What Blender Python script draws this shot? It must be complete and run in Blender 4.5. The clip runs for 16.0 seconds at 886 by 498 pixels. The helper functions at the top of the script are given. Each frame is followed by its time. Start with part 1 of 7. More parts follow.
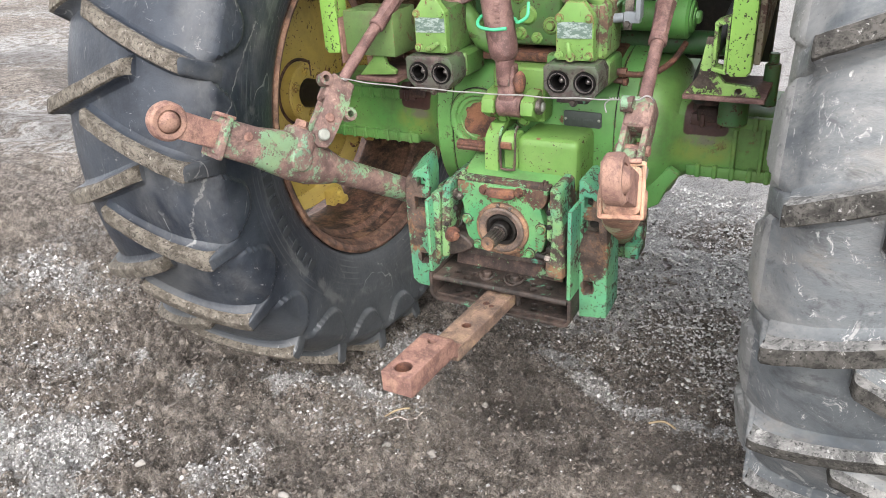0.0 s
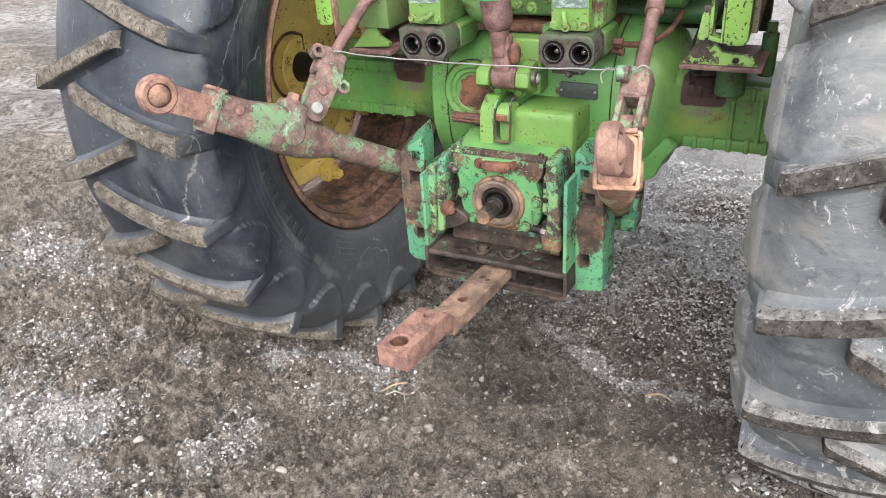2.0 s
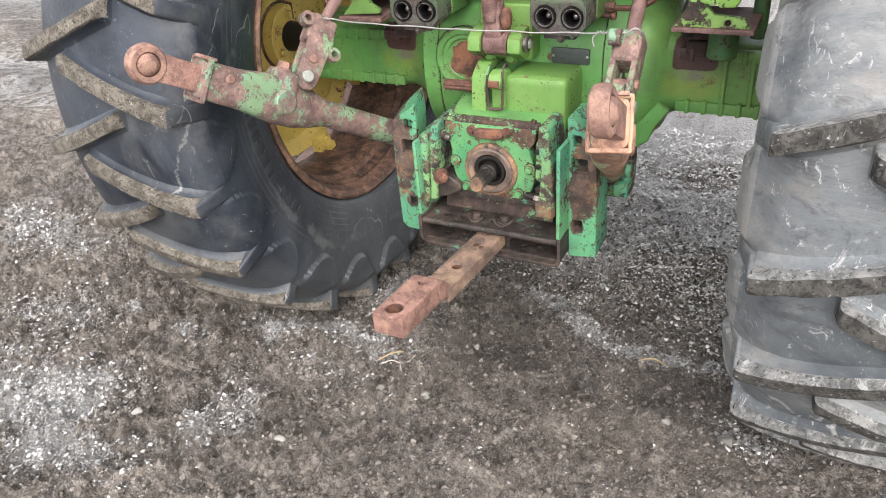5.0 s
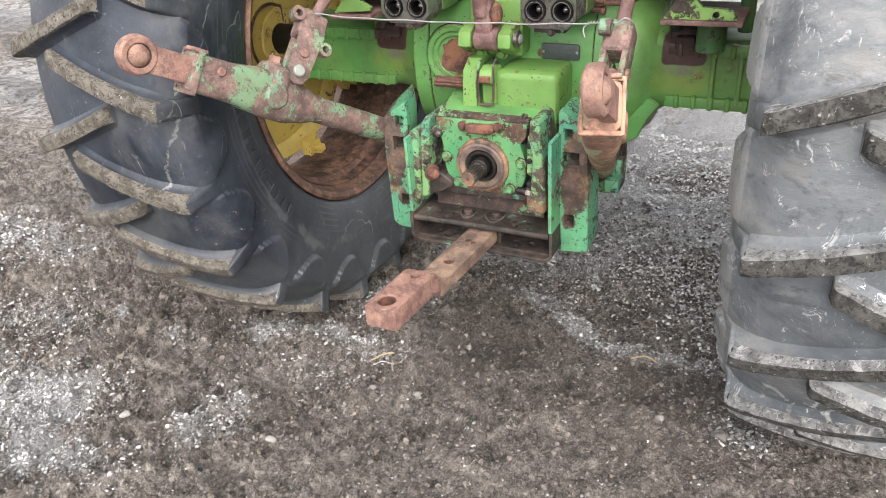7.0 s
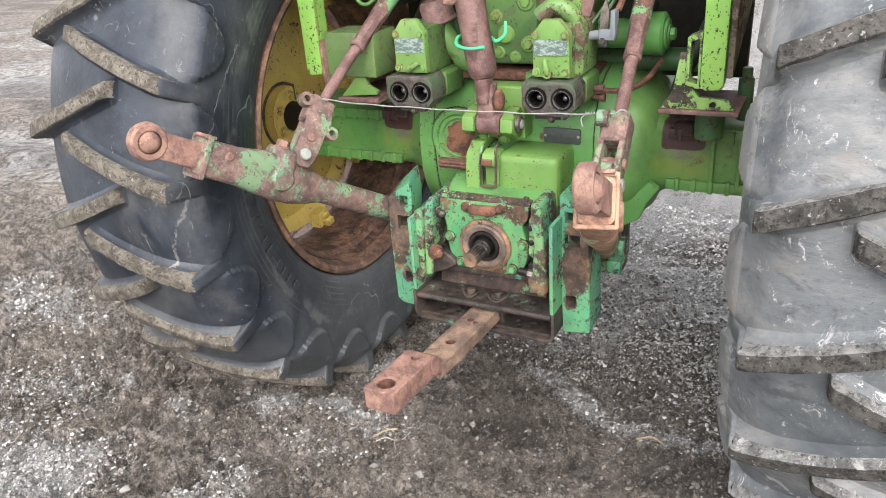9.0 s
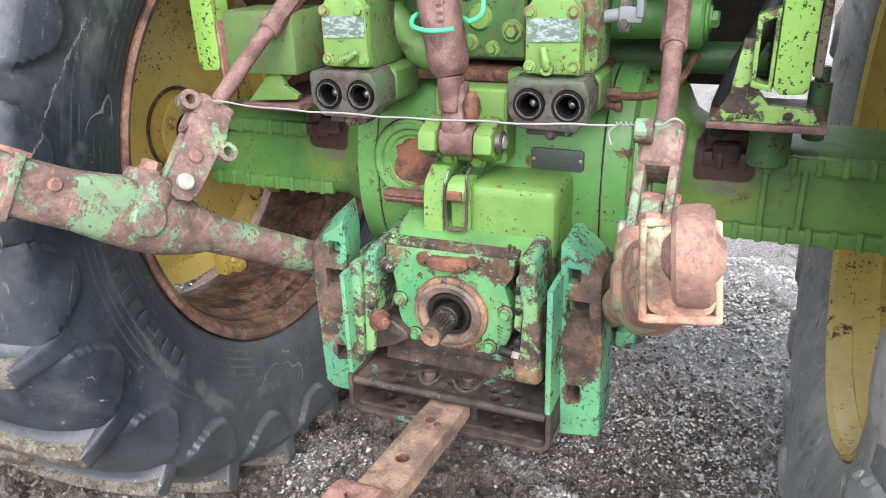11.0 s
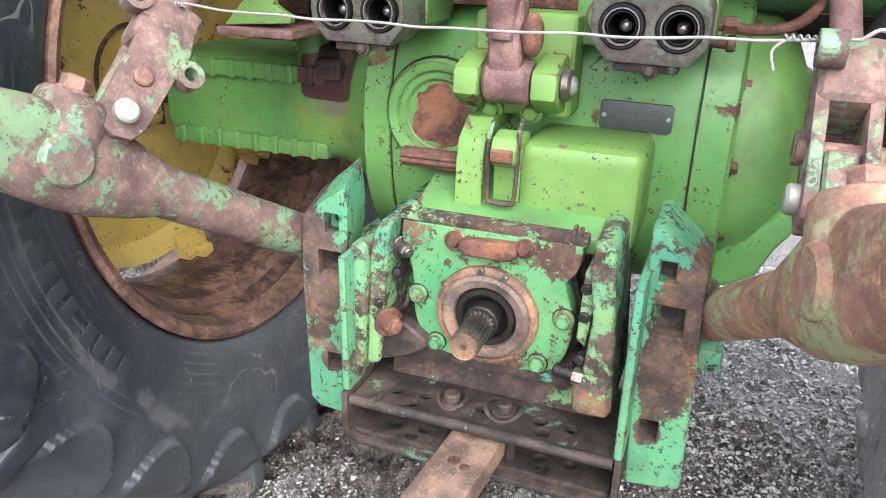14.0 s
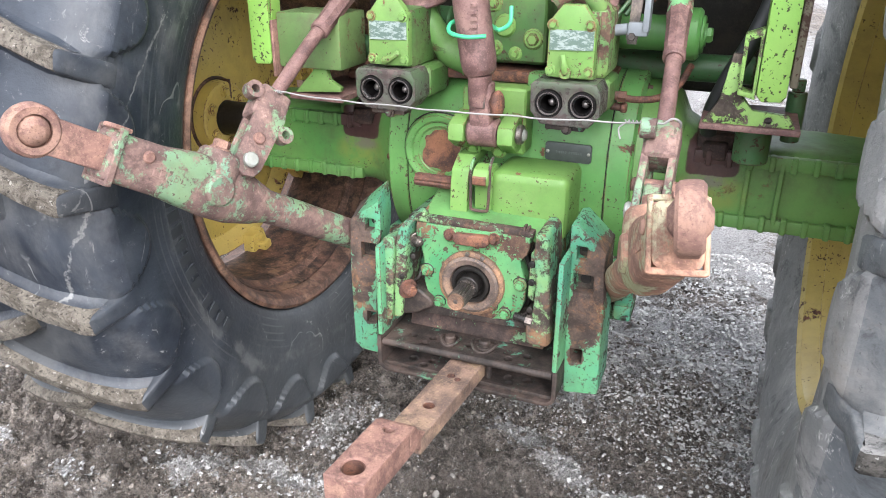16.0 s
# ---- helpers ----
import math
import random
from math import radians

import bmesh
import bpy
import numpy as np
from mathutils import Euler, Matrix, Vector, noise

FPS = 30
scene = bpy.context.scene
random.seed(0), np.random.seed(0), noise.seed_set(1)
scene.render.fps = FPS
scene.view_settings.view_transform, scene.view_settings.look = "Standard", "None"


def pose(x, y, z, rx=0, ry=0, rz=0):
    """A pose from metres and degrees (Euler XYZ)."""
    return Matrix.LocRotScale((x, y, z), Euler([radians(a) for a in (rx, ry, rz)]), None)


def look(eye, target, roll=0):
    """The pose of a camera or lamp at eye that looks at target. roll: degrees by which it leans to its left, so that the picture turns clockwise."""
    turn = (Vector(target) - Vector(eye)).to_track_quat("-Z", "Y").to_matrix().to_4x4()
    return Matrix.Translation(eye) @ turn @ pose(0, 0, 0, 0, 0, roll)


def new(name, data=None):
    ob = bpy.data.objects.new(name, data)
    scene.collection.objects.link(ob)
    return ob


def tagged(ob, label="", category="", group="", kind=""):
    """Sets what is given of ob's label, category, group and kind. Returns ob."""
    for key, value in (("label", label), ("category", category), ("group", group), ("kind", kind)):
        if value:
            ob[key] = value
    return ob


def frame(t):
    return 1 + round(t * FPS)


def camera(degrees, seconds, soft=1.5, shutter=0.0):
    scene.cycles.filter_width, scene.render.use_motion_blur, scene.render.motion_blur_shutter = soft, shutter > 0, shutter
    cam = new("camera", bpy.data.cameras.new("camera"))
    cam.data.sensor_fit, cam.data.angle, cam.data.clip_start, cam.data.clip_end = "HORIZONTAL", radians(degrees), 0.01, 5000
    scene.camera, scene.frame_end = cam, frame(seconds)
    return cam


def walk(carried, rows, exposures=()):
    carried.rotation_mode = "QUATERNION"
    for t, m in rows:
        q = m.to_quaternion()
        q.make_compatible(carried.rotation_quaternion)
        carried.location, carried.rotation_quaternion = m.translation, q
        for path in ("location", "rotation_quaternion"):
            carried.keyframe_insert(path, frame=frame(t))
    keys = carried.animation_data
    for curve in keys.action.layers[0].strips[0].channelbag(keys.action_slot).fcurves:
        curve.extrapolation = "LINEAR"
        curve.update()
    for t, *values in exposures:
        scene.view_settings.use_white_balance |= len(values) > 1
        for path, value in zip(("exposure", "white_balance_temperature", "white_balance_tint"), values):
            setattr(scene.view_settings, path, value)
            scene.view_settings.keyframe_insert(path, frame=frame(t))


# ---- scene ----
cam = camera(62.0, 16.0, 0.55)
PATH = [
    (0, (0.73, -1.972, 1.547), (-0.148, -0.424, 0.634), -3.9),
    (0.5, (0.725, -1.968, 1.544), (-0.143, -0.424, 0.616), -4.0),
    (1, (0.723, -1.962, 1.543), (-0.141, -0.428, 0.595), -4.1),
    (1.5, (0.728, -1.962, 1.537), (-0.137, -0.435, 0.579), -4.3),
    (2, (0.732, -1.965, 1.535), (-0.13, -0.442, 0.567), -4.3),
    (2.5, (0.726, -1.963, 1.536), (-0.128, -0.445, 0.554), -4.3),
    (3, (0.73, -1.971, 1.531), (-0.124, -0.455, 0.545), -4.5),
    (3.5, (0.731, -1.976, 1.532), (-0.117, -0.462, 0.537), -4.5),
    (4, (0.73, -1.979, 1.532), (-0.112, -0.467, 0.531), -4.6),
    (4.5, (0.738, -1.973, 1.53), (-0.106, -0.471, 0.515), -4.8),
    (5, (0.736, -1.975, 1.526), (-0.098, -0.479, 0.494), -4.9),
    (5.2, (0.73, -1.981, 1.527), (-0.093, -0.486, 0.485), -4.9),
    (7.3, (0.736, -2.003, 1.472), (-0.078, -0.466, 0.484), -4.6),
    (7.5, (0.738, -2.0, 1.49), (-0.079, -0.463, 0.505), -4.5),
    (8, (0.751, -1.99, 1.51), (-0.089, -0.441, 0.563), -4.7),
    (8.5, (0.752, -1.984, 1.52), (-0.102, -0.413, 0.623), -4.5),
    (9, (0.761, -1.975, 1.528), (-0.112, -0.389, 0.677), -4.5),
    (9.5, (0.754, -1.977, 1.518), (-0.109, -0.358, 0.721), -4.0),
    (9.7, (0.752, -1.964, 1.519), (-0.108, -0.338, 0.734), -4.0),
    (11.8, (0.296, -1.223, 1.168), (-0.336, 0.489, 0.351), -0.4),
    (12, (0.277, -1.197, 1.135), (-0.348, 0.511, 0.303), -0.1),
    (12.5, (0.26, -1.186, 1.132), (-0.355, 0.519, 0.286), 0.6),
    (13, (0.264, -1.215, 1.164), (-0.358, 0.497, 0.337), 1.0),
    (13.5, (0.281, -1.233, 1.18), (-0.357, 0.485, 0.38), 1.2),
    (14, (0.271, -1.241, 1.183), (-0.383, 0.478, 0.398), 1.2),
    (14.5, (0.265, -1.245, 1.177), (-0.4, 0.469, 0.39), 1.2),
    (15, (0.269, -1.25, 1.178), (-0.399, 0.458, 0.381), 1.1),
    (15.4, (0.315, -1.353, 1.247), (-0.355, 0.35, 0.438), 0.8),
    (15.5, (0.341, -1.408, 1.268), (-0.334, 0.295, 0.467), 0.8),
    (16, (0.48, -1.71, 1.395), (-0.205, -0.009, 0.596), 0.1),
]
walk(cam, [(t, look(eye, target, roll)) for t, eye, target, roll in PATH], [(0, 1.88, 6550, 11), (9.7, 1.86, 6550, 11), (11.8, 2.24, 6250, 13), (15.3, 2.22, 6250, 13), (16, 2.12, 6200, 12)])
# ---------- world, light ----------
world = bpy.data.worlds.new("overcast_sky")
scene.world = world
world.use_nodes = True
wn = world.node_tree.nodes
wl = world.node_tree.links
sky = wn.new("ShaderNodeTexSky")
sky.sky_type = "NISHITA"
sky.sun_disc = False
sky.sun_elevation = radians(42)
sky.sun_rotation = radians(147)
sky.air_density = 1.0
sky.dust_density = 4.0
pale = wn.new("ShaderNodeHueSaturation")
pale.inputs["Saturation"].default_value = 0.32
wl.new(sky.outputs[0], pale.inputs["Color"])
cloud = wn.new("ShaderNodeMix")  # an even cloud cover over the sky
cloud.data_type = "RGBA"
cloud.inputs[0].default_value = 0.55
cloud.inputs[7].default_value = (4.3, 4.4, 4.6, 1)
wl.new(pale.outputs[0], cloud.inputs[6])
wl.new(cloud.outputs[2], wn["Background"].inputs["Color"])
wn["Background"].inputs["Strength"].default_value = 0.15
sun_data = bpy.data.lights.new("sun", "SUN")
sun_data.energy = 0.9
sun_data.angle = radians(60)
sun_data.color = (1.0, 0.985, 0.96)
sun = new("sun", sun_data)
sun.matrix_world = look((2.0, -3.1, 3.92), (0, 0, 0.6))

# ---------- material helpers ----------


class Nodes:
    """A small wrapper to write node materials in few lines."""

    def __init__(self, name):
        self.m = bpy.data.materials.new(name)
        self.m.use_nodes = True
        self.t = self.m.node_tree
        self.b = self.t.nodes["Principled BSDF"]
        self.pos = self.t.nodes.new("ShaderNodeNewGeometry").outputs["Position"]

    def put(self, socket, v):
        if isinstance(v, bpy.types.NodeSocket):
            self.t.links.new(v, socket)
        elif isinstance(v, (tuple, list)) and len(v) == 3 and socket.type == "RGBA":
            socket.default_value = (*v, 1)
        else:
            socket.default_value = v

    def noise(self, scale, detail=5.0, rough=0.6, stretch=None, dist=0.0, off=0.0):
        n = self.t.nodes.new("ShaderNodeTexNoise")
        vec = self.pos
        if stretch or off:
            mp = self.t.nodes.new("ShaderNodeMapping")
            self.put(mp.inputs["Vector"], vec)
            mp.inputs["Scale"].default_value = stretch or (1, 1, 1)
            mp.inputs["Location"].default_value = (off, off * 0.7, off * 1.3)
            vec = mp.outputs[0]
        self.put(n.inputs["Vector"], vec)
        n.inputs["Scale"].default_value = scale
        n.inputs["Detail"].default_value = detail
        n.inputs["Roughness"].default_value = rough
        n.inputs["Distortion"].default_value = dist
        return n.outputs["Fac"]

    def step(self, v, lo, hi):
        n = self.t.nodes.new("ShaderNodeMapRange")
        n.interpolation_type = "SMOOTHSTEP"
        self.put(n.inputs["Value"], v)
        n.inputs["From Min"].default_value = lo
        n.inputs["From Max"].default_value = hi
        return n.outputs[0]

    def lin(self, v, lo, hi):
        n = self.t.nodes.new("ShaderNodeMapRange")
        self.put(n.inputs["Value"], v)
        n.inputs["To Min"].default_value = lo
        n.inputs["To Max"].default_value = hi
        return n.outputs[0]

    def math(self, op, a, b=0.0):
        n = self.t.nodes.new("ShaderNodeMath")
        n.operation = op
        self.put(n.inputs[0], a)
        self.put(n.inputs[1], b)
        return n.outputs[0]

    def mix(self, fac, a, b, blend="MIX"):
        n = self.t.nodes.new("ShaderNodeMix")
        n.data_type, n.blend_type = "RGBA", blend
        self.put(n.inputs[0], fac)
        self.put(n.inputs[6], a)
        self.put(n.inputs[7], b)
        return n.outputs[2]

    def island(self):
        return self.t.nodes.new("ShaderNodeNewGeometry").outputs["Random Per Island"]

    def done(self, color, rough=0.6, metal=0.0, height=None, bump=0.3, dist=0.002, spec=0.5):
        self.put(self.b.inputs["Base Color"], color)
        self.put(self.b.inputs["Roughness"], rough)
        self.put(self.b.inputs["Metallic"], metal)
        self.b.inputs["Specular IOR Level"].default_value = spec
        if height is not None:
            n = self.t.nodes.new("ShaderNodeBump")
            n.inputs["Strength"].default_value = bump
            n.inputs["Distance"].default_value = dist
            self.put(n.inputs["Height"], height)
            self.put(self.b.inputs["Normal"], n.outputs[0])
        return self.m


def rust_color(k, dark=(0.060, 0.032, 0.024), mid=(0.17, 0.075, 0.045), hot=(0.33, 0.15, 0.07), off=0.0):
    a = k.noise(22, 6, 0.65, off=off + 3)
    b = k.noise(140, 4, 0.6, off=off + 7)
    c = k.mix(k.step(a, 0.36, 0.62), dark, mid)
    c = k.mix(k.math("MULTIPLY", k.step(b, 0.48, 0.72), k.step(a, 0.45, 0.7)), c, hot)
    # fresh rust in warm clouds, old oil in dark ones
    c = k.mix(k.math("MULTIPLY", k.step(k.noise(10, 7, 0.7, dist=0.4, off=off + 13), 0.50, 0.62), 0.62), c, hot)
    return k.mix(k.math("MULTIPLY", k.step(k.noise(14, 7, 0.72, dist=0.3, off=off + 29), 0.49, 0.60), 0.72), c, tuple(0.7 * x for x in dark))


def painted(name, main, faded, chips=0.5, rust_mid=(0.17, 0.075, 0.045), spot=95, grime=0.5, rough=0.42, off=0.0, area=5.0, dark=(0.060, 0.032, 0.024), specks=0.5, stain=None, soft=0.022, hot=None, edge=0.6, after=None):
    """Old tractor paint: faded in clouds, pitted in specks, flaked to rust in ragged patches, with dirt films.
    chips: share of ragged patches; specks: share of small pits; stain(k): a further wear mask with its own place."""
    grey = lambda c, a: tuple((1 - a) * v + a * (0.35 * c[0] + 0.5 * c[1] + 0.15 * c[2]) for v in c)
    main, faded = tuple(0.90 * v for v in grey(main, 0.10)), tuple(0.92 * v for v in grey(faded, 0.13))
    k = Nodes(name)
    cloud = k.step(k.noise(area * 1.3, 4, 0.55, off=off), 0.34, 0.66)
    paint = k.mix(cloud, main, faded)
    paint = k.mix(k.math("MULTIPLY", k.noise(34, 6, 0.65, off=off + 2), 0.40), paint, tuple(0.5 * c for c in main))
    field = k.noise(area * 1.6, 4, 0.6, off=off + 11)
    ragged = k.noise(area * 5.5, 10, 0.75, dist=0.3, off=off + 5)
    m = k.math("ADD", ragged, k.math("MULTIPLY", k.math("SUBTRACT", field, 0.5), 0.9))
    if stain:
        m = k.math("ADD", m, stain(k))
        m = k.math("ADD", m, k.math("MULTIPLY", k.math("SUBTRACT", k.noise(58, 8, 0.72, dist=0.5, off=off + 83), 0.51), 0.85))
    th = 0.80 - 0.30 * chips
    patch = k.step(m, th - soft * 0.5, th + soft)
    # paint knocked off along edges and corners
    bev = k.t.nodes.new("ShaderNodeBevel")
    bev.samples = 4
    bev.inputs["Radius"].default_value = 0.0045
    dot = k.t.nodes.new("ShaderNodeVectorMath")
    dot.operation = "DOT_PRODUCT"
    k.put(dot.inputs[0], bev.outputs[0])
    k.put(dot.inputs[1], k.t.nodes.new("ShaderNodeNewGeometry").outputs["Normal"])
    knocked = k.step(k.noise(area * 3.4, 5, 0.65, off=off + 61), 0.64 - 0.22 * edge, 0.72 - 0.22 * edge)
    bare = k.math("ADD", k.math("MULTIPLY", k.math("MULTIPLY", k.math("SUBTRACT", 1.0, dot.outputs["Value"]), 3.5), knocked), k.math("MULTIPLY", k.math("SUBTRACT", k.noise(46, 8, 0.75, off=off + 77), 0.5), 0.50))
    patch = k.math("MAXIMUM", patch, k.step(bare, 0.19, 0.23))
    pit = k.noise(spot * 2.6, 3, 0.55, off=off + 23)
    pitth = 0.705 - 0.16 * specks
    herd = k.noise(area * 3.0, 5, 0.65, off=off + 53)
    pits = k.math("MULTIPLY", k.step(k.math("ADD", pit, k.math("MULTIPLY", k.math("SUBTRACT", herd, 0.54), 0.75)), pitth + 0.03, pitth + 0.055), 0.9)
    mask = k.math("MAXIMUM", patch, pits)
    rim = k.math("MAXIMUM", k.math("SUBTRACT", k.step(m, th - 0.035, th), patch), 0.0)
    rust = rust_color(k, dark, rust_mid, hot or tuple(min(1, 1.8 * c) for c in rust_mid), off)
    dirt = k.math("MULTIPLY", k.step(k.noise(9, 7, 0.72, off=off + 19), 0.42, 0.72), grime)
    col = k.mix(k.math("MULTIPLY", rim, 0.45), paint, tuple(0.3 * c + 0.02 for c in main))
    col = k.mix(dirt, col, (0.075, 0.060, 0.042))
    if after:
        col = after(k, col)
    col = k.mix(patch, col, rust)
    col = k.mix(k.math("MULTIPLY", pits, k.math("SUBTRACT", 1.0, patch)), col, dark)
    grain = k.noise(330, 4, 0.7, off=off + 41)
    col = k.mix(k.math("MULTIPLY", k.step(grain, 0.58, 0.72), k.lin(patch, 0.10, 0.40)), col, tuple(min(1, 0.02 + 2.2 * c) for c in rust_mid))
    col = k.mix(k.math("MULTIPLY", k.math("SUBTRACT", 1.0, k.step(grain, 0.30, 0.44)), k.lin(patch, 0.12, 0.45)), col, tuple(0.55 * c for c in dark))
    h = k.math("ADD", k.math("MULTIPLY", k.math("SUBTRACT", 1.0, mask), 0.6), k.math("ADD", k.math("MULTIPLY", k.noise(230, 5, 0.65), k.lin(mask, 0.10, 0.65)), k.math("MULTIPLY", k.noise(26, 4, 0.6), 0.30)))
    r = k.math("ADD", k.math("MULTIPLY", mask, 0.42), k.math("ADD", k.math("MULTIPLY", dirt, 0.35), rough))
    return k.done(col, r, 0.0, h, 0.65, 0.0024, 0.45)


def blob(k, x, z, rx, rz, gain, mirror=False, power=2):
    """A soft worn place about (x, z) on upright faces, added to a wear mask."""
    s = k.t.nodes.new("ShaderNodeSeparateXYZ")
    k.put(s.inputs[0], k.pos)
    px = k.math("ABSOLUTE", s.outputs[0]) if mirror else s.outputs[0]
    u = k.math("DIVIDE", k.math("SUBTRACT", px, x), rx)
    v = k.math("DIVIDE", k.math("SUBTRACT", s.outputs[2], z), rz)
    d = k.math("ADD", k.math("POWER", k.math("ABSOLUTE", u), power), k.math("POWER", k.math("ABSOLUTE", v), power))
    return k.math("MULTIPLY", k.math("SUBTRACT", 1.0, k.step(d, 0.2, 1.4)), gain)


def plate_wear(k):
    """The hitch plates are rubbed bare where the links swing against them."""
    a = blob(k, 0.258, 0.70, 0.036, 0.120, 0.30, True)
    b = blob(k, 0.285, 0.80, 0.022, 0.06, 0.30, True)
    c = k.math("ADD", blob(k, 0.236, 0.655, 0.018, 0.07, 0.30), blob(k, 0.240, 0.568, 0.020, 0.026, 0.34, True))
    return k.math("ADD", k.math("ADD", a, b), c)


def flange_wear(k):
    """Bare rusty corners of the bearing flange."""
    a = k.math("ADD", blob(k, 0.100, 0.795, 0.050, 0.034, 0.24), blob(k, -0.105, 0.800, 0.040, 0.028, 0.27))
    return k.math("ADD", a, blob(k, 0.008, 0.622, 0.055, 0.022, 0.30))


def scorched(k, col):
    """Old heat marks under the bolt pads of the axle: a dull yellow halo, a grey-blue band and a brown core with ragged runs."""
    def both(z, rx, rz, power=2):
        return k.math("MAXIMUM", blob(k, -0.398, z, rx, rz, 1.0, False, power), blob(k, 0.447, z, rx, rz, 1.0, False, power))

    ragged = k.step(k.noise(18, 6, 0.65, off=9), 0.30, 0.60)
    col = k.mix(k.math("MULTIPLY", k.math("MULTIPLY", both(0.868, 0.080, 0.046), ragged), 0.55), col, (0.24, 0.25, 0.050))
    band = k.math("MULTIPLY", both(0.897, 0.052, 0.024), k.step(k.noise(24, 5, 0.6, off=3), 0.34, 0.56))
    col = k.mix(k.math("MULTIPLY", band, 0.85), col, (0.150, 0.135, 0.115))
    runs = k.math("MULTIPLY", k.math("SUBTRACT", k.noise(38, 7, 0.72, stretch=(1.0, 1.0, 0.3), off=21), 0.5), 2.0)
    core = k.step(k.math("ADD", both(0.945, 0.056, 0.042, 6), k.math("MULTIPLY", runs, 0.6)), 0.25, 0.75)
    return k.mix(core, col, k.mix(k.noise(60, 5, 0.7), (0.024, 0.013, 0.013), (0.090, 0.044, 0.038)))


TEAL = (0.070, 0.36, 0.215)
BURNT = (0.27, 0.135, 0.062)
mat_housing = painted("housing_green_paint", (0.088, 0.300, 0.066), (0.150, 0.385, 0.082), 0.44, spot=62, grime=0.32, off=0.0, area=3.2, specks=0.60, rough=0.38, edge=0.95)
mat_axle = painted("axle_green_paint", (0.080, 0.275, 0.054), (0.150, 0.335, 0.064), 0.26, spot=60, grime=0.48, off=4.0, area=3.0, specks=0.25, soft=0.10, hot=BURNT, edge=0.2, after=scorched)
mat_shoulder = painted("shoulder_green_paint", (0.092, 0.300, 0.072), (0.150, 0.370, 0.095), 0.30, spot=60, grime=0.42, off=29.0, area=3.2, specks=0.45, rough=0.40, edge=0.9)
mat_lime = painted("lime_paint", (0.140, 0.310, 0.054), (0.185, 0.360, 0.068), 0.40, spot=50, grime=0.28, off=8.0, area=5.0, specks=0.46, rough=0.46, edge=0.7)
mat_teal = painted("teal_green_paint", TEAL, (0.12, 0.42, 0.17), 0.62, spot=52, grime=0.42, off=12.0, area=6.5, rust_mid=(0.108, 0.074, 0.060), dark=(0.048, 0.034, 0.028), hot=BURNT, specks=0.75, stain=plate_wear, soft=0.05, edge=1.1)
mat_teal_worn = painted("worn_teal_paint", TEAL, (0.24, 0.43, 0.13), 1.08, spot=50, grime=0.45, off=15.0, area=9.0, rust_mid=(0.105, 0.074, 0.060), dark=(0.040, 0.029, 0.024), hot=BURNT, specks=0.9, soft=0.06, edge=1.1)
mat_flange = painted("flange_green_paint", (0.068, 0.33, 0.125), (0.14, 0.40, 0.13), 0.50, rust_mid=(0.135, 0.080, 0.052), hot=BURNT, spot=50, grime=0.34, off=21.0, area=9.0, specks=0.60, edge=1.1, stain=flange_wear)
mat_dark_green = painted("dark_green_paint", (0.040, 0.13, 0.040), (0.055, 0.18, 0.055), 0.45, spot=50, grime=0.6, off=25.0, area=6.0)
mat_yellow = painted("yellow_wheel_paint", (0.70, 0.51, 0.075), (0.62, 0.44, 0.075), 0.40, spot=46, grime=0.25, off=31.0, area=4.0, specks=0.55)
mat_arm = painted("worn_arm_paint", (0.21, 0.34, 0.17), (0.16, 0.36, 0.23), 1.16, spot=44, grime=0.35, off=37.0, area=7.5, soft=0.06, rust_mid=(0.185, 0.118, 0.100), dark=(0.100, 0.062, 0.056), specks=1.0, edge=1.1)
mat_arm_rust = painted("rusty_arm_steel", (0.36, 0.38, 0.19), (0.42, 0.36, 0.21), 1.28, spot=48, grime=0.30, off=43.0, area=6.0, soft=0.09, rust_mid=(0.33, 0.185, 0.125), dark=(0.205, 0.112, 0.084), edge=1.1)
mat_lift = painted("lift_link_paint", (0.17, 0.44, 0.19), (0.20, 0.46, 0.17), 0.84, spot=46, grime=0.2, off=49.0, area=8.0, rust_mid=(0.18, 0.088, 0.074), dark=(0.10, 0.050, 0.045), specks=0.8)
mat_post = painted("post_lime_paint", (0.22, 0.47, 0.060), (0.27, 0.53, 0.07), 0.34, spot=52, grime=0.14, off=55.0, area=4.0, dark=(0.03, 0.022, 0.016), specks=0.72)


mat_post_worn = painted("weathered_post_paint", (0.22, 0.44, 0.07), (0.25, 0.46, 0.09), 0.92, spot=50, grime=0.3, off=58.0, area=9.0, rust_mid=(0.085, 0.066, 0.052), dark=(0.035, 0.026, 0.020), specks=0.8)


def rusty(name, dark, mid, hot, off=0.0, rough=0.78, metal=0.0, grain=1.0):
    k = Nodes(name)
    c = rust_color(k, dark, mid, hot, off)
    c = k.mix(k.math("MULTIPLY", k.step(k.noise(300, 4, 0.7, off=off + 2), 0.54, 0.66), 0.36), c, tuple(min(1, 1.2 * x) for x in hot))
    c = k.mix(k.math("MULTIPLY", k.step(k.noise(240, 5, 0.7, off=off + 4), 0.55, 0.66), 0.60), c, tuple(0.5 * x for x in dark))
    film = k.step(k.noise(7, 5, 0.6, off=off + 31), 0.45, 0.75)
    c = k.mix(k.math("MULTIPLY", film, 0.45), c, tuple(0.45 * x + 0.015 for x in mid))
    h = k.math("ADD", k.noise(180, 6, 0.65, off=off), k.math("MULTIPLY", k.noise(45, 4, 0.6, off=off), 0.8))
    return k.done(c, k.lin(k.noise(60, 4, 0.6, off=off), rough - 0.14, rough + 0.10), metal, h, 0.45 * grain, 0.002, 0.4)


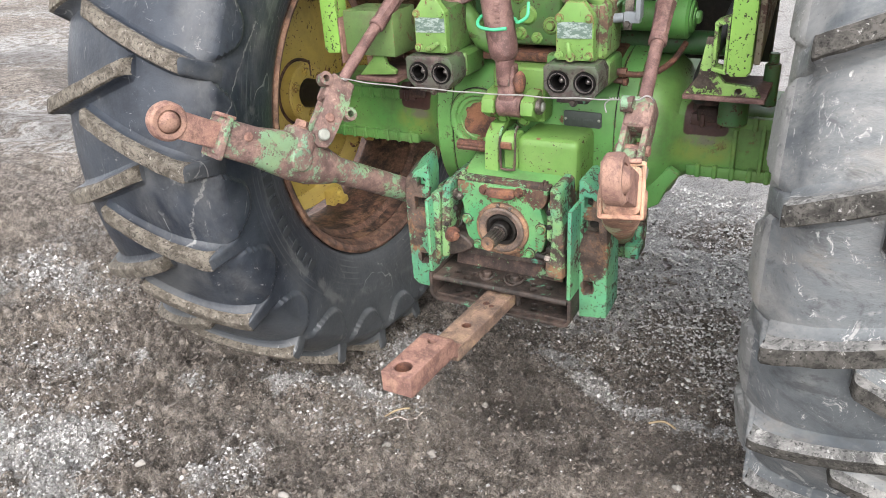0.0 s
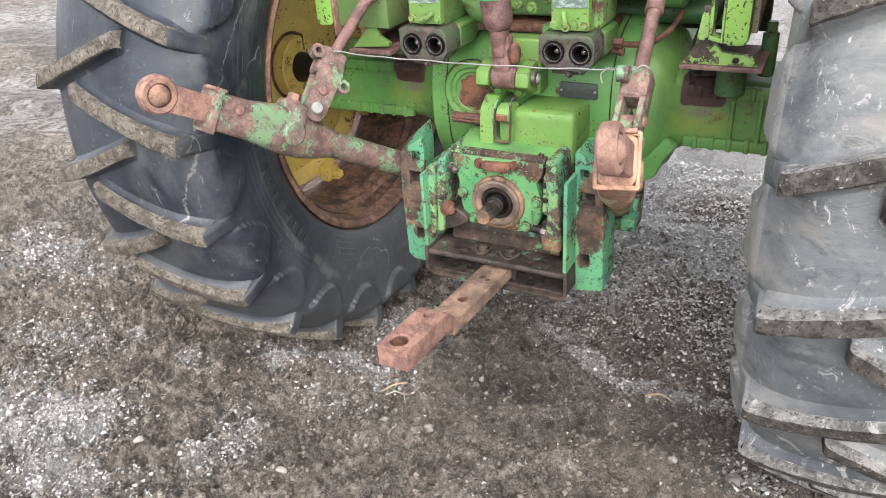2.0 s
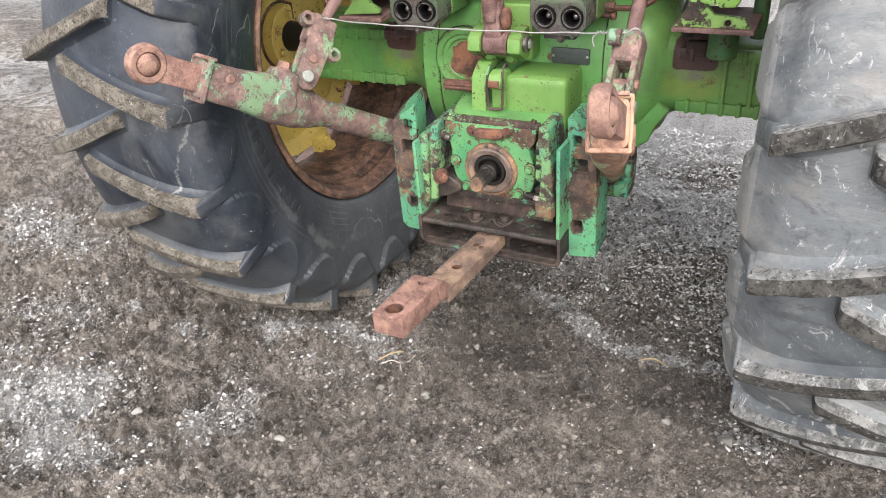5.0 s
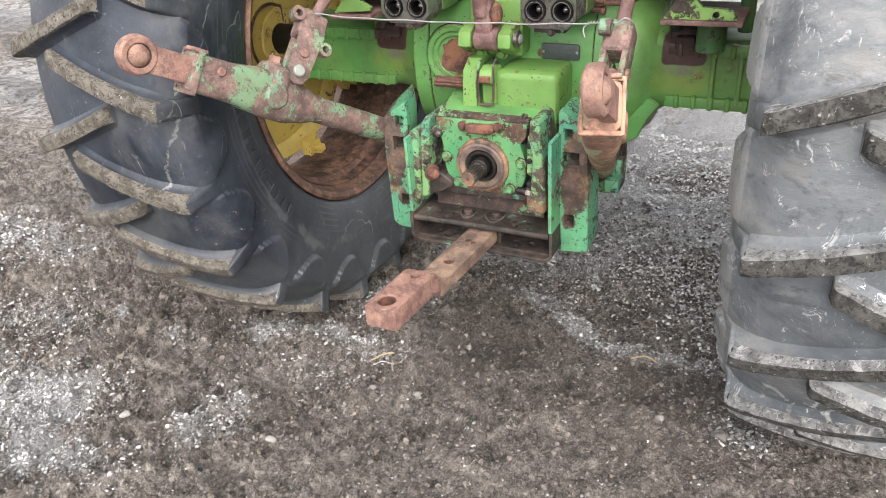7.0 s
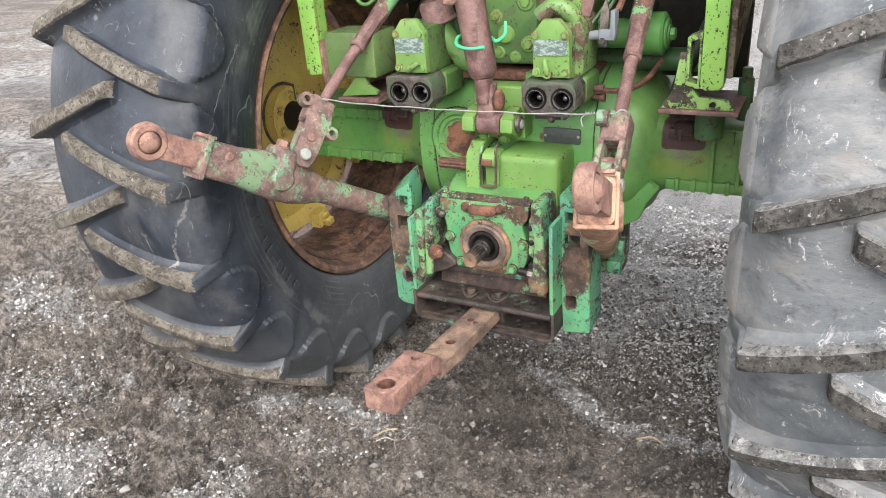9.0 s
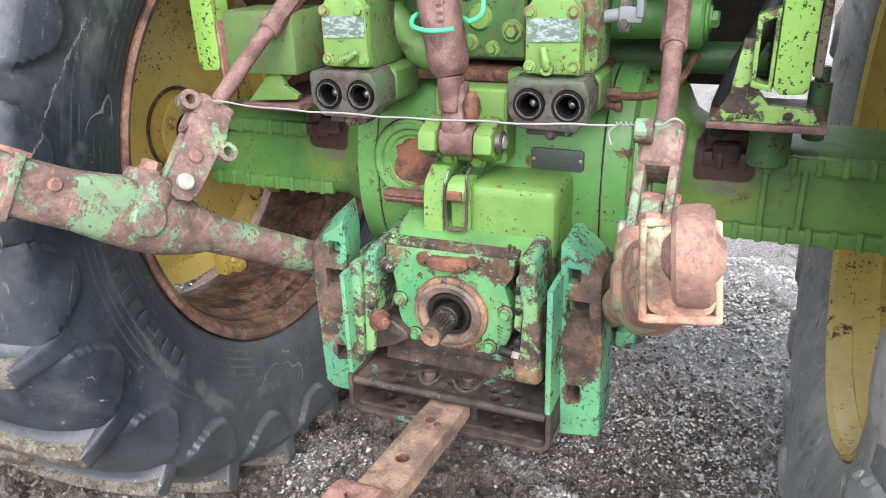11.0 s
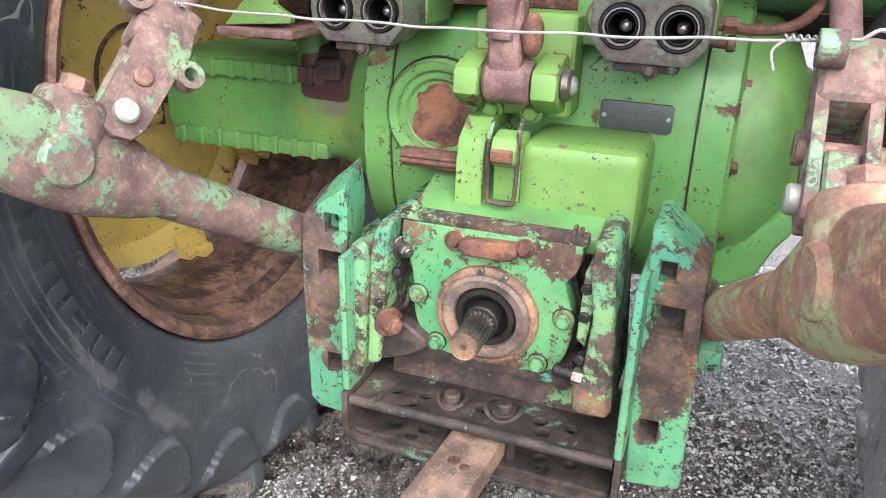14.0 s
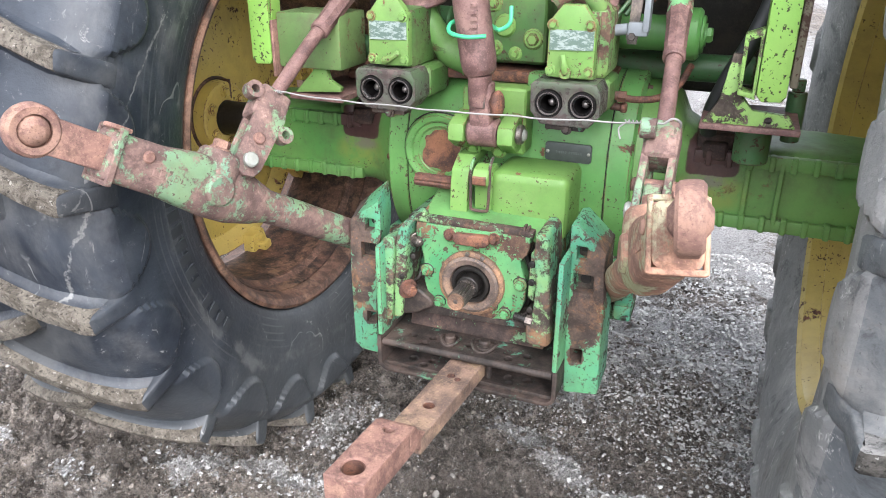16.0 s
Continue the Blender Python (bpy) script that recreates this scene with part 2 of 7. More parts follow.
mat_valve = painted("grimy_valve_paint", (0.11, 0.26, 0.07), (0.20, 0.34, 0.07), 0.85, spot=50, grime=0.75, off=61.0, area=8.0, rust_mid=(0.11, 0.066, 0.045), specks=0.6)
mat_edge = painted("edge_paint", (0.13, 0.36, 0.16), (0.22, 0.40, 0.15), 1.40, spot=50, grime=0.45, off=67.0, area=10.0, rust_mid=(0.082, 0.053, 0.045), hot=(0.16, 0.085, 0.055), dark=(0.030, 0.022, 0.019), specks=0.8, edge=1.0)
mat_case = painted("oily_case_paint", TEAL, (0.11, 0.40, 0.16), 1.18, spot=50, grime=0.75, off=91.0, area=8.0, rust_mid=(0.060, 0.046, 0.038), dark=(0.022, 0.017, 0.014), soft=0.05, specks=0.6, rough=0.30, edge=1.1)
mat_coupler = painted("grimy_coupler_iron", (0.085, 0.075, 0.072), (0.075, 0.13, 0.06), 0.9, spot=50, grime=0.6, off=81.0, area=10.0, rust_mid=(0.075, 0.054, 0.050), dark=(0.030, 0.022, 0.020), specks=0.8, soft=0.06, rough=0.30, edge=0.9)
mat_grimy = painted("grimy_green_paint", (0.058, 0.165, 0.034), (0.105, 0.235, 0.042), 0.50, spot=56, grime=0.85, off=95.0, area=6.0, specks=0.55, rust_mid=(0.10, 0.058, 0.042), edge=0.7)
mat_web = painted("weathered_brown_web", (0.15, 0.135, 0.085), (0.21, 0.18, 0.12), 0.75, spot=50, grime=0.6, off=99.0, area=7.0, specks=0.7, rust_mid=(0.12, 0.088, 0.066), edge=0.9)
mat_dull = painted("dull_bracket_paint", (0.105, 0.20, 0.055), (0.15, 0.25, 0.07), 0.5, spot=50, grime=0.7, off=85.0, area=6.0, soft=0.08, specks=0.4)
mat_rust = rusty("brown_rust", (0.055, 0.028, 0.022), (0.15, 0.068, 0.048), (0.27, 0.12, 0.06))
mat_pad = rusty("dark_brown_pad", (0.020, 0.013, 0.012), (0.062, 0.036, 0.030), (0.12, 0.066, 0.050), 3.0)
mat_rust_pink = rusty("reddish_rust", (0.135, 0.072, 0.060), (0.250, 0.138, 0.110), (0.38, 0.230, 0.165), 5.0)
mat_rust_orange = rusty("orange_rust", (0.105, 0.068, 0.050), (0.26, 0.142, 0.085), (0.44, 0.27, 0.15), 9.0)
mat_rust_purple = rusty("purplish_rust", (0.10, 0.054, 0.050), (0.185, 0.105, 0.095), (0.27, 0.165, 0.14), 13.0, 0.6)
mat_cap = rusty("grey_brown_cap", (0.075, 0.058, 0.050), (0.17, 0.125, 0.105), (0.34, 0.21, 0.13), 71.0, 0.6)
mat_drawbar = rusty("drawbar_rust", (0.105, 0.072, 0.060), (0.255, 0.165, 0.125), (0.40, 0.29, 0.17), 17.0, 0.62)
mat_tray = painted("oily_brown_steel", (0.085, 0.30, 0.20), (0.16, 0.30, 0.17), 1.56, spot=50, grime=0.5, off=75.0, area=9.0, rust_mid=(0.046, 0.033, 0.028), dark=(0.015, 0.012, 0.010), hot=(0.085, 0.058, 0.046), specks=0.4, rough=0.18, edge=1.1)
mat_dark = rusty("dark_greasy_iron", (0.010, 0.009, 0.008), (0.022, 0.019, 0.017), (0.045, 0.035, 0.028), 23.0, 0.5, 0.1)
mat_steel = rusty("dull_steel", (0.10, 0.09, 0.085), (0.20, 0.17, 0.15), (0.33, 0.27, 0.23), 27.0, 0.40, 0.7)
mat_rim_rust = rusty("rusty_rim_interior", (0.016, 0.012, 0.011), (0.125, 0.064, 0.044), (0.26, 0.15, 0.09), 35.0, 0.62)
mat_rim_edge = rusty("rusty_rim_edge", (0.060, 0.036, 0.027), (0.175, 0.092, 0.062), (0.31, 0.185, 0.125), 39.0, 0.65)


def plain(name, c, rough, metal=0.0, var=0.25, scale=60, bump=0.15):
    k = Nodes(name)
    n = k.noise(scale, 5, 0.6)
    col = k.mix(k.math("MULTIPLY", n, var * 2), c, tuple(0.4 * x for x in c))
    return k.done(col, k.lin(k.noise(scale * 0.6, 4, 0.6), rough - 0.1, rough + 0.12), metal, n, bump, 0.001)


mat_letter = plain("scuffed_raised_rubber", (0.034, 0.038, 0.044), 0.6, 0.0, 0.4, 40)
mat_pin = plain("worn_bright_pin", (0.36, 0.37, 0.33), 0.5, 0.25, 0.4, 90)
mat_black = plain("black_rubber_hose", (0.018, 0.019, 0.020), 0.55)
mat_wire = plain("galvanised_wire", (0.33, 0.32, 0.31), 0.45, 0.3)
mat_hook = plain("green_plastic_coating", (0.07, 0.50, 0.24), 0.4)
mat_plate = plain("dark_data_plate", (0.085, 0.098, 0.094), 0.42, 0.3, 0.4)
mat_plate_ink = plain("data_plate_lettering", (0.10, 0.115, 0.11), 0.5, 0.3)
mat_grey = plain("grey_plastic", (0.20, 0.22, 0.24), 0.45)
mat_socket = plain("black_coupler_bore", (0.012, 0.011, 0.011), 0.35, 0.5)
mat_ring = plain("worn_coupler_ring", (0.30, 0.27, 0.26), 0.28, 0.8)


def label_material():
    k = Nodes("scratched_silver_label")
    s = k.step(k.noise(55, 6, 0.75, stretch=(1, 1, 2.2)), 0.46, 0.56)
    c = k.mix(s, (0.10, 0.15, 0.125), (0.29, 0.345, 0.32))
    return k.done(c, 0.4, 0.2, s, 0.1, 0.0005)


mat_label = label_material()


def pale_lines(k, scale, width, off):
    """Thin wandering pale marks, as of dried runs and cracks."""
    n = k.noise(scale, 2.5, 0.5, stretch=(1.0, 1.0, 0.7), dist=0.15, off=off)
    near = k.math("ABSOLUTE", k.math("SUBTRACT", n, 0.5))
    line = k.math("SUBTRACT", 1.0, k.step(near, width * 0.4, width))
    return k.math("MULTIPLY", line, k.step(k.noise(5.5, 5, 0.7, off=off + 9), 0.52, 0.60))


def rubber_material(name, dusty):
    """Dark blue-grey rubber with films of dust, chalky drips and one long pale crack."""
    k = Nodes(name)
    base = k.mix(k.step(k.noise(4, 4, 0.6), 0.36, 0.64), (0.013, 0.0165, 0.024), (0.038, 0.045, 0.057))
    blot = k.step(k.noise(13, 7, 0.7, off=71), 0.50, 0.68)
    base = k.mix(k.math("MULTIPLY", blot, 0.6), base, (0.010, 0.013, 0.019))
    film = k.step(k.noise(4.2, 7, 0.72, stretch=(1.0, 1.0, 0.6), dist=0.5), 0.54 - 0.10 * dusty, 0.82 - 0.14 * dusty)
    dust = k.mix(k.noise(70, 6, 0.75), (0.050, 0.055, 0.062), (0.145, 0.145, 0.140))
    c = k.mix(k.math("MULTIPLY", film, 0.55 + 0.25 * dusty), base, dust)
    low = k.t.nodes.new("ShaderNodeSeparateXYZ")
    k.put(low.inputs[0], k.pos)
    splash = k.math("ADD", low.outputs[2], k.math("MULTIPLY", k.math("SUBTRACT", k.noise(3.5, 6, 0.68, dist=0.6, off=12), 0.5), 0.55))
    c = k.mix(k.math("MULTIPLY", k.math("SUBTRACT", 1.0, k.step(splash, 0.22, 0.60)), 0.34), c, k.mix(k.noise(60, 6, 0.75), (0.060, 0.066, 0.068), (0.150, 0.152, 0.142)))
    drip = k.math("MULTIPLY", k.step(k.noise(30, 6, 0.75, stretch=(1.0, 1.0, 0.13)), 0.60, 0.70), k.step(k.noise(7, 4, 0.65, off=3), 0.50, 0.62))
    c = k.mix(k.math("MULTIPLY", drip, 0.45 + 0.45 * dusty), c, (0.26, 0.255, 0.24))
    # a cracked line with chalky lips runs down the shoulder
    s = k.t.nodes.new("ShaderNodeSeparateXYZ")
    k.put(s.inputs[0], k.pos)
    x, y, z = s.outputs[0], s.outputs[1], s.outputs[2]
    wob = k.math("MULTIPLY", k.math("SUBTRACT", k.noise(9, 5, 0.65, off=2), 0.5), 0.07)
    d1 = k.math("ADD", k.math("ADD", k.math("ADD", y, 0.68), k.math("MULTIPLY", k.math("SUBTRACT", 1.065, z), 0.95)), wob)
    d1 = k.math("ADD", k.math("ABSOLUTE", d1), k.math("SUBTRACT", 1.0, k.math("MULTIPLY", k.step(z, 0.90, 0.93), k.step(x, -0.64, -0.60))))
    d2 = k.math("ADD", k.math("ADD", k.math("ADD", x, 0.605), k.math("MULTIPLY", k.math("SUBTRACT", 0.90, z), 0.4)), wob)
    d2 = k.math("ADD", k.math("ABSOLUTE", d2), k.math("SUBTRACT", 1.0, k.math("MULTIPLY", k.math("SUBTRACT", 1.0, k.step(z, 0.93, 0.95)), k.step(z, 0.68, 0.72))))
    d = k.math("MINIMUM", d1, d2)
    d = k.math("ADD", d, k.step(x, 0.0, 0.1))
    d = k.math("ADD", d, k.step(y, -0.5, -0.4))
    crack = k.math("MULTIPLY", k.math("SUBTRACT", 1.0, k.step(d, 0.0012, 0.0045)), k.step(k.noise(40, 5, 0.7), 0.38, 0.56))
    c = k.mix(k.math("MULTIPLY", crack, 0.42), c, (0.30, 0.295, 0.28))
    lip = k.t.nodes.new("ShaderNodeAttribute")
    lip.attribute_name = "lip"
    chalky = k.math("MULTIPLY", k.step(lip.outputs["Fac"], 0.35, 0.95), k.step(k.noise(16, 7, 0.72, off=44), 0.40, 0.62))
    c = k.mix(k.math("MULTIPLY", chalky, 0.20), c, (0.20, 0.20, 0.19))
    c = k.mix(k.math("MULTIPLY", pale_lines(k, 5.0, 0.006, 51.0), 0.5), c, (0.28, 0.28, 0.27))
    dy, dz = k.math("SUBTRACT", y, 0.05), k.math("SUBTRACT", z, 0.88)
    rad = k.math("SQRT", k.math("ADD", k.math("MULTIPLY", dy, dy), k.math("MULTIPLY", dz, dz)))
    wave = k.math("SINE", k.math("ADD", k.math("MULTIPLY", rad, 330.0), k.math("MULTIPLY", k.noise(2.2, 3, 0.5, off=18), 9.0)))
    ringed = k.math("MULTIPLY", k.math("MULTIPLY", k.step(wave, 0.55, 0.98), k.math("SUBTRACT", 1.0, k.step(rad, 0.66, 0.72))), k.step(k.noise(6, 6, 0.7, off=38), 0.42, 0.62))
    c = k.mix(k.math("MULTIPLY", ringed, 0.40), c, (0.13, 0.135, 0.135))
    sweep = k.math("MULTIPLY", k.math("SUBTRACT", 1.0, k.step(k.math("ABSOLUTE", k.math("SUBTRACT", rad, k.lin(k.noise(3.0, 4, 0.6, off=28), 0.52, 0.78))), 0.004, 0.022)), k.step(k.noise(8, 6, 0.7, off=48), 0.44, 0.60))
    c = k.mix(k.math("MULTIPLY", sweep, 0.35), c, (0.17, 0.172, 0.168))
    scuff = k.math("MULTIPLY", k.step(k.noise(34, 9, 0.8, dist=0.9), 0.595, 0.645), k.step(k.noise(6, 4, 0.6, off=13), 0.50 - 0.06 * dusty, 0.60))
    c = k.mix(k.math("MULTIPLY", scuff, 0.6), c, (0.34, 0.335, 0.32))
    fleck = k.step(k.noise(190, 4, 0.6, off=31), 0.70, 0.74)
    c = k.mix(k.math("MULTIPLY", fleck, 0.35), c, (0.27, 0.26, 0.24))
    h = k.math("ADD", k.noise(90, 5, 0.6), k.math("MULTIPLY", k.noise(14, 5, 0.6), 1.0))
    return k.done(c, k.math("ADD", k.math("MULTIPLY", film, 0.34), k.lin(k.noise(18, 5, 0.65), 0.26, 0.46)), 0.0, h, 0.34, 0.003, 0.36)


def dusty_rubber_material(name, lift):
    """The paler, sun-bleached tread of the other tyre: chalky smears, scratches and stains. lift: extra paleness in
    place of missing light.
    """
    k = Nodes(name)
    base = k.mix(k.step(k.noise(4.5, 5, 0.6), 0.36, 0.64), (0.052, 0.061, 0.070), (0.125, 0.135, 0.142))
    film = k.step(k.noise(6.5, 7, 0.72, stretch=(0.45, 1.0, 1.0), dist=0.4), 0.42, 0.68)
    dust = k.mix(k.noise(60, 6, 0.75), (0.18, 0.18, 0.172), (0.36, 0.35, 0.335))
    c = k.mix(k.math("ADD", k.math("MULTIPLY", film, 0.66 - 0.5 * lift), lift), base, dust)
    stain = k.step(k.noise(13, 8, 0.75, stretch=(0.5, 1, 1), dist=0.6, off=40), 0.53, 0.66)
    c = k.mix(k.math("MULTIPLY", stain, 0.74), c, (0.055, 0.059, 0.063))
    brown = k.step(k.noise(8, 6, 0.7, stretch=(0.4, 1, 1), off=60), 0.54, 0.70)
    c = k.mix(k.math("MULTIPLY", brown, 0.40), c, (0.20, 0.165, 0.13))
    scuff = k.math("MULTIPLY", k.step(k.noise(40, 10, 0.82, stretch=(1, 1, 0.7), dist=1.2), 0.56, 0.61), k.step(k.noise(9, 4, 0.65, off=17), 0.44, 0.56))
    c = k.mix(k.math("MULTIPLY", scuff, 0.8), c, (0.52, 0.51, 0.49))
    drip = k.math("MULTIPLY", k.step(k.noise(22, 6, 0.7, stretch=(1.0, 1.0, 0.16), off=5), 0.62, 0.68), k.step(k.noise(6, 4, 0.65, off=23), 0.52, 0.60))
    c = k.mix(k.math("MULTIPLY", drip, 0.6), c, (0.45, 0.43, 0.40))
    c = k.mix(k.math("MULTIPLY", pale_lines(k, 3.0, 0.006, 24.0), 0.55), c, (0.44, 0.43, 0.41))
    dot = k.step(k.noise(150, 5, 0.65, off=33), 0.62, 0.68)
    c = k.mix(k.math("MULTIPLY", dot, 0.5), c, (0.045, 0.043, 0.040))
    h = k.math("ADD", k.noise(80, 6, 0.65), k.math("MULTIPLY", k.noise(12, 5, 0.6), 1.2))
    return k.done(c, k.lin(k.noise(20, 5, 0.65), 0.40, 0.75), 0.0, k.math("ADD", h, k.math("MULTIPLY", k.noise(34, 6, 0.7, stretch=(0.4, 1, 1)), 1.5)), 0.5, 0.004, 0.45)


def mud_lug_material(name, lo, hi, pale, much):
    k = Nodes(name)
    n = k.noise(30, 8, 0.78, dist=0.4)
    c = k.mix(k.step(n, 0.38, 0.62), lo, hi)
    pit = k.step(k.noise(120, 7, 0.75), 0.53, 0.61)
    c = k.mix(k.math("MULTIPLY", pit, 0.80), c, tuple(0.3 * v for v in lo))
    grit = k.step(k.noise(95, 5, 0.65, off=9), 0.62, 0.67)
    c = k.mix(k.math("MULTIPLY", grit, 0.7), c, pale)
    chalk = k.step(k.noise(24, 9, 0.8, dist=0.8, off=19), 0.70 - 0.22 * much, 0.78 - 0.22 * much)
    c = k.mix(k.math("MULTIPLY", chalk, 0.75), c, pale)
    return k.done(c, 0.9, 0.0, k.math("ADD", n, k.noise(120, 7, 0.75)), 0.9, 0.006, 0.3)


mat_rubber, mat_tread_left, mat_tread = rubber_material("tyre_wall_rubber", 0.5), rubber_material("tyre_tread_rubber", 0.6), dusty_rubber_material("dusty_tread_rubber", 0.0)
# Same dusty rubber, lightened because little light reaches the inner wall.
mat_lifted_wall = dusty_rubber_material("dusty_lifted_wall_rubber", 0.5)
mat_lug = mud_lug_material("dried_mud_on_lug", (0.070, 0.060, 0.048), (0.190, 0.168, 0.140), (0.38, 0.355, 0.32), 0.25)
mat_lug_grey = mud_lug_material("grey_scuffed_lug", (0.032, 0.030, 0.027), (0.110, 0.103, 0.093), (0.42, 0.41, 0.39), 0.35)
mat_lug_pale = mud_lug_material("chalky_lug_edge", (0.10, 0.10, 0.098), (0.26, 0.255, 0.245), (0.50, 0.49, 0.47), 0.70)


def ground_material():
    """Crumbly brown-grey mud with dark lines painted as shade between its crumbs; where the grit attribute says so,
    fine crushed stone lies on it, and a second attribute makes it darker and smoother in patches.
    """
    k = Nodes("muddy_gravel")

    def layer(name):
        g = k.t.nodes.new("ShaderNodeAttribute")
        g.attribute_name = name
        return g.outputs["Fac"]

    lay, dark_zone = layer("grit"), layer("dark_zone")
    mid = k.noise(9, 7, 0.70)
    crumb = k.noise(34, 9, 0.80, off=6)
    fine = k.noise(120, 8, 0.82)

    # Dark lines in the colour stand in for shade between mud crumbs.
    def cracks(scale, width, off):
        near = k.math("ABSOLUTE", k.math("SUBTRACT", k.noise(scale, 5, 0.70, dist=0.9, off=off), 0.5))
        return k.math("SUBTRACT", 1.0, k.step(near, 0.0, width))

    crack = k.math("MAXIMUM", k.math("MULTIPLY", cracks(42, 0.030, 2.0), k.step(k.noise(11, 4, 0.6, off=3), 0.44, 0.56)), k.math("MULTIPLY", cracks(95, 0.040, 7.0), k.step(k.noise(17, 4, 0.6, off=8), 0.42, 0.54)))
    mud = k.mix(k.step(crumb, 0.38, 0.60), (0.100, 0.083, 0.070), (0.57, 0.495, 0.43))
    mud = k.mix(k.math("MULTIPLY", k.step(k.noise(2.3, 6, 0.65, off=4), 0.48, 0.66), 0.55), mud, (0.52, 0.44, 0.365))
    mud = k.mix(k.math("MULTIPLY", k.step(k.noise(13, 7, 0.68, dist=0.5, off=33), 0.47, 0.62), 0.50), mud, (0.115, 0.097, 0.083))
    mud = k.mix(k.math("MULTIPLY", k.step(fine, 0.52, 0.64), 0.55), mud, (0.085, 0.071, 0.060))
    mud = k.mix(k.math("MULTIPLY", k.step(k.noise(160, 6, 0.7, off=5), 0.58, 0.66), 0.45), mud, (0.60, 0.56, 0.52))
    mud = k.mix(k.math("MULTIPLY", k.step(k.noise(250, 5, 0.7, off=14), 0.57, 0.62), 0.75), mud, (0.045, 0.038, 0.032))
    mud = k.mix(k.math("MULTIPLY", k.step(k.noise(300, 4, 0.65, off=27), 0.60, 0.645), 0.80), mud, (0.66, 0.63, 0.60))
    mud = k.mix(k.math("MULTIPLY", crack, 0.85), mud, (0.024, 0.020, 0.017))
    grit = k.mix(k.step(fine, 0.38, 0.58), (0.16, 0.152, 0.145), (0.78, 0.767, 0.755))
    patch = k.step(k.math("ADD", lay, k.math("ADD", k.math("MULTIPLY", k.math("SUBTRACT", mid, 0.5), 1.3), k.math("MULTIPLY", k.math("SUBTRACT", crumb, 0.5), 0.8))), 0.42, 0.66)
    c = k.mix(k.math("MULTIPLY", patch, 0.88), mud, grit)
    darkened = k.math("MAXIMUM", k.math("MULTIPLY", k.step(k.noise(1.7, 5, 0.6, off=8), 0.54, 0.70), 0.35), k.math("MULTIPLY", dark_zone, 0.68))
    c = k.mix(darkened, c, (0.095, 0.082, 0.072))
    s = k.t.nodes.new("ShaderNodeSeparateXYZ")
    k.put(s.inputs[0], k.pos)
    ruts = k.step(k.noise(0.8, 6, 0.65, stretch=(0.5, 1.6, 1), off=15), 0.50, 0.60)
    c = k.mix(k.math("MULTIPLY", k.math("MULTIPLY", ruts, 0.5), k.step(k.math("ABSOLUTE", s.outputs[0]), 1.2, 3.0)), c, (0.085, 0.075, 0.068))
    h = k.math("SUBTRACT", k.math("ADD", k.math("MULTIPLY", crumb, 2.0), fine), k.math("MULTIPLY", crack, 0.7))
    return k.done(c, k.math("SUBTRACT", 0.90, k.math("MULTIPLY", darkened, 0.45)), 0.0, h, 1.0, 0.022, 0.4)


def stone_material(name, lo, hi):
    k = Nodes(name)
    c = k.mix(k.math("POWER", k.island(), 1.9), lo, hi)
    c = k.mix(k.math("MULTIPLY", k.noise(120, 4, 0.6), 0.5), c, tuple(0.55 * x for x in lo))
    return k.done(c, 0.8, 0.0, k.noise(200, 4, 0.6), 0.3, 0.001, 0.4)


mat_ground = ground_material()
mat_gravel = stone_material("crushed_limestone", (0.185, 0.176, 0.168), (0.70, 0.690, 0.680))
# Gravel colour raised to make up for missing light beneath the tractor.
mat_lifted_gravel = stone_material("lightened_gravel", (0.40, 0.388, 0.372), (0.90, 0.885, 0.86))
mat_clod = stone_material("mud_clods", (0.085, 0.071, 0.061), (0.24, 0.206, 0.178))
mat_stone = stone_material("loose_stone", (0.17, 0.155, 0.14), (0.33, 0.31, 0.285))
mat_root = plain("pale_root", (0.55, 0.47, 0.42), 0.8)
mat_straw = plain("dry_straw", (0.36, 0.28, 0.17), 0.8)
# ---------- mesh helpers ----------
V = Vector
BASE = {}


def join(*pieces):
    """One bmesh out of several."""
    out = bmesh.new()
    for b in pieces:
        me = bpy.data.meshes.new("tmp")
        b.to_mesh(me)
        out.from_mesh(me)
        bpy.data.meshes.remove(me)
        b.free()
    return out


def finish(bm, bevel, seg=2, sharp=30):
    bmesh.ops.recalc_face_normals(bm, faces=bm.faces)
    if bevel:
        edges = [e for e in bm.edges if len(e.link_faces) == 2 and e.calc_face_angle(0) > radians(sharp)]
        bmesh.ops.bevel(bm, geom=edges, offset=bevel, segments=seg, profile=0.6, affect="EDGES", clamp_overlap=True)
    return bm


def box(x0, x1, y0, y1, z0, z1, bevel=0.003, seg=2, m=None):
    bm = bmesh.new()
    bmesh.ops.create_cube(bm, size=1.0)
    bmesh.ops.scale(bm, vec=(abs(x1 - x0), abs(y1 - y0), abs(z1 - z0)), verts=bm.verts)
    bmesh.ops.translate(bm, vec=((x0 + x1) / 2, (y0 + y1) / 2, (z0 + z1) / 2), verts=bm.verts)
    finish(bm, bevel, seg)
    if m is not None:
        bm.transform(m)
    return bm


def ring_points(cx, cz, r, n=14, rz=None, turn=0.0):
    return [(cx + r * math.cos(turn + 2 * math.pi * i / n), cz + (rz or r) * math.sin(turn + 2 * math.pi * i / n)) for i in range(n)]


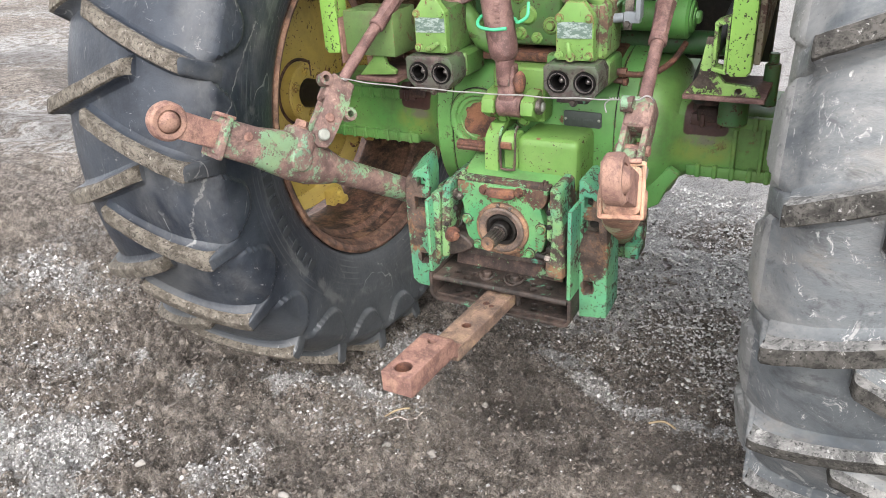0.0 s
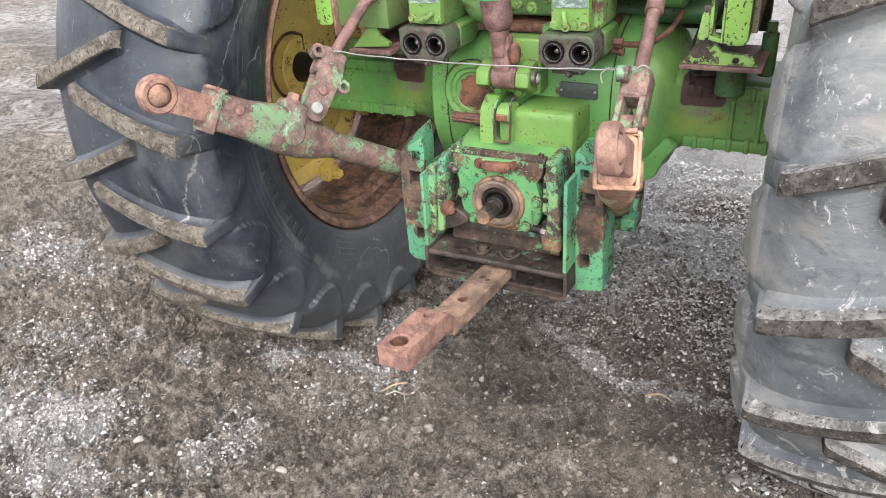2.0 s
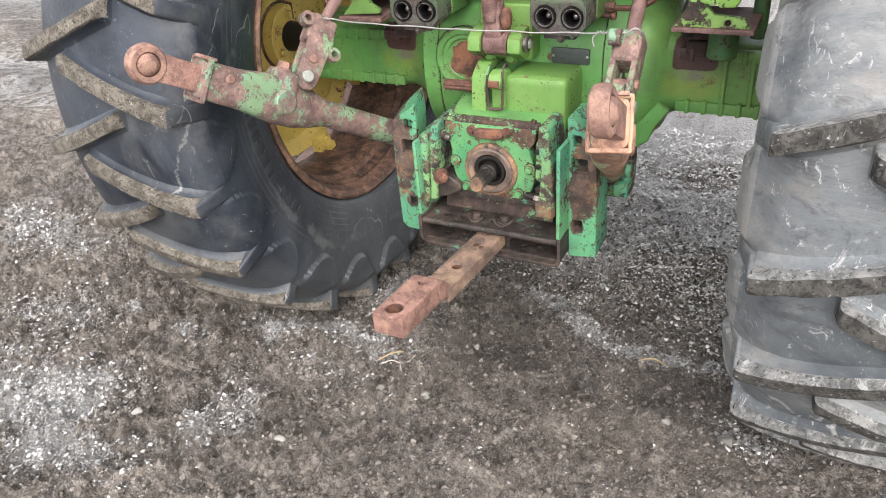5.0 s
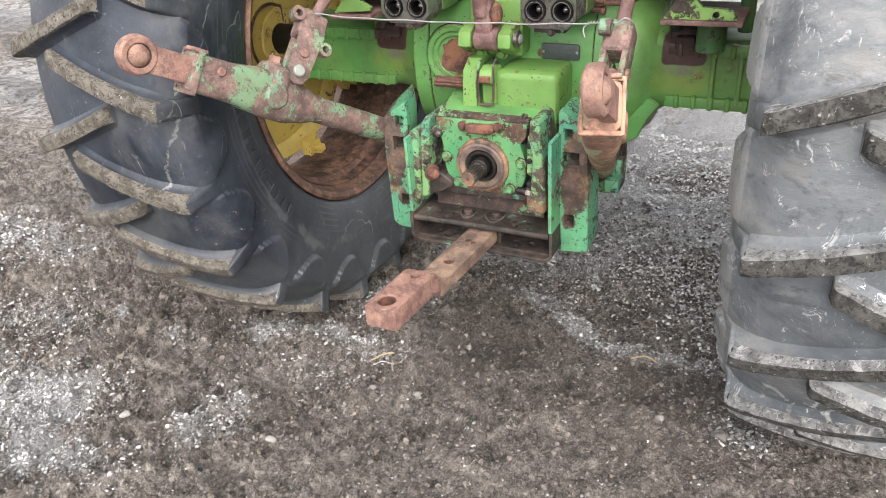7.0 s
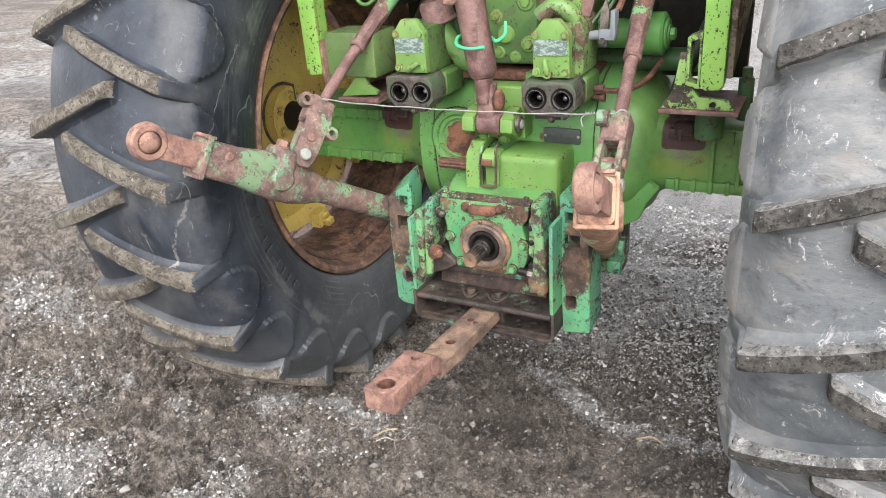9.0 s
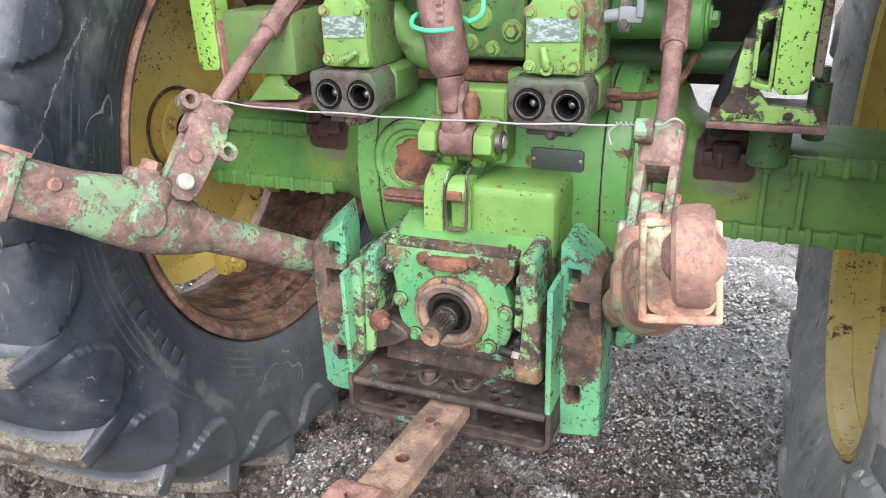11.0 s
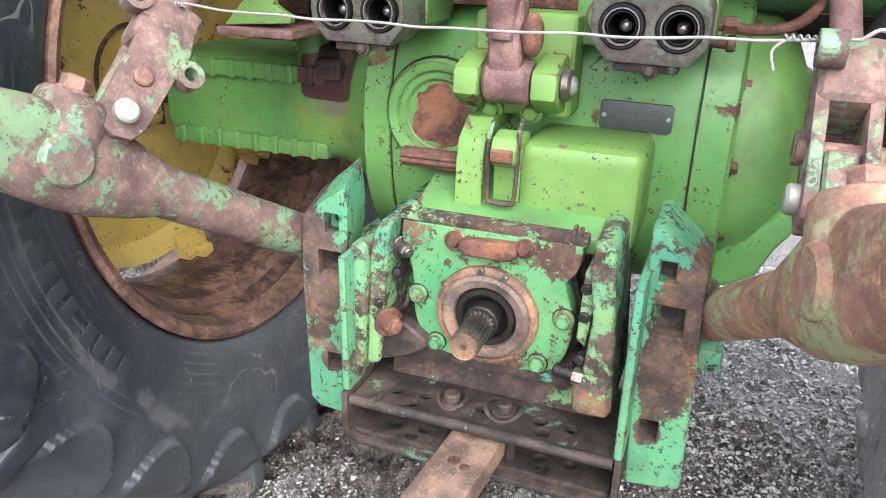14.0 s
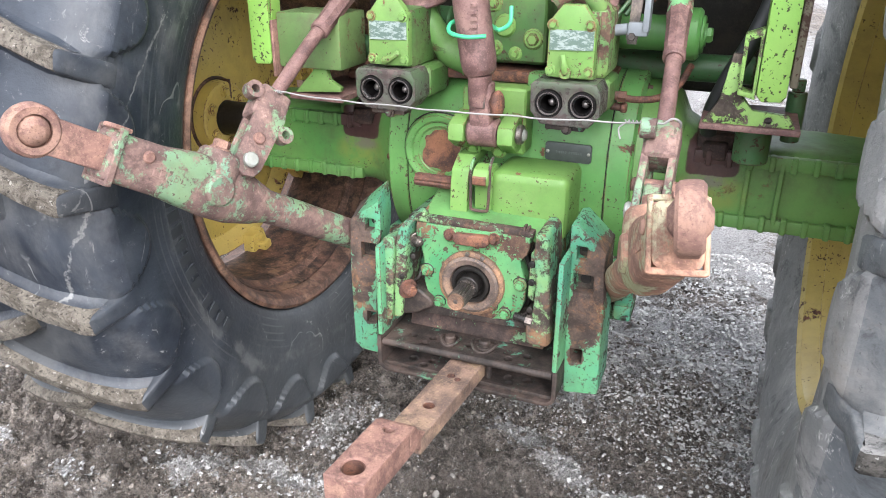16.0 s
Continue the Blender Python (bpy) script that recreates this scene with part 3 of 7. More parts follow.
def slab(outline, a0, a1, axis="y", holes=(), bevel=0.003, seg=2, m=None):
    """A plate of a 2D outline (x,z for axis y; y,z for x; x,y for z) from a0 to a1 along the axis, with holes through it."""
    bm = bmesh.new()

    def lift(p):
        return {"y": (p[0], a0, p[1]), "x": (a0, p[0], p[1]), "z": (p[0], p[1], a0)}[axis]

    edges = []
    for loop in (outline, *holes):
        vs = [bm.verts.new(lift(p)) for p in loop]
        edges += [bm.edges.new((vs[i], vs[(i + 1) % len(vs)])) for i in range(len(vs))]
    bmesh.ops.triangle_fill(bm, use_beauty=True, edges=edges)
    got = bmesh.ops.extrude_face_region(bm, geom=list(bm.faces))
    step = {"y": (0, a1 - a0, 0), "x": (a1 - a0, 0, 0), "z": (0, 0, a1 - a0)}[axis]
    bmesh.ops.translate(bm, vec=step, verts=[g for g in got["geom"] if isinstance(g, bmesh.types.BMVert)])
    finish(bm, bevel, seg, 35)
    if m is not None:
        bm.transform(m)
    return bm


def along(p0, p1):
    """The pose at p0 whose z points to p1."""
    d = V(p1) - V(p0)
    return Matrix.Translation(p0) @ d.to_track_quat("Z", "Y").to_matrix().to_4x4()


def cyl(p0, p1, r, r1=None, seg=28, bevel=0.002, bore=0.0):
    n = (V(p1) - V(p0)).length
    r1 = r if r1 is None else r1
    bv = min(bevel, 0.4 * r, 0.4 * n)
    if bore:
        prof = [(0, bore), (0, r - bv), (bv, r), (n - bv, r1), (n, r1 - bv), (n, bore), (0, bore)]
    else:
        prof = [(0, 0), (0, r - bv), (bv, r), (n - bv, r1), (n, r1 - bv), (n, 0)]
    return lathe(prof, p0, p1, seg)


def lathe(prof, p0, p1, seg=32):
    """Turns a profile of (distance from p0, radius) about the line p0 to p1."""
    bm = bmesh.new()
    rings = []
    for a, r in prof:
        if r < 1e-6:
            rings.append([bm.verts.new((0, 0, a))])
        else:
            rings.append([bm.verts.new((r * math.cos(2 * math.pi * i / seg), r * math.sin(2 * math.pi * i / seg), a)) for i in range(seg)])
    for u, v in zip(rings, rings[1:]):
        for i in range(seg):
            j = (i + 1) % seg
            if len(u) == 1 and len(v) > 1:
                bm.faces.new((u[0], v[i], v[j]))
            elif len(v) == 1 and len(u) > 1:
                bm.faces.new((u[i], u[j], v[0]))
            elif len(u) > 1:
                bm.faces.new((u[i], u[j], v[j], v[i]))
    bmesh.ops.remove_doubles(bm, verts=bm.verts, dist=1e-6)
    bmesh.ops.recalc_face_normals(bm, faces=bm.faces)
    bm.transform(along(p0, p1))
    return bm


def smooth_path(pts, n=6):
    pts = [V(p) for p in pts]
    out = []
    for i in range(len(pts) - 1):
        a, b, c, d = pts[max(i - 1, 0)], pts[i], pts[i + 1], pts[min(i + 2, len(pts) - 1)]
        for j in range(n):
            t = j / n
            out.append(0.5 * ((2 * b) + (c - a) * t + (2 * a - 5 * b + 4 * c - d) * t * t + (3 * b - a - 3 * c + d) * t ** 3))
    return out + [pts[-1]]


def tube(pts, r, seg=10, n=6, closed=False):
    """A round tube along a smooth path; r is one radius or one for each path point."""
    path = smooth_path(pts, n) if n else [V(p) for p in pts]
    bm = bmesh.new()
    rings = []
    up = V((0.13, 0.27, 0.95)).normalized()
    for i, p in enumerate(path):
        d = (path[min(i + 1, len(path) - 1)] - path[max(i - 1, 0)]).normalized()
        a = d.cross(up)
        a = a.normalized() if a.length > 1e-4 else d.orthogonal().normalized()
        b = a.cross(d).normalized()
        up = b
        rr = r if not isinstance(r, (list, tuple)) else r[min(int(i / max(n, 1)), len(r) - 1)]
        rings.append([bm.verts.new(p + rr * (math.cos(2 * math.pi * k / seg) * a + math.sin(2 * math.pi * k / seg) * b)) for k in range(seg)])
    for u, v in zip(rings, rings[1:]):
        for k in range(seg):
            bm.faces.new((u[k], u[(k + 1) % seg], v[(k + 1) % seg], v[k]))
    if closed:
        bm.faces.ensure_lookup_table()
    else:
        bm.faces.new(rings[0])
        bm.faces.new(rings[-1])
    bmesh.ops.recalc_face_normals(bm, faces=bm.faces)
    return bm


def hex_bolt(p, d, r=0.009, h=0.008, washer=True):
    """A bolt head at p that points along d: washer, six-sided head with turned corners."""
    d = V(d).normalized()
    p = V(p)
    bits = []
    if washer:
        bits.append(cyl(p - 0.004 * d, p + 0.002 * d, 1.45 * r, seg=16, bevel=0.0006))
    w = 0.002 if washer else 0.0
    head = lathe([(0, 0), (0, r), (h * 0.75, r), (h, r * 0.82), (h, 0)], p + w * d - 0.002 * d, p + (w + 1) * d, 6)
    bits.append(head)
    return join(*bits)


def sphere(p, r, scale=(1, 1, 1), sub=3):
    bm = bmesh.new()
    bmesh.ops.create_icosphere(bm, subdivisions=sub, radius=r)
    bmesh.ops.scale(bm, vec=scale, verts=bm.verts)
    bmesh.ops.translate(bm, vec=p, verts=bm.verts)
    return bm


def rough_cast(bm, amount=0.0012, scale=60):
    """Casting unevenness: pushes points a little along their normals."""
    bm.normal_update()
    for v in bm.verts:
        v.co += v.normal * amount * noise.noise(v.co * scale)
    return bm


def part(name, bm, material, parent=None, label="", category="", kind="", group="", angle=32):
    """Links a bmesh, given in world places, as one mesh object with its origin in its middle, under a thing or a part."""
    me = bpy.data.meshes.new(name)
    lo = V([min(v.co[i] for v in bm.verts) for i in range(3)])
    hi = V([max(v.co[i] for v in bm.verts) for i in range(3)])
    mid = (lo + hi) / 2
    if parent is None:
        mid.z = lo.z
    bmesh.ops.translate(bm, vec=-mid, verts=bm.verts)
    bm.to_mesh(me)
    bm.free()
    for m in material if isinstance(material, (list, tuple)) else (material,):
        me.materials.append(m)
    me.shade_smooth()
    me.set_sharp_from_angle(angle=radians(angle))
    ob = new(name, me)
    BASE[ob] = mid
    ob.location = mid
    if parent is not None:
        ob.parent = parent
        ob.location = mid - BASE[parent]
    return tagged(ob, label, category, group, kind)


def thing(name, place, label, category, group=""):
    ob = new(name)
    ob.location = place
    BASE[ob] = V(place)
    return tagged(ob, label, category, group)


# ---------- ground ----------
def hash_noise(x, y, seed):
    """Smooth value noise on arrays."""
    xi, yi = np.floor(x), np.floor(y)
    fx, fy = x - xi, y - yi
    fx, fy = fx * fx * (3 - 2 * fx), fy * fy * (3 - 2 * fy)

    def h(a, b):
        v = np.sin(a * 127.1 + b * 311.7 + seed * 74.7) * 43758.5453
        return v - np.floor(v)

    return (h(xi, yi) * (1 - fx) + h(xi + 1, yi) * fx) * (1 - fy) + (h(xi, yi + 1) * (1 - fx) + h(xi + 1, yi + 1) * fx) * fy - 0.5


def ground_height(x, y):
    x, y = np.asarray(x, float), np.asarray(y, float)
    z = 0.020 * hash_noise(x * 1.3, y * 1.3, 1) + 0.022 * hash_noise(x * 3.7, y * 3.7, 2)
    lumpy = np.clip(0.70 - 0.45 * x, 0.40, 1.35)
    u, v = x * 0.8 + y * 0.6, y * 0.8 - x * 0.6
    z += 2.3 * lumpy * (0.030 * hash_noise(u * 5, v * 15, 3) + 0.020 * hash_noise(x * 21, y * 21, 4) + 0.017 * hash_noise(x * 43, y * 43, 5) + 0.011 * hash_noise(x * 90, y * 90, 6) + 0.006 * hash_noise(u * 130, v * 180, 8))
    far = np.clip((np.hypot(x + 0.3, y) - 9) / 20, 0, 1)
    z += 0.25 * far * hash_noise(x * 0.12, y * 0.12, 7)
    return z - 0.006


def spread(lo, hi, fine, reach):
    """Grid lines: even between lo and hi, then ever wider out to the reach."""
    mid = list(np.arange(lo, hi + fine / 2, fine))
    out, s = [], fine
    a = hi
    while a < reach:
        s *= 1.06 if s < 0.03 else 1.22
        a += s
        out.append(a)
    low, s, a = [], fine, lo
    while a > -reach:
        s *= 1.06 if s < 0.03 else 1.22
        a -= s
        low.append(a)
    return np.array(low[::-1] + mid + out)


# drifts of pale crushed stone: middle, half widths, thickness
DRIFTS = [(-1.32, -0.98, 0.34, 0.24, 0.80), (-1.05, -1.14, 0.30, 0.14, 0.68), (-0.72, -0.84, 0.10, 0.22, 0.62), (-0.73, -0.38, 0.26, 0.07, 0.8), (-0.50, -0.35, 0.22, 0.09, 0.7),
          (-0.45, -0.52, 0.22, 0.07, 0.45), (-1.70, -0.66, 0.34, 0.16, 0.6), (-1.41, -0.57, 0.10, 0.05, 0.6), (-1.04, -0.55, 0.12, 0.06, 0.6), (-2.3, -0.25, 0.6, 0.25, 0.6), (-1.9, 0.5, 0.5, 0.3, 0.5),
          (0.0, 0.07, 0.14, 0.07, 0.9), (0.16, -0.02, 0.12, 0.06, 0.9), (0.32, -0.085, 0.11, 0.05, 0.95), (0.47, -0.10, 0.10, 0.05, 0.95), (0.58, -0.12, 0.10, 0.06, 0.7), (0.69, -0.38, 0.08, 0.07, 0.6), (-0.55, -0.10, 0.25, 0.15, 0.5)]


def grit_at(x, y):
    """How thickly the pale grit lies: in drifts, a strip beside the hitch, and all over ahead of the axle."""
    x, y = np.asarray(x, float), np.asarray(y, float)
    wx, wy = x + 0.12 * hash_noise(x * 5, y * 5, 31), y + 0.12 * hash_noise(x * 5, y * 5, 32)
    d = np.zeros_like(x)
    for cx, cy, rx, ry, g in DRIFTS:
        d = np.maximum(d, g * np.exp(-((wx - cx) / rx) ** 2 - ((wy - cy) / ry) ** 2))
    ahead = np.clip((wy - 0.02 + 0.25 * np.clip(wx, -0.6, 0.6)) * 4.0, 0, 1) * np.clip((wx + 0.75) * 3, 0, 1)
    # Thick pale grit ahead of the axle also brightens the shaded ground.
    d = np.maximum(d, 0.85 * ahead * np.clip(0.75 + 1.2 * hash_noise(x * 2.5, y * 2.5, 33), 0, 1))
    wide = np.clip(np.hypot(x + 0.2, y + 0.2) - 1.6, 0, 1)
    return np.clip(np.maximum(d, wide * (0.42 + 0.8 * hash_noise(x * 0.9, y * 0.9, 34))), 0, 1)


def drift_at(x, y):
    d = np.zeros_like(x)
    wx, wy = x + 0.12 * hash_noise(x * 5, y * 5, 31), y + 0.12 * hash_noise(x * 5, y * 5, 32)
    for cx, cy, rx, ry, g in DRIFTS:
        d = np.maximum(d, g * np.exp(-((wx - cx) / rx) ** 2 - ((wy - cy) / ry) ** 2))
    return d


def dark_zone_at(x, y):
    """Darker, smoother ground round the drawbar and beside the tyre, fading to none elsewhere."""
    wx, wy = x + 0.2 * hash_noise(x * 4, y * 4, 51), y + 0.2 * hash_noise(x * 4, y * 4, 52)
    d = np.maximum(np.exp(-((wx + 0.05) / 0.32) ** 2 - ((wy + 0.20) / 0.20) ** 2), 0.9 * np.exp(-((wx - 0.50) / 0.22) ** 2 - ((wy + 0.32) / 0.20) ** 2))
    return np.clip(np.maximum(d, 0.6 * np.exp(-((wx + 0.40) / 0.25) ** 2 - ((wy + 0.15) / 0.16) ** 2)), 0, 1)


def make_ground():
    xs, ys = spread(-1.75, 0.95, 0.0055, 1500), spread(-1.22, 0.25, 0.0055, 1500)
    gx, gy = np.meshgrid(xs, ys)
    co = np.stack([gx, gy, ground_height(gx, gy)], -1).reshape(-1, 3)
    nx, ny = len(xs), len(ys)
    i = np.arange(ny - 1)[:, None] * nx + np.arange(nx - 1)[None, :]
    quads = np.stack([i, i + 1, i + 1 + nx, i + nx], -1).reshape(-1, 4)
    me = bpy.data.meshes.new("ground")
    me.from_pydata(co.tolist(), [], quads.tolist())
    me.materials.append(mat_ground)
    me.shade_smooth()
    me.attributes.new("grit", "FLOAT", "POINT").data.foreach_set("value", grit_at(gx, gy).reshape(-1).astype(np.float32))
    me.attributes.new("dark_zone", "FLOAT", "POINT").data.foreach_set("value", dark_zone_at(gx, gy).reshape(-1).astype(np.float32))
    return tagged(new("ground", me), "muddy grey-brown yard ground with crushed gravel and darker patches", "ground", kind="structure")


def scatter(name, count, size, region, density, material, label, seed, flat=0.7, small=False):
    """Countless small stones as one mesh of uneven lumps lying on the ground."""
    rng = np.random.default_rng(seed)
    if small:
        bv = np.array([(1, 0, 0), (0, 1, 0), (-1, 0, 0), (0, -1, 0), (0, 0, 1), (0, 0, -1)], float)
        bf = np.array([(0, 1, 4), (1, 2, 4), (2, 3, 4), (3, 0, 4), (1, 0, 5), (2, 1, 5), (3, 2, 5), (0, 3, 5)])
    else:
        base = bmesh.new()
        bmesh.ops.create_icosphere(base, subdivisions=1, radius=1.0)
        bv = np.array([v.co[:] for v in base.verts])
        bf = np.array([[v.index for v in f.verts] for f in base.faces])
        base.free()
    x0, x1, y0, y1 = region
    tries = count * 14
    x, y = rng.uniform(x0, x1, tries), rng.uniform(y0, y1, tries)
    keep = rng.random(tries) < density(x, y)
    x, y = x[keep][:count], y[keep][:count]
    n = len(x)
    s = size[0] + (size[1] - size[0]) * rng.random(n) ** 3.4
    wob = 1 + rng.uniform(-0.45, 0.45, (n, len(bv), 1))
    p = bv[None] * wob * rng.uniform(0.65, 1.25, (n, 1, 3)) * s[:, None, None]
    p[..., 2] *= flat
    a = rng.uniform(0, 6.283, n)
    c, sn = np.cos(a)[:, None], np.sin(a)[:, None]
    px, py = p[..., 0] * c - p[..., 1] * sn, p[..., 0] * sn + p[..., 1] * c
    tx, ty = rng.uniform(-0.5, 0.5, (n, 1)), rng.uniform(-0.5, 0.5, (n, 1))
    pz = p[..., 2] + px * tx * 0.6 + py * ty * 0.6
    z = ground_height(x, y) + s * rng.uniform(-0.10, 0.32, n)
    co = np.stack([px + x[:, None], py + y[:, None], pz + z[:, None]], -1).reshape(-1, 3)
    faces = (bf[None] + (np.arange(n) * len(bv))[:, None, None]).reshape(-1, 3)
    me = bpy.data.meshes.new(name)
    me.from_pydata(co.tolist(), [], faces.tolist())
    me.materials.append(material)
    return tagged(new(name, me), label, "gravel", kind="stuff")


make_ground()
YARD = (-2.6, 1.5, -1.3, 1.5)
scatter("gravel", 38000, (0.0018, 0.0075), YARD, lambda x, y: np.clip(0.003 + 1.3 * np.clip(drift_at(x, y) - 0.18, 0, 1), 0, 1), mat_gravel, "small pale grey crushed stones strewn on the mud", 3)
scatter("fine_grit", 100000, (0.0010, 0.0036), (-2.2, 1.2, -1.3, 0.9), lambda x, y: np.clip(0.12 + 1.2 * drift_at(x, y) + 0.35 * hash_noise(x * 4, y * 4, 42), 0.02, 1), mat_gravel, "fine pale grit scattered in drifts over the mud", 7, 0.8, True)
scatter("lifted_gravel", 38000, (0.0024, 0.0074), (-0.5, 1.0, -0.2, 1.7), lambda x, y: np.clip((y - 0.05 + 0.3 * x) * 2.5, 0, 1), mat_lifted_gravel, "pale grey gravel lying thick beneath the tractor, lightened against its shade", 5)
scatter("mud_crumbs", 46000, (0.0018, 0.0096), (-2.2, 1.2, -1.3, 0.9), lambda x, y: np.clip(0.62 - 0.15 * x + hash_noise(x * 2, y * 2, 21) - 0.5 * drift_at(x, y), 0.05, 1), mat_clod, "brown crumbs of mud on the yard", 4, 0.75)
STONES = [(-0.180, -0.521, 0.021), (-0.297, -0.587, 0.015), (0.678, -0.394, 0.026), (-0.609, -0.887, 0.020), (-1.395, -0.900, 0.022), (-0.46, -0.874, 0.016), (-0.123, -0.258, 0.014), (-1.564, -0.644, 0.022), (-1.155, -0.496, 0.020), (-0.108, -0.165, 0.012), (0.47, -0.93, 0.013), (-0.72, -0.72, 0.016), (-1.5, -0.2, 0.024), (-1.9, 0.3, 0.026), (0.52, -0.40, 0.015), (-0.95, -0.95, 0.018)]
for i, (x, y, r) in enumerate(STONES):
    rock = sphere((0, 0, 0), 0.80 * r, (1.15, 0.9, 0.72), 3)
    for v in rock.verts:
        v.co *= 1 + 0.6 * noise.noise(v.co * 62 + V((i * 3.1, 0, 0)))
    bmesh.ops.rotate(rock, matrix=Matrix.Rotation(i * 1.3, 3, "Z"), verts=rock.verts)
    bmesh.ops.translate(rock, vec=(x, y, float(ground_height(x, y)) + 0.34 * r), verts=rock.verts)
    part("stone", rock, mat_stone, label="pale rounded stone lying loose on the mud", category="stone", group="loose stones on the yard")


def twig(pts, r, label, name):
    path = [(x, y, float(ground_height(x, y)) + 0.006 + dz) for x, y, dz in pts]
    part(name, tube(path, r, 6, 5), mat_root if name == "root" else mat_straw, label=label, category="twig")


twig([(-0.285, -0.387, 0.0), (-0.300, -0.410, 0.006), (-0.318, -0.430, 0.008), (-0.290, -0.470, 0.006), (-0.262, -0.494, 0)], 0.0020, "thin pale forked root on the mud", "root")
twig([(-0.372, -0.458, 0), (-0.345, -0.442, 0.005), (-0.318, -0.430, 0.007)], 0.0016, "short pale root on the mud", "root")
twig([(-0.41, -0.425, 0.002), (-0.37, -0.405, 0.004), (-0.335, -0.385, 0.002)], 0.0035, "pale dry stick on the mud", "straw")
twig([(0.385, -0.170, 0.004), (0.428, -0.161, 0.008), (0.462, -0.152, 0.004)], 0.0035, "pale dry stalk lying on gravel", "straw")
# ---------- tractor ----------
tractor = thing("tractor", (0, 0, 0), "old green and yellow farm tractor, paint chipped and rusty", "tractor")
AY, AZ = 0.05, 0.88  # the rear axle's line


# --- wheels ---
SECTION = [(-0.186, 0.5215), (-0.200, 0.527), (-0.211, 0.545), (-0.222, 0.580), (-0.229, 0.605), (-0.234, 0.630), (-0.238, 0.655), (-0.241, 0.675)]
SECTION += [(-0.2425 - 0.0025 * math.sin(math.pi * k / 27), 0.688 + 0.00387 * k) for k in range(28)]
SECTION += [(-0.238, 0.805), (-0.231, 0.820), (-0.220, 0.834), (-0.205, 0.847), (-0.185, 0.858), (-0.15, 0.870), (-0.11, 0.878), (-0.05, 0.884), (0.0, 0.886)]


def section(wide):
    """The tyre's half section; a wide one bulges more in the wall and is narrower at the shoulder."""
    if not wide:
        return SECTION
    return [(s * float(np.interp(r, [0.50, 0.58, 0.64, 0.75, 0.82, 0.86], [1.0, 1.02, 1.05, 1.055, 0.95, 0.98])), r) for s, r in SECTION]


def tread_base(s):
    """The carcass's radius at a distance from the tread's middle."""
    pts = [(0.0, 0.886), (0.05, 0.884), (0.11, 0.878), (0.15, 0.870), (0.185, 0.858), (0.205, 0.847), (0.220, 0.834), (0.231, 0.820), (0.25, 0.80)]
    return float(np.interp(abs(s), [p[0] for p in pts], [p[1] for p in pts]))


def tyre_mesh(xc, side, phase, wide):
    """A rear tyre's carcass turned from its section; between the lugs the tread's skin ends in a low rounded tongue on the wall. side: -1 where its inner side faces +x."""
    sec = section(wide)
    sec = sec + [(-s, r) for s, r in sec[-2::-1]]
    bm = bmesh.new()
    lip = bm.verts.layers.float.new("lip")
    seg = 528
    rings = []
    pitch = 2 * math.pi / 22
    for i in range(seg):
        a = 2 * math.pi * i / seg
        ring = []
        for s, r in sec:
            ss, worn = s, 0.0
            if 0.66 < r < 0.83 and abs(s) > 0.2:
                off = phase if s < 0 else phase + pitch / 2
                turn = (a - off) / pitch
                q = turn % 1.0 - 0.5
                edge = 0.708 + 0.012 * noise.noise(V((math.floor(turn) * 3.7, 1.3, s))) + 0.105 * min(1.0, (abs(q) / 0.43)) ** 2.4
                k = min(1.0, max(0.0, (r - edge) / 0.014))
                ss = s + math.copysign(0.0125 * k * k * (3 - 2 * k) * max(0.0, min(1.0, (0.83 - r) / 0.03)), s)
                worn = math.exp(-((r - edge - 0.011) / 0.007) ** 2)
            v = bm.verts.new((ss, -r * math.cos(a), r * math.sin(a)))
            v[lip] = worn
            ring.append(v)
        rings.append(ring)
    for i in range(seg):
        u, v = rings[i], rings[(i + 1) % seg]
        for j in range(len(sec) - 1):
            f = bm.faces.new((u[j], u[j + 1], v[j + 1], v[j]))
            r = (sec[j][1] + sec[j + 1][1]) / 2
            f.material_index = 1 if r > 0.80 else 0
    bm.normal_update()
    bmesh.ops.recalc_face_normals(bm, faces=bm.faces)
    return settle(bm, xc, side)


def settle(bm, xc, side):
    """Moves a tyre's shape to its axle and presses its foot flat on the ground, the walls pushed outwards."""
    for v in bm.verts:
        v.co = V((xc - v.co.x * side, AY + v.co.y, AZ + v.co.z))
        if v.co.z < 0.16:
            v.co.x += (v.co.x - xc) * 0.06 * min(1.0, (0.16 - v.co.z) / 0.16)
            v.co.z = max(v.co.z, -0.004 + 0.25 * min(0.0, v.co.z + 0.05))
    bmesh.ops.recalc_face_normals(bm, faces=bm.faces)
    return bm


def crown(s):
    return 0.922 - 0.47 * s * s


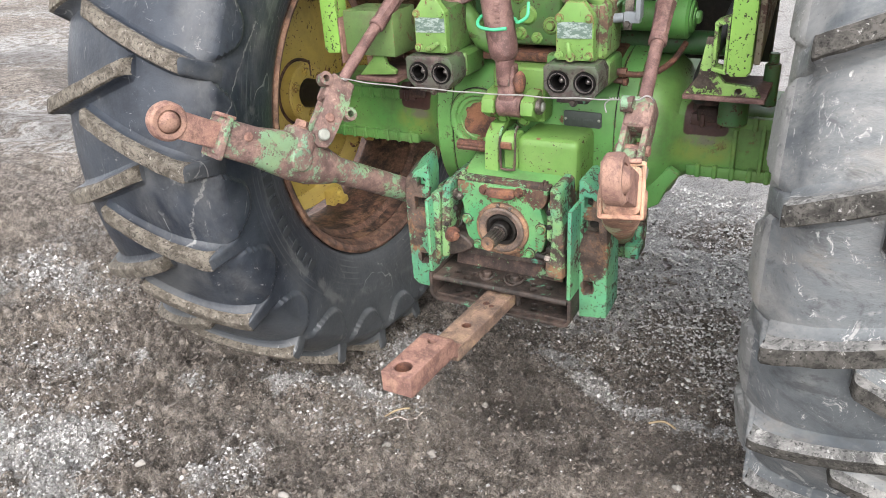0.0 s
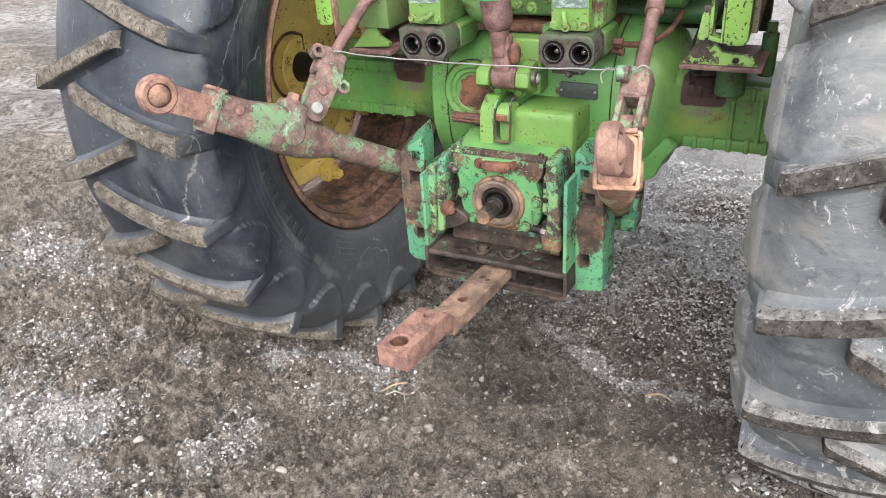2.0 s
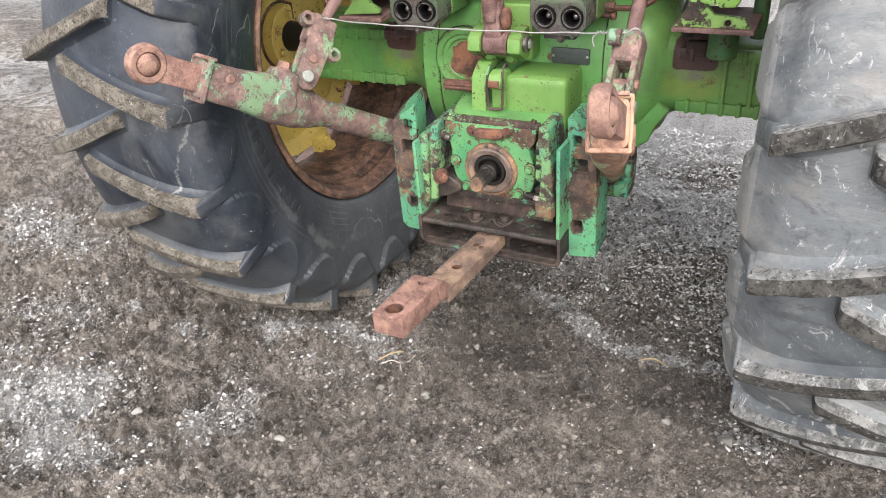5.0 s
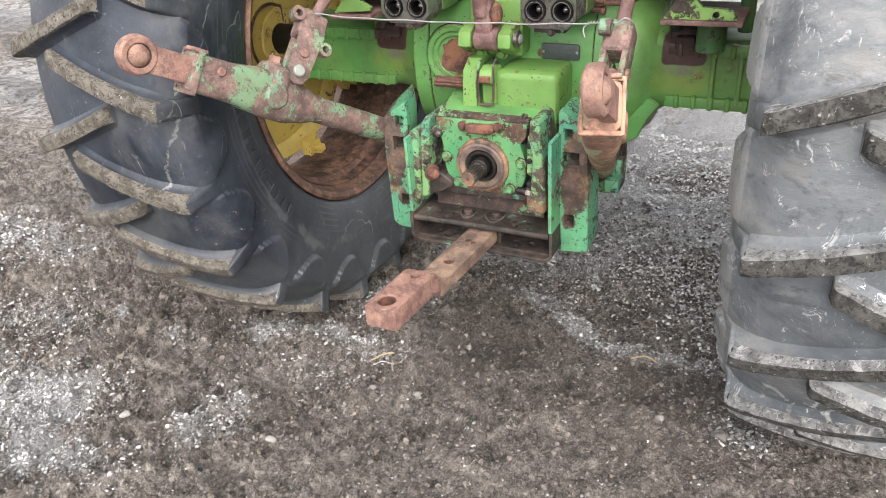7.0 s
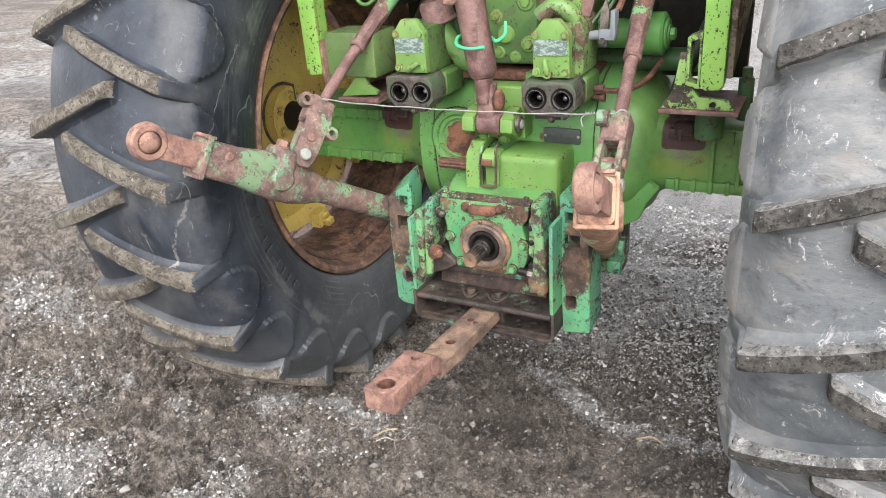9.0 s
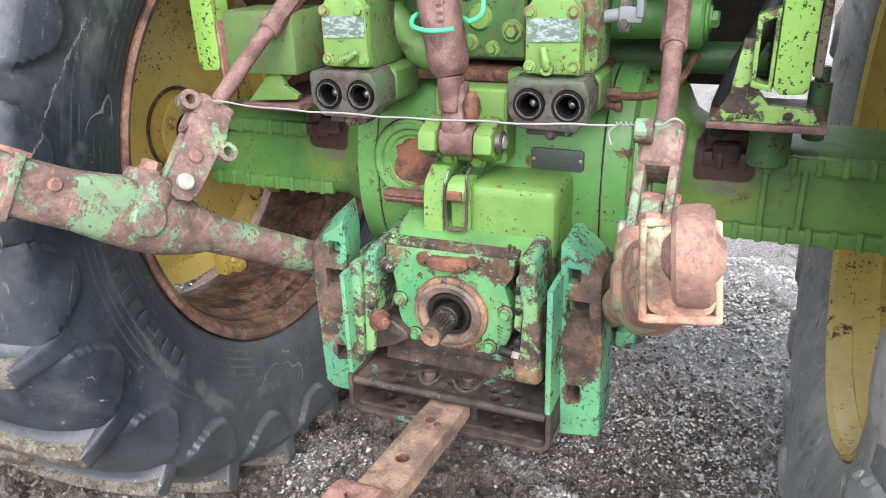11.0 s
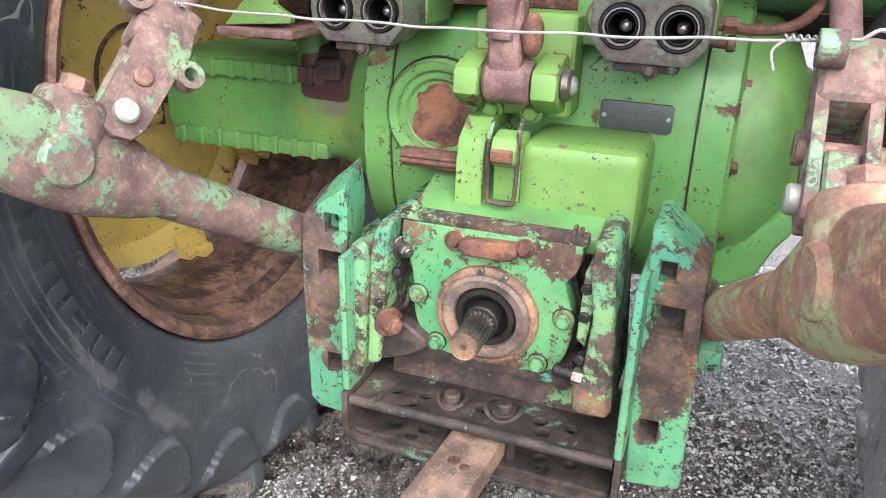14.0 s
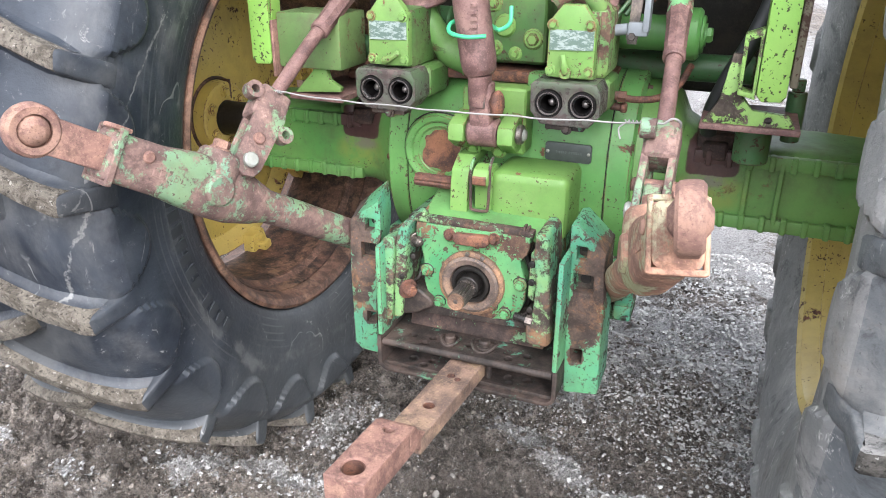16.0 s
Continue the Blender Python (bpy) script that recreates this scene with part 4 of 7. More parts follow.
def lug_mesh(xc, side, half, a0, rng, wide):
    """One slanting tread bar, worn round, from its root on the wall over the shoulder and past the tread's middle."""
    bm = bmesh.new()
    rows = []
    seed = 40 * rng.random()

    def row(a, w, cs, cr, hs, hr, lo_s, lo_r, foot=1.0):
        """Points across the bar: foot, fillet, rounded edges and worn top."""
        out = []
        for u, h in ((-2.1, -0.06), (-1.5, 0.10), (-1.17, 0.42), (-1.07, 0.80), (-0.90, 0.965), (-0.45, 1.0), (0.0, 1.0), (0.45, 1.0), (0.90, 0.965), (1.07, 0.80), (1.17, 0.42), (1.5, 0.10), (2.1, -0.06)):
            hh = h
            if abs(u) > 1.17:
                u = math.copysign(1.17 + (abs(u) - 1.17) * foot, u)
            p = V((lo_s + (cs - lo_s) * hh, 0, lo_r + (cr - lo_r) * hh))
            wob = 0.0016 * noise.noise(V((u * 2.0 + seed, p.x * 60, seed))) + 0.0012 * (rng.random() - 0.5)
            aa = a + (u * w + (wob if abs(u) < 1.3 else 0)) / 0.9
            r = p.z + (0.0022 * noise.noise(V((p.x * 45, u * 1.3, seed))) if h > 0.7 else 0)
            out.append(bm.verts.new((half * p.x, -r * math.cos(aa), r * math.sin(aa))))
        return out

    # the root on the wall, then the bar over the tread
    for r, h, w in ((0.735, -0.005, 0.024), (0.755, -0.001, 0.024), (0.775, 0.002, 0.024), (0.797, 0.006, 0.023), (0.820, 0.012, 0.0215)):
        c = float(np.interp(r, [q[1] for q in section(wide)], [-q[0] for q in section(wide)]))
        h = h if AZ + 0.8 * math.sin(a0) > 0.34 else min(h, -0.003)
        rows.append(row(a0 - 0.014 * (0.85 - r) / 0.2, w, c + h, r + 0.004, 1, 0, c - 0.006, r, 0.35))
    steps = 14
    for i in range(steps + 1):
        t = i / steps
        s = 0.228 - 0.302 * t if not wide else 0.222 - 0.296 * t
        a = a0 + 0.128 * (0.85 * t + 0.15 * t * t)
        w = 0.0195 - 0.001 * t
        top, low = crown(s), tread_base(s)
        if i == 0:
            rows.append(row(a, w, s + 0.006, top - 0.022, 1, 0, s - 0.010, 0.83, 0.35))
            rows.append(row(a, w, s + 0.003, top - 0.006, 1, 0, s - 0.014, 0.835, 0.4))
            s, top = s - 0.003, top - 0.001
        if i == steps:
            rows.append(row(a, w, s, top, 0, 1, s, low))
            rows.append(row(a + 0.002, w * 0.97, s - 0.005, top - 0.006, 0, 1, s - 0.006, low))
            rows.append(row(a + 0.003, w * 0.96, s - 0.009, low + 0.010, 0, 1, s - 0.012, low - 0.004))
            continue
        rows.append(row(a, w, s, top, 0, 1, s, low, min(1.0, 0.5 + 0.25 * i)))
    n = len(rows[0]) - 1
    for k, (u, v) in enumerate(zip(rows, rows[1:])):
        for j in range(n):
            f = bm.faces.new((u[j], u[j + 1], v[j + 1], v[j]))
            f.material_index = 0
            if k >= 6:
                if 4 <= j < n - 4:
                    f.material_index = 1
                elif 2 <= j < n - 2:
                    f.material_index = 2 if (j in (n - 4, n - 3)) else 1 if j in (3, n - 4) else 0
    bm.faces.new(rows[0])
    bm.faces.new(rows[-1])
    return settle(bm, xc, side)


def wheel(xc, side, phase, clamp_turn, wall, tread, lug_mat, lug_edge, lining):
    """side: -1 for the wheel at -x, whose inner face looks to +x."""
    i = -side  # towards the tractor's middle
    
    def at(dx, y=AY, z=AZ):
        return (xc + i * dx, y, z)

    # rim: flange, barrel with its drop, in one turned skin of real thickness
    prof = [(0.0, 0.512), (0.004, 0.522), (0.012, 0.522), (0.018, 0.508), (0.035, 0.498), (0.075, 0.490), (0.10, 0.470), (0.30, 0.470), (0.325, 0.490), (0.382, 0.508), (0.388, 0.522), (0.396, 0.522), (0.400, 0.512),
            (0.396, 0.496), (0.325, 0.476), (0.30, 0.458), (0.10, 0.458), (0.075, 0.476), (0.035, 0.486), (0.010, 0.496), (0.0, 0.512)]
    rim = part("wheel", lathe([(q[0] * 1.03, q[1]) for q in prof], at(0.206), at(-0.2), 96), lining[2], tractor, "rear wheel with rusty steel rim")
    part("tyre", tyre_mesh(xc, side, phase, side > 0), (wall, tread), rim, "worn black tractor tyre with muddy slanting lugs", angle=40)
    for n in range(11):
        a = radians(-1 - 3.35 * n - (2.5 if n > 6 else 0))
        bar = box(-0.0030, 0.0030, -0.0125, 0.0125, -0.024, 0.024, 0.002)
        bar.transform(Matrix.Translation(at(0.2325, AY - 0.628 * math.cos(a), AZ + 0.628 * math.sin(a))) @ Matrix.Rotation(-a + math.pi / 2, 4, "X"))
        part("raised_lettering", bar, mat_letter, rim)
    rng, pitch = random.Random(5), 2 * math.pi / 22
    for half in (-1, 1):
        for n in range(22):
            part("tread_lug", lug_mesh(xc, side, half, phase + (n + (0 if half < 0 else 0.5)) * pitch, rng, side > 0), (tread, lug_mat, lug_edge), rim, angle=48)
    part("rim_lining", lathe([(0.0, 0.4815), (0.04, 0.4735), (0.070, 0.4575), (0.26, 0.4565), (0.262, 0.4525), (0.070, 0.4535), (0.04, 0.4695), (0.0, 0.4775), (0.0, 0.4815)], at(0.156), at(-0.2), 96), lining[0], rim, lining[1])
    disc = [(-0.026, 0.0), (-0.026, 0.16), (-0.032, 0.20), (-0.050, 0.30), (-0.056, 0.385), (-0.026, 0.414), (-0.018, 0.431), (-0.026, 0.431), (-0.036, 0.412), (-0.066, 0.382), (-0.060, 0.30), (-0.042, 0.20), (-0.038, 0.0)]
    part("wheel_disc", lathe([(-a, r) for a, r in disc], at(-0.100), at(-0.3), 72), mat_yellow, rim, "yellow painted wheel disc with rust spots")
    hub = part("hub", lathe([(0, 0.052), (0, 0.096), (0.005, 0.103), (0.028, 0.106), (0.046, 0.108), (0.046, 0.052), (0, 0.052)], at(-0.085), at(-0.3), 48), mat_yellow, rim, "yellow split hub clamped on the axle")
    part("hub_joint", tube([at(-0.1262, AY + 0.112 * math.cos(2 * math.pi * q / 36), AZ + 0.112 * math.sin(2 * math.pi * q / 36)) for q in range(37)], 0.006, 8, 0), mat_rim_rust, hub, "dark rusty joint round the hub")
    for z0, z1 in ((0.051, 0.1075), (-0.1075, -0.051)):
        x0, x1 = xc - i * 0.0845, xc - i * 0.12
        part("hub_slot", box(min(x0, x1), max(x0, x1), AY + 0.022, AY + 0.030, AZ + z0, AZ + z1, 0.001, 1), mat_rim_rust, hub, "dark gap between the hub halves")
    for n in range(6):
        a = n * math.pi / 3 + 0.55
        part("hub_bolt", hex_bolt(at(-0.084, AY + 0.076 * math.cos(a), AZ + 0.076 * math.sin(a)), (i, 0, 0), 0.0125, 0.012), mat_yellow, hub)
    # clamping lugs that hold the disc to the rim
    for n in range(8):
        a = clamp_turn + n * math.pi / 4
        m = Matrix.Translation((0, AY, AZ)) @ Matrix.Rotation(a, 4, "X") @ Matrix.Translation((0, -AY, -AZ))
        clamp = join(
            slab([(AY - 0.030, AZ + 0.395), (AY + 0.030, AZ + 0.395), (AY + 0.040, AZ + 0.455), (AY - 0.040, AZ + 0.455)], xc + i * -0.114, xc + i * -0.072, "x", bevel=0.006),
            box(xc + i * -0.110, xc + i * -0.042, AY - 0.018, AY + 0.018, AZ + 0.425, AZ + 0.452, 0.006),
            hex_bolt(at(-0.072, AY, AZ + 0.415), (i, 0, 0), 0.013, 0.016))
        clamp.transform(m)
        part("rim_clamp", clamp, mat_yellow, rim, "yellow bolted rim clamp")
    part("valve_stem", cyl(at(0.02, AY - 0.30, AZ - 0.335), at(0.075, AY - 0.315, AZ - 0.35), 0.005, seg=10, bevel=0.001), mat_dark, rim)
    return rim


wheel(-0.83, -1, radians(-4.1), radians(10), mat_rubber, mat_tread_left, mat_lug, mat_lug, (mat_rim_rust, "rust-brown inside of the rim", mat_rim_edge))
right_wheel = wheel(0.920, 1, radians(2.2), radians(0), mat_lifted_wall, mat_tread, mat_lug_grey, mat_lug_pale, (mat_yellow, "yellow inside of the rim, rust-spotted", mat_yellow))

right_wheel.rotation_euler.z = radians(-0.8)  # stands slightly askew on its axle


# --- rear housing ---
def rounded_loop(hy, hz, n, e=3.2):
    out = []
    for k in range(n):
        t = 2 * math.pi * k / n
        c, s = math.cos(t), math.sin(t)
        out.append((hy * math.copysign(abs(c) ** (2 / e), c), hz * math.copysign(abs(s) ** (2 / e), s)))
    return out


def x_loft(rows, n=64, y0=AY, z0=AZ, bevel=0.0):
    """A skin along x through superelliptic sections (x, half depth, half height, squareness[, dz])."""
    bm = bmesh.new()
    rings = []
    for row in rows:
        x, hy, hz, e = row[:4]
        dz = row[4] if len(row) > 4 else 0.0
        rings.append([bm.verts.new((x, y0 + p, z0 + dz + q)) for p, q in rounded_loop(hy, hz, n, e)])
    for u, v in zip(rings, rings[1:]):
        for k in range(n):
            bm.faces.new((u[k], u[(k + 1) % n], v[(k + 1) % n], v[k]))
    bm.faces.new(rings[0])
    bm.faces.new(rings[-1])
    bmesh.ops.recalc_face_normals(bm, faces=bm.faces)
    return bm


housing = part("rear_housing", x_loft([(-0.2274, 0.2255, 0.2275, 2.6), (-0.2255, 0.2268, 0.2288, 2.7), (-0.10, 0.230, 0.232, 3.1), (0.10, 0.230, 0.232, 3.1), (0.2355, 0.2268, 0.2288, 2.7), (0.2374, 0.2255, 0.2275, 2.6)], 96),
               mat_housing, tractor, "chipped green cast differential housing")
for sgn in (-1, 1):
    s0 = -0.228 if sgn < 0 else 0.238
    part("seam", x_loft([(s0 - sgn * 0.0012, 0.2274, 0.2294, 2.6), (s0 + sgn * 0.0004, 0.2274, 0.2294, 2.6)], 96), mat_dark, housing)
    part("axle_flange", x_loft([(s0 + sgn * 0.0004, 0.2265, 0.2285, 2.5), (s0 + sgn * 0.002, 0.230, 0.232, 2.5), (s0 + sgn * 0.047, 0.229, 0.231, 2.4), (s0 + sgn * 0.052, 0.223, 0.225, 2.3)], 96), mat_housing, housing, "green axle flange with chipped rim")
    for n in range(5):
        a = radians(112 + n * 33)
        p = (s0 + sgn * 0.052, AY + 0.205 * math.cos(a), AZ + 0.205 * math.sin(a))
        part("bolt", hex_bolt(p, (sgn, 0, 0), 0.009, 0.010), mat_rust, housing)
    out = 0.755
    bell = [(0.052, 0.203, 0.206, 2.3), (0.09, 0.200, 0.198, 2.3), (0.120, 0.180, 0.170, 2.5), (0.140, 0.152, 0.124, 3.0), (0.172, 0.134, 0.100, 4.5)] if sgn > 0 else [(0.052, 0.196, 0.198, 2.3), (0.075, 0.184, 0.180, 2.4), (0.11, 0.150, 0.125, 2.8), (0.15, 0.134, 0.100, 4.0)]
    flare = [(s0 + sgn * row[0], *row[1:]) for row in bell] + [ (s0 + sgn * 0.20, 0.130, 0.094, 6.5), (sgn * 0.66, 0.127, 0.091, 6.5), (sgn * out, 0.122, 0.088, 5.5), (sgn * (out + 0.012), 0.120, 0.084, 5.0), (sgn * (out + 0.025), 0.088, 0.070, 2.8)]
    axle = part("axle_housing", x_loft(flare, 80), mat_axle, tractor, "green ribbed axle housing stained with rust")
    # raised cast ribs along both edges of the rear face
    for zz, up in ((AZ + 0.052, 1), (AZ - 0.055, -1)):
        part("edge_rib", box(sgn * (s0 * sgn + 0.17), sgn * (out - 0.01), AY - 0.139, AY - 0.118, zz, zz + up * 0.030, 0.006, 2), mat_axle, axle)
        for k in range(8):
            xx = sgn * (abs(s0) + 0.200 + k * 0.042)
            part("cast_rib", rough_cast(box(xx - 0.007, xx + 0.007, AY - 0.1435, AY - 0.122, zz - (0.004 if up > 0 else 0.032), zz + (0.032 if up > 0 else 0.004), 0.006, 3), 0.0008), mat_axle, axle)
    if sgn > 0:
        for rx in (0.520, 0.585):
            part("cast_rib", rough_cast(box(rx - 0.006, rx + 0.006, AY - 0.1400, AY - 0.12, AZ - 0.070, AZ + 0.070, 0.005, 3), 0.0008), mat_axle, axle)
        part("corner_web", rough_cast(slab([(0.288, 0.695), (0.312, 0.690), (0.352, 0.716), (0.372, 0.762), (0.402, 0.806), (0.372, 0.826), (0.320, 0.770), (0.288, 0.740)], AY - 0.175, AY - 0.150, "y", bevel=0.008, seg=3), 0.0012), mat_housing, axle, "green web between flange and axle tube")
    # rust-stained bolt pad on top of the tube
    xx = -0.392 if sgn < 0 else 0.447
    part("bolt_pad", rough_cast(box(xx - 0.040, xx + 0.040, AY - 0.120, AY + 0.06, AZ + 0.075, AZ + 0.118, 0.012, 3), 0.0025, 30), mat_pad, axle, "rust-brown bolt pad")
    part("pad_step", rough_cast(box(xx - 0.026, xx + 0.026, AY - 0.142, AY - 0.10, AZ + 0.060, AZ + 0.100, 0.010, 3), 0.002, 30), mat_pad, axle)
    xc = -0.83 if sgn < 0 else 0.92
    part("axle_shaft", cyl((sgn * (out + 0.04), AY, AZ), (xc + sgn * 0.10, AY, AZ), 0.049, seg=32, bevel=0.004), mat_dark, axle, "black greasy axle shaft")

# round inspection cover with its worn ring
cy = AY - 0.236
cover = part("round_cover", lathe([(0, 0), (0, 0.052), (0.004, 0.056), (0.004, 0.066), (0.010, 0.069), (0.012, 0.074), (0.012, 0.082), (0.006, 0.087), (-0.03, 0.087), (-0.03, 0)], (-0.142, cy + 0.004, 0.925), (-0.142, cy - 1, 0.925), 56), mat_housing, housing, "round green cover with raised ring")
ragged = [(-0.142 + (0.049 + 0.016 * noise.noise(V((math.cos(a) * 2.2, math.sin(a) * 2.2, 3.3)))) * math.cos(a), 0.922 + (0.049 + 0.016 * noise.noise(V((math.cos(a) * 2.2, math.sin(a) * 2.2, 3.3)))) * math.sin(a)) for a in [2 * math.pi * q / 48 for q in range(48)]]
part("groove", tube([(-0.142 + 0.0885 * math.cos(2 * math.pi * q / 40), cy + 0.004, 0.925 + 0.0885 * math.sin(2 * math.pi * q / 40)) for q in range(41)], 0.0019, 8, 0), mat_dark, cover, "dark dirty joint round the cover")
part("rust_patch", slab(ragged, cy + 0.0022, cy + 0.006, "y", bevel=0.0), mat_rust, cover, "bare rusty face of the cover")
for n in range(3):
    a = radians(35 + 120 * n)
    part("bolt", hex_bolt((-0.142 + 0.070 * math.cos(a), cy - 0.005, 0.925 + 0.070 * math.sin(a)), (0, -1, 0), 0.005, 0.005, False), mat_housing, cover)

# data plate with two screws; its lettering is worn to bars
plate = part("data_plate", slab([(0.107, 0.931), (0.201, 0.930), (0.205, 0.934), (0.205, 0.967), (0.201, 0.971), (0.108, 0.972), (0.104, 0.968), (0.104, 0.935)], AY - 0.232, AY - 0.226, "y", bevel=0.001), mat_plate, housing, "small dark metal data plate")
for n in range(11):
    part("lettering_bar", box(0.128 + 0.0048 * n + (0.004 if n > 4 else 0), 0.1312 + 0.0048 * n + (0.004 if n > 4 else 0), AY - 0.2328, AY - 0.2318, 0.9485, 0.9535, 0.0), mat_plate_ink, plate)
for xx in (0.110, 0.199):
    part("plate_screw", sphere((xx, AY - 0.2325, 0.951), 0.004, (1, 0.5, 1), 2), mat_pin, plate)

# flange between the housing and the rockshaft case
part("top_flange", rough_cast(box(-0.215, 0.225, AY - 0.215, AY + 0.20, 1.088, 1.112, 0.006, 2), 0.0012, 40), mat_rust, housing, "rusty joint flange on top of the housing")
part("front_case", box(-0.21, 0.21, AY + 0.19, 1.25, 0.66, 1.14, 0.04, 3), mat_dark_green, tractor, "dark green transmission case")

# --- rockshaft case and what stands on it ---
rock = part("rockshaft_case", rough_cast(join(box(-0.150, 0.150, AY - 0.12, AY + 0.30, 1.105, 1.46, 0.02, 3), box(-0.062, 0.085, AY - 0.205, AY - 0.10, 1.128, 1.305, 0.012, 3), box(-0.055, 0.080, AY - 0.195, AY - 0.10, 1.30, 1.47, 0.008, 3))), mat_grimy, tractor, "lime green rockshaft case")
for xx, zz, r in ((0.052, 1.285, 0.014), (-0.030, 1.250, 0.011), (0.058, 1.180, 0.013), (0.020, 1.148, 0.009), (-0.025, 1.158, 0.010), (0.06, 1.40, 0.011)):
    part("bolt", join(cyl((xx, AY - 0.209, zz), (xx, AY - 0.200, zz), r * 1.7, seg=24, bevel=0.003), hex_bolt((xx, AY - 0.208, zz), (0, -1, 0), r, 0.009)), mat_lime, rock)
part("cast_pad", lathe([(0, 0), (0, 0.020), (0.004, 0.024), (0.012, 0.026), (0.012, 0)], (-0.005, AY - 0.212, 1.205), (-0.005, 0.9, 1.205), 28), mat_lime, rock)
part("rockshaft_end", join(cyl((0.15, AY - 0.13, 1.197), (0.33, AY - 0.13, 1.197), 0.036, seg=36, bevel=0.004), cyl((0.325, AY - 0.13, 1.197), (0.388, AY - 0.13, 1.197), 0.052, seg=36, bevel=0.006), cyl((0.386, AY - 0.13, 1.197), (0.395, AY - 0.13, 1.197), 0.038, seg=36, bevel=0.003)), mat_axle, rock, "green rockshaft end with retaining bolt")
part("bolt", hex_bolt((0.397, AY - 0.13, 1.197), (1, 0, 0), 0.016, 0.014), mat_axle, rock)
part("rockshaft_end", cyl((-0.33, AY - 0.13, 1.197), (-0.15, AY - 0.13, 1.197), 0.036, seg=36, bevel=0.004), mat_dark_green, rock)
# lift arms of the rockshaft reach back to the lift links
for sgn, tip in ((-1, (-0.330, -0.045, 1.355)), (1, (0.335, -0.060, 1.345))):
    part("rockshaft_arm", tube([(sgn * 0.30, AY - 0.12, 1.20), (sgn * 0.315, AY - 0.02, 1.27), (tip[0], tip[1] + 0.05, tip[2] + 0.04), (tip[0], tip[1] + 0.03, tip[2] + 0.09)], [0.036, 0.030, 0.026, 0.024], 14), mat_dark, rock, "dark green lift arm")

# --- hydraulic outlets (two alike) ---


def outlet(x0, wide):
    """A remote valve: upright body, pentagonal cover with label and bolts, twin coupler block below."""
    body = part("hydraulic_valve", rough_cast(join(box(x0 - 0.040, x0 + 0.044, -0.300, -0.14, 1.128, 1.246, 0.010, 2), *([box(x0 - 0.030, x0 + 0.062, -0.275, -0.14, 1.125, 1.262, 0.022, 3)] if wide else []))), mat_valve if wide else mat_grimy, tractor, "grimy green remote hydraulic valve")
    w = 0.0445
    outl = [(x0 - w, 1.136), (x0 + w, 1.136), (x0 + w, 1.236), (x0 + 0.020, 1.268), (x0 - 0.020, 1.268), (x0 - w, 1.236)]
    cov = part("valve_cover", slab(outl, -0.322, -0.300, "y", bevel=0.003), mat_lime, body, "bright lime green cover plate")
    part("label", slab([(x0 - w + 0.004, 1.186), (x0 + w - 0.003, 1.188), (x0 + w - 0.003, 1.223), (x0 - w + 0.004, 1.223)], -0.3245, -0.3215, "y", bevel=0.0), mat_label, cov, "scratched silver label, unreadable")
    for dx, dz in ((-0.036, 1.148), (0.036, 1.148), (-0.036, 1.232), (0.034, 1.232)):
        part("bolt", hex_bolt((x0 + dx, -0.3235, dz), (0, -1, 0), 0.0075, 0.007), mat_lime, cov)
    outb = [(x0 - 0.068, 1.072), (x0 - 0.048, 1.048), (x0 + 0.046, 1.046), (x0 + 0.066, 1.070), (x0 + 0.066, 1.112), (x0 + 0.056, 1.130), (x0 - 0.062, 1.130), (x0 - 0.070, 1.122)]
    holes = [ring_points(x0 + s * 0.0325, 1.089, 0.0265, 28) for s in (-1, 1)]
    blk = part("coupler_block", rough_cast(slab(outb, -0.340, -0.262, "y", holes, 0.0035), 0.0012), mat_coupler, body, "dark grimy coupler block with two sockets")
    part("coupler_back", rough_cast(box(x0 - 0.058, x0 + 0.070, -0.268, -0.15, 1.060, 1.1275, 0.020, 3), 0.002, 30), mat_grimy, body)
    for s in (-1, 1):
        xx = x0 + s * 0.0325
        part("coupler_socket", lathe([(0.0, 0.0262), (-0.004, 0.0250), (-0.004, 0.0225), (0.004, 0.0215), (0.006, 0.0185), (0.002, 0.0175), (0.002, 0.0160), (0.022, 0.0145), (0.040, 0.0125), (0.052, 0.0), (0.074, 0.0), (0.074, 0.0262), (0.0, 0.0262)], (xx, -0.340, 1.089), (xx, 1, 1.089), 36), mat_socket, blk, "black coupler socket")
        part("coupler_ring", lathe([(0.0, 0.0225), (-0.003, 0.0215), (-0.003, 0.0200), (0.0, 0.0190), (0.003, 0.0207), (0.0, 0.0225)], (xx, -0.341, 1.089), (xx, 1, 1.089), 36), mat_ring, blk)
        part("coupler_poppet", sphere((xx + 0.002, -0.315, 1.088), 0.0085, (1, 1, 1), 2), mat_ring, blk)
    part("release_bar", join(box(x0 - 0.040, x0 + 0.036, -0.328, -0.290, 1.036, 1.047, 0.003), hex_bolt((x0 + 0.004, -0.332, 1.040), (0, -1, 0), 0.007, 0.008)), mat_tray, blk)
    return body, cov


valve_l, cov_l = outlet(-0.200, False)
valve_r, cov_r = outlet(0.176, True)
part("cover_lever", join(tube([(-0.205, -0.330, 1.146), (-0.190, -0.334, 1.152), (-0.172, -0.332, 1.164)], [0.007, 0.006, 0.004], 10), sphere((-0.205, -0.330, 1.146), 0.009, (1, 0.7, 1), 2)), mat_lime, cov_l)
part("cover_lever", join(tube([(0.170, -0.330, 1.146), (0.167, -0.334, 1.162), (0.163, -0.331, 1.180)], [0.007, 0.006, 0.004], 10), lathe([(0, 0.005), (0, 0.011), (0.008, 0.011), (0.008, 0.005), (0, 0.005)], (0.170, -0.326, 1.146), (0.170, -1, 1.146), 20)), mat_lime, cov_r)
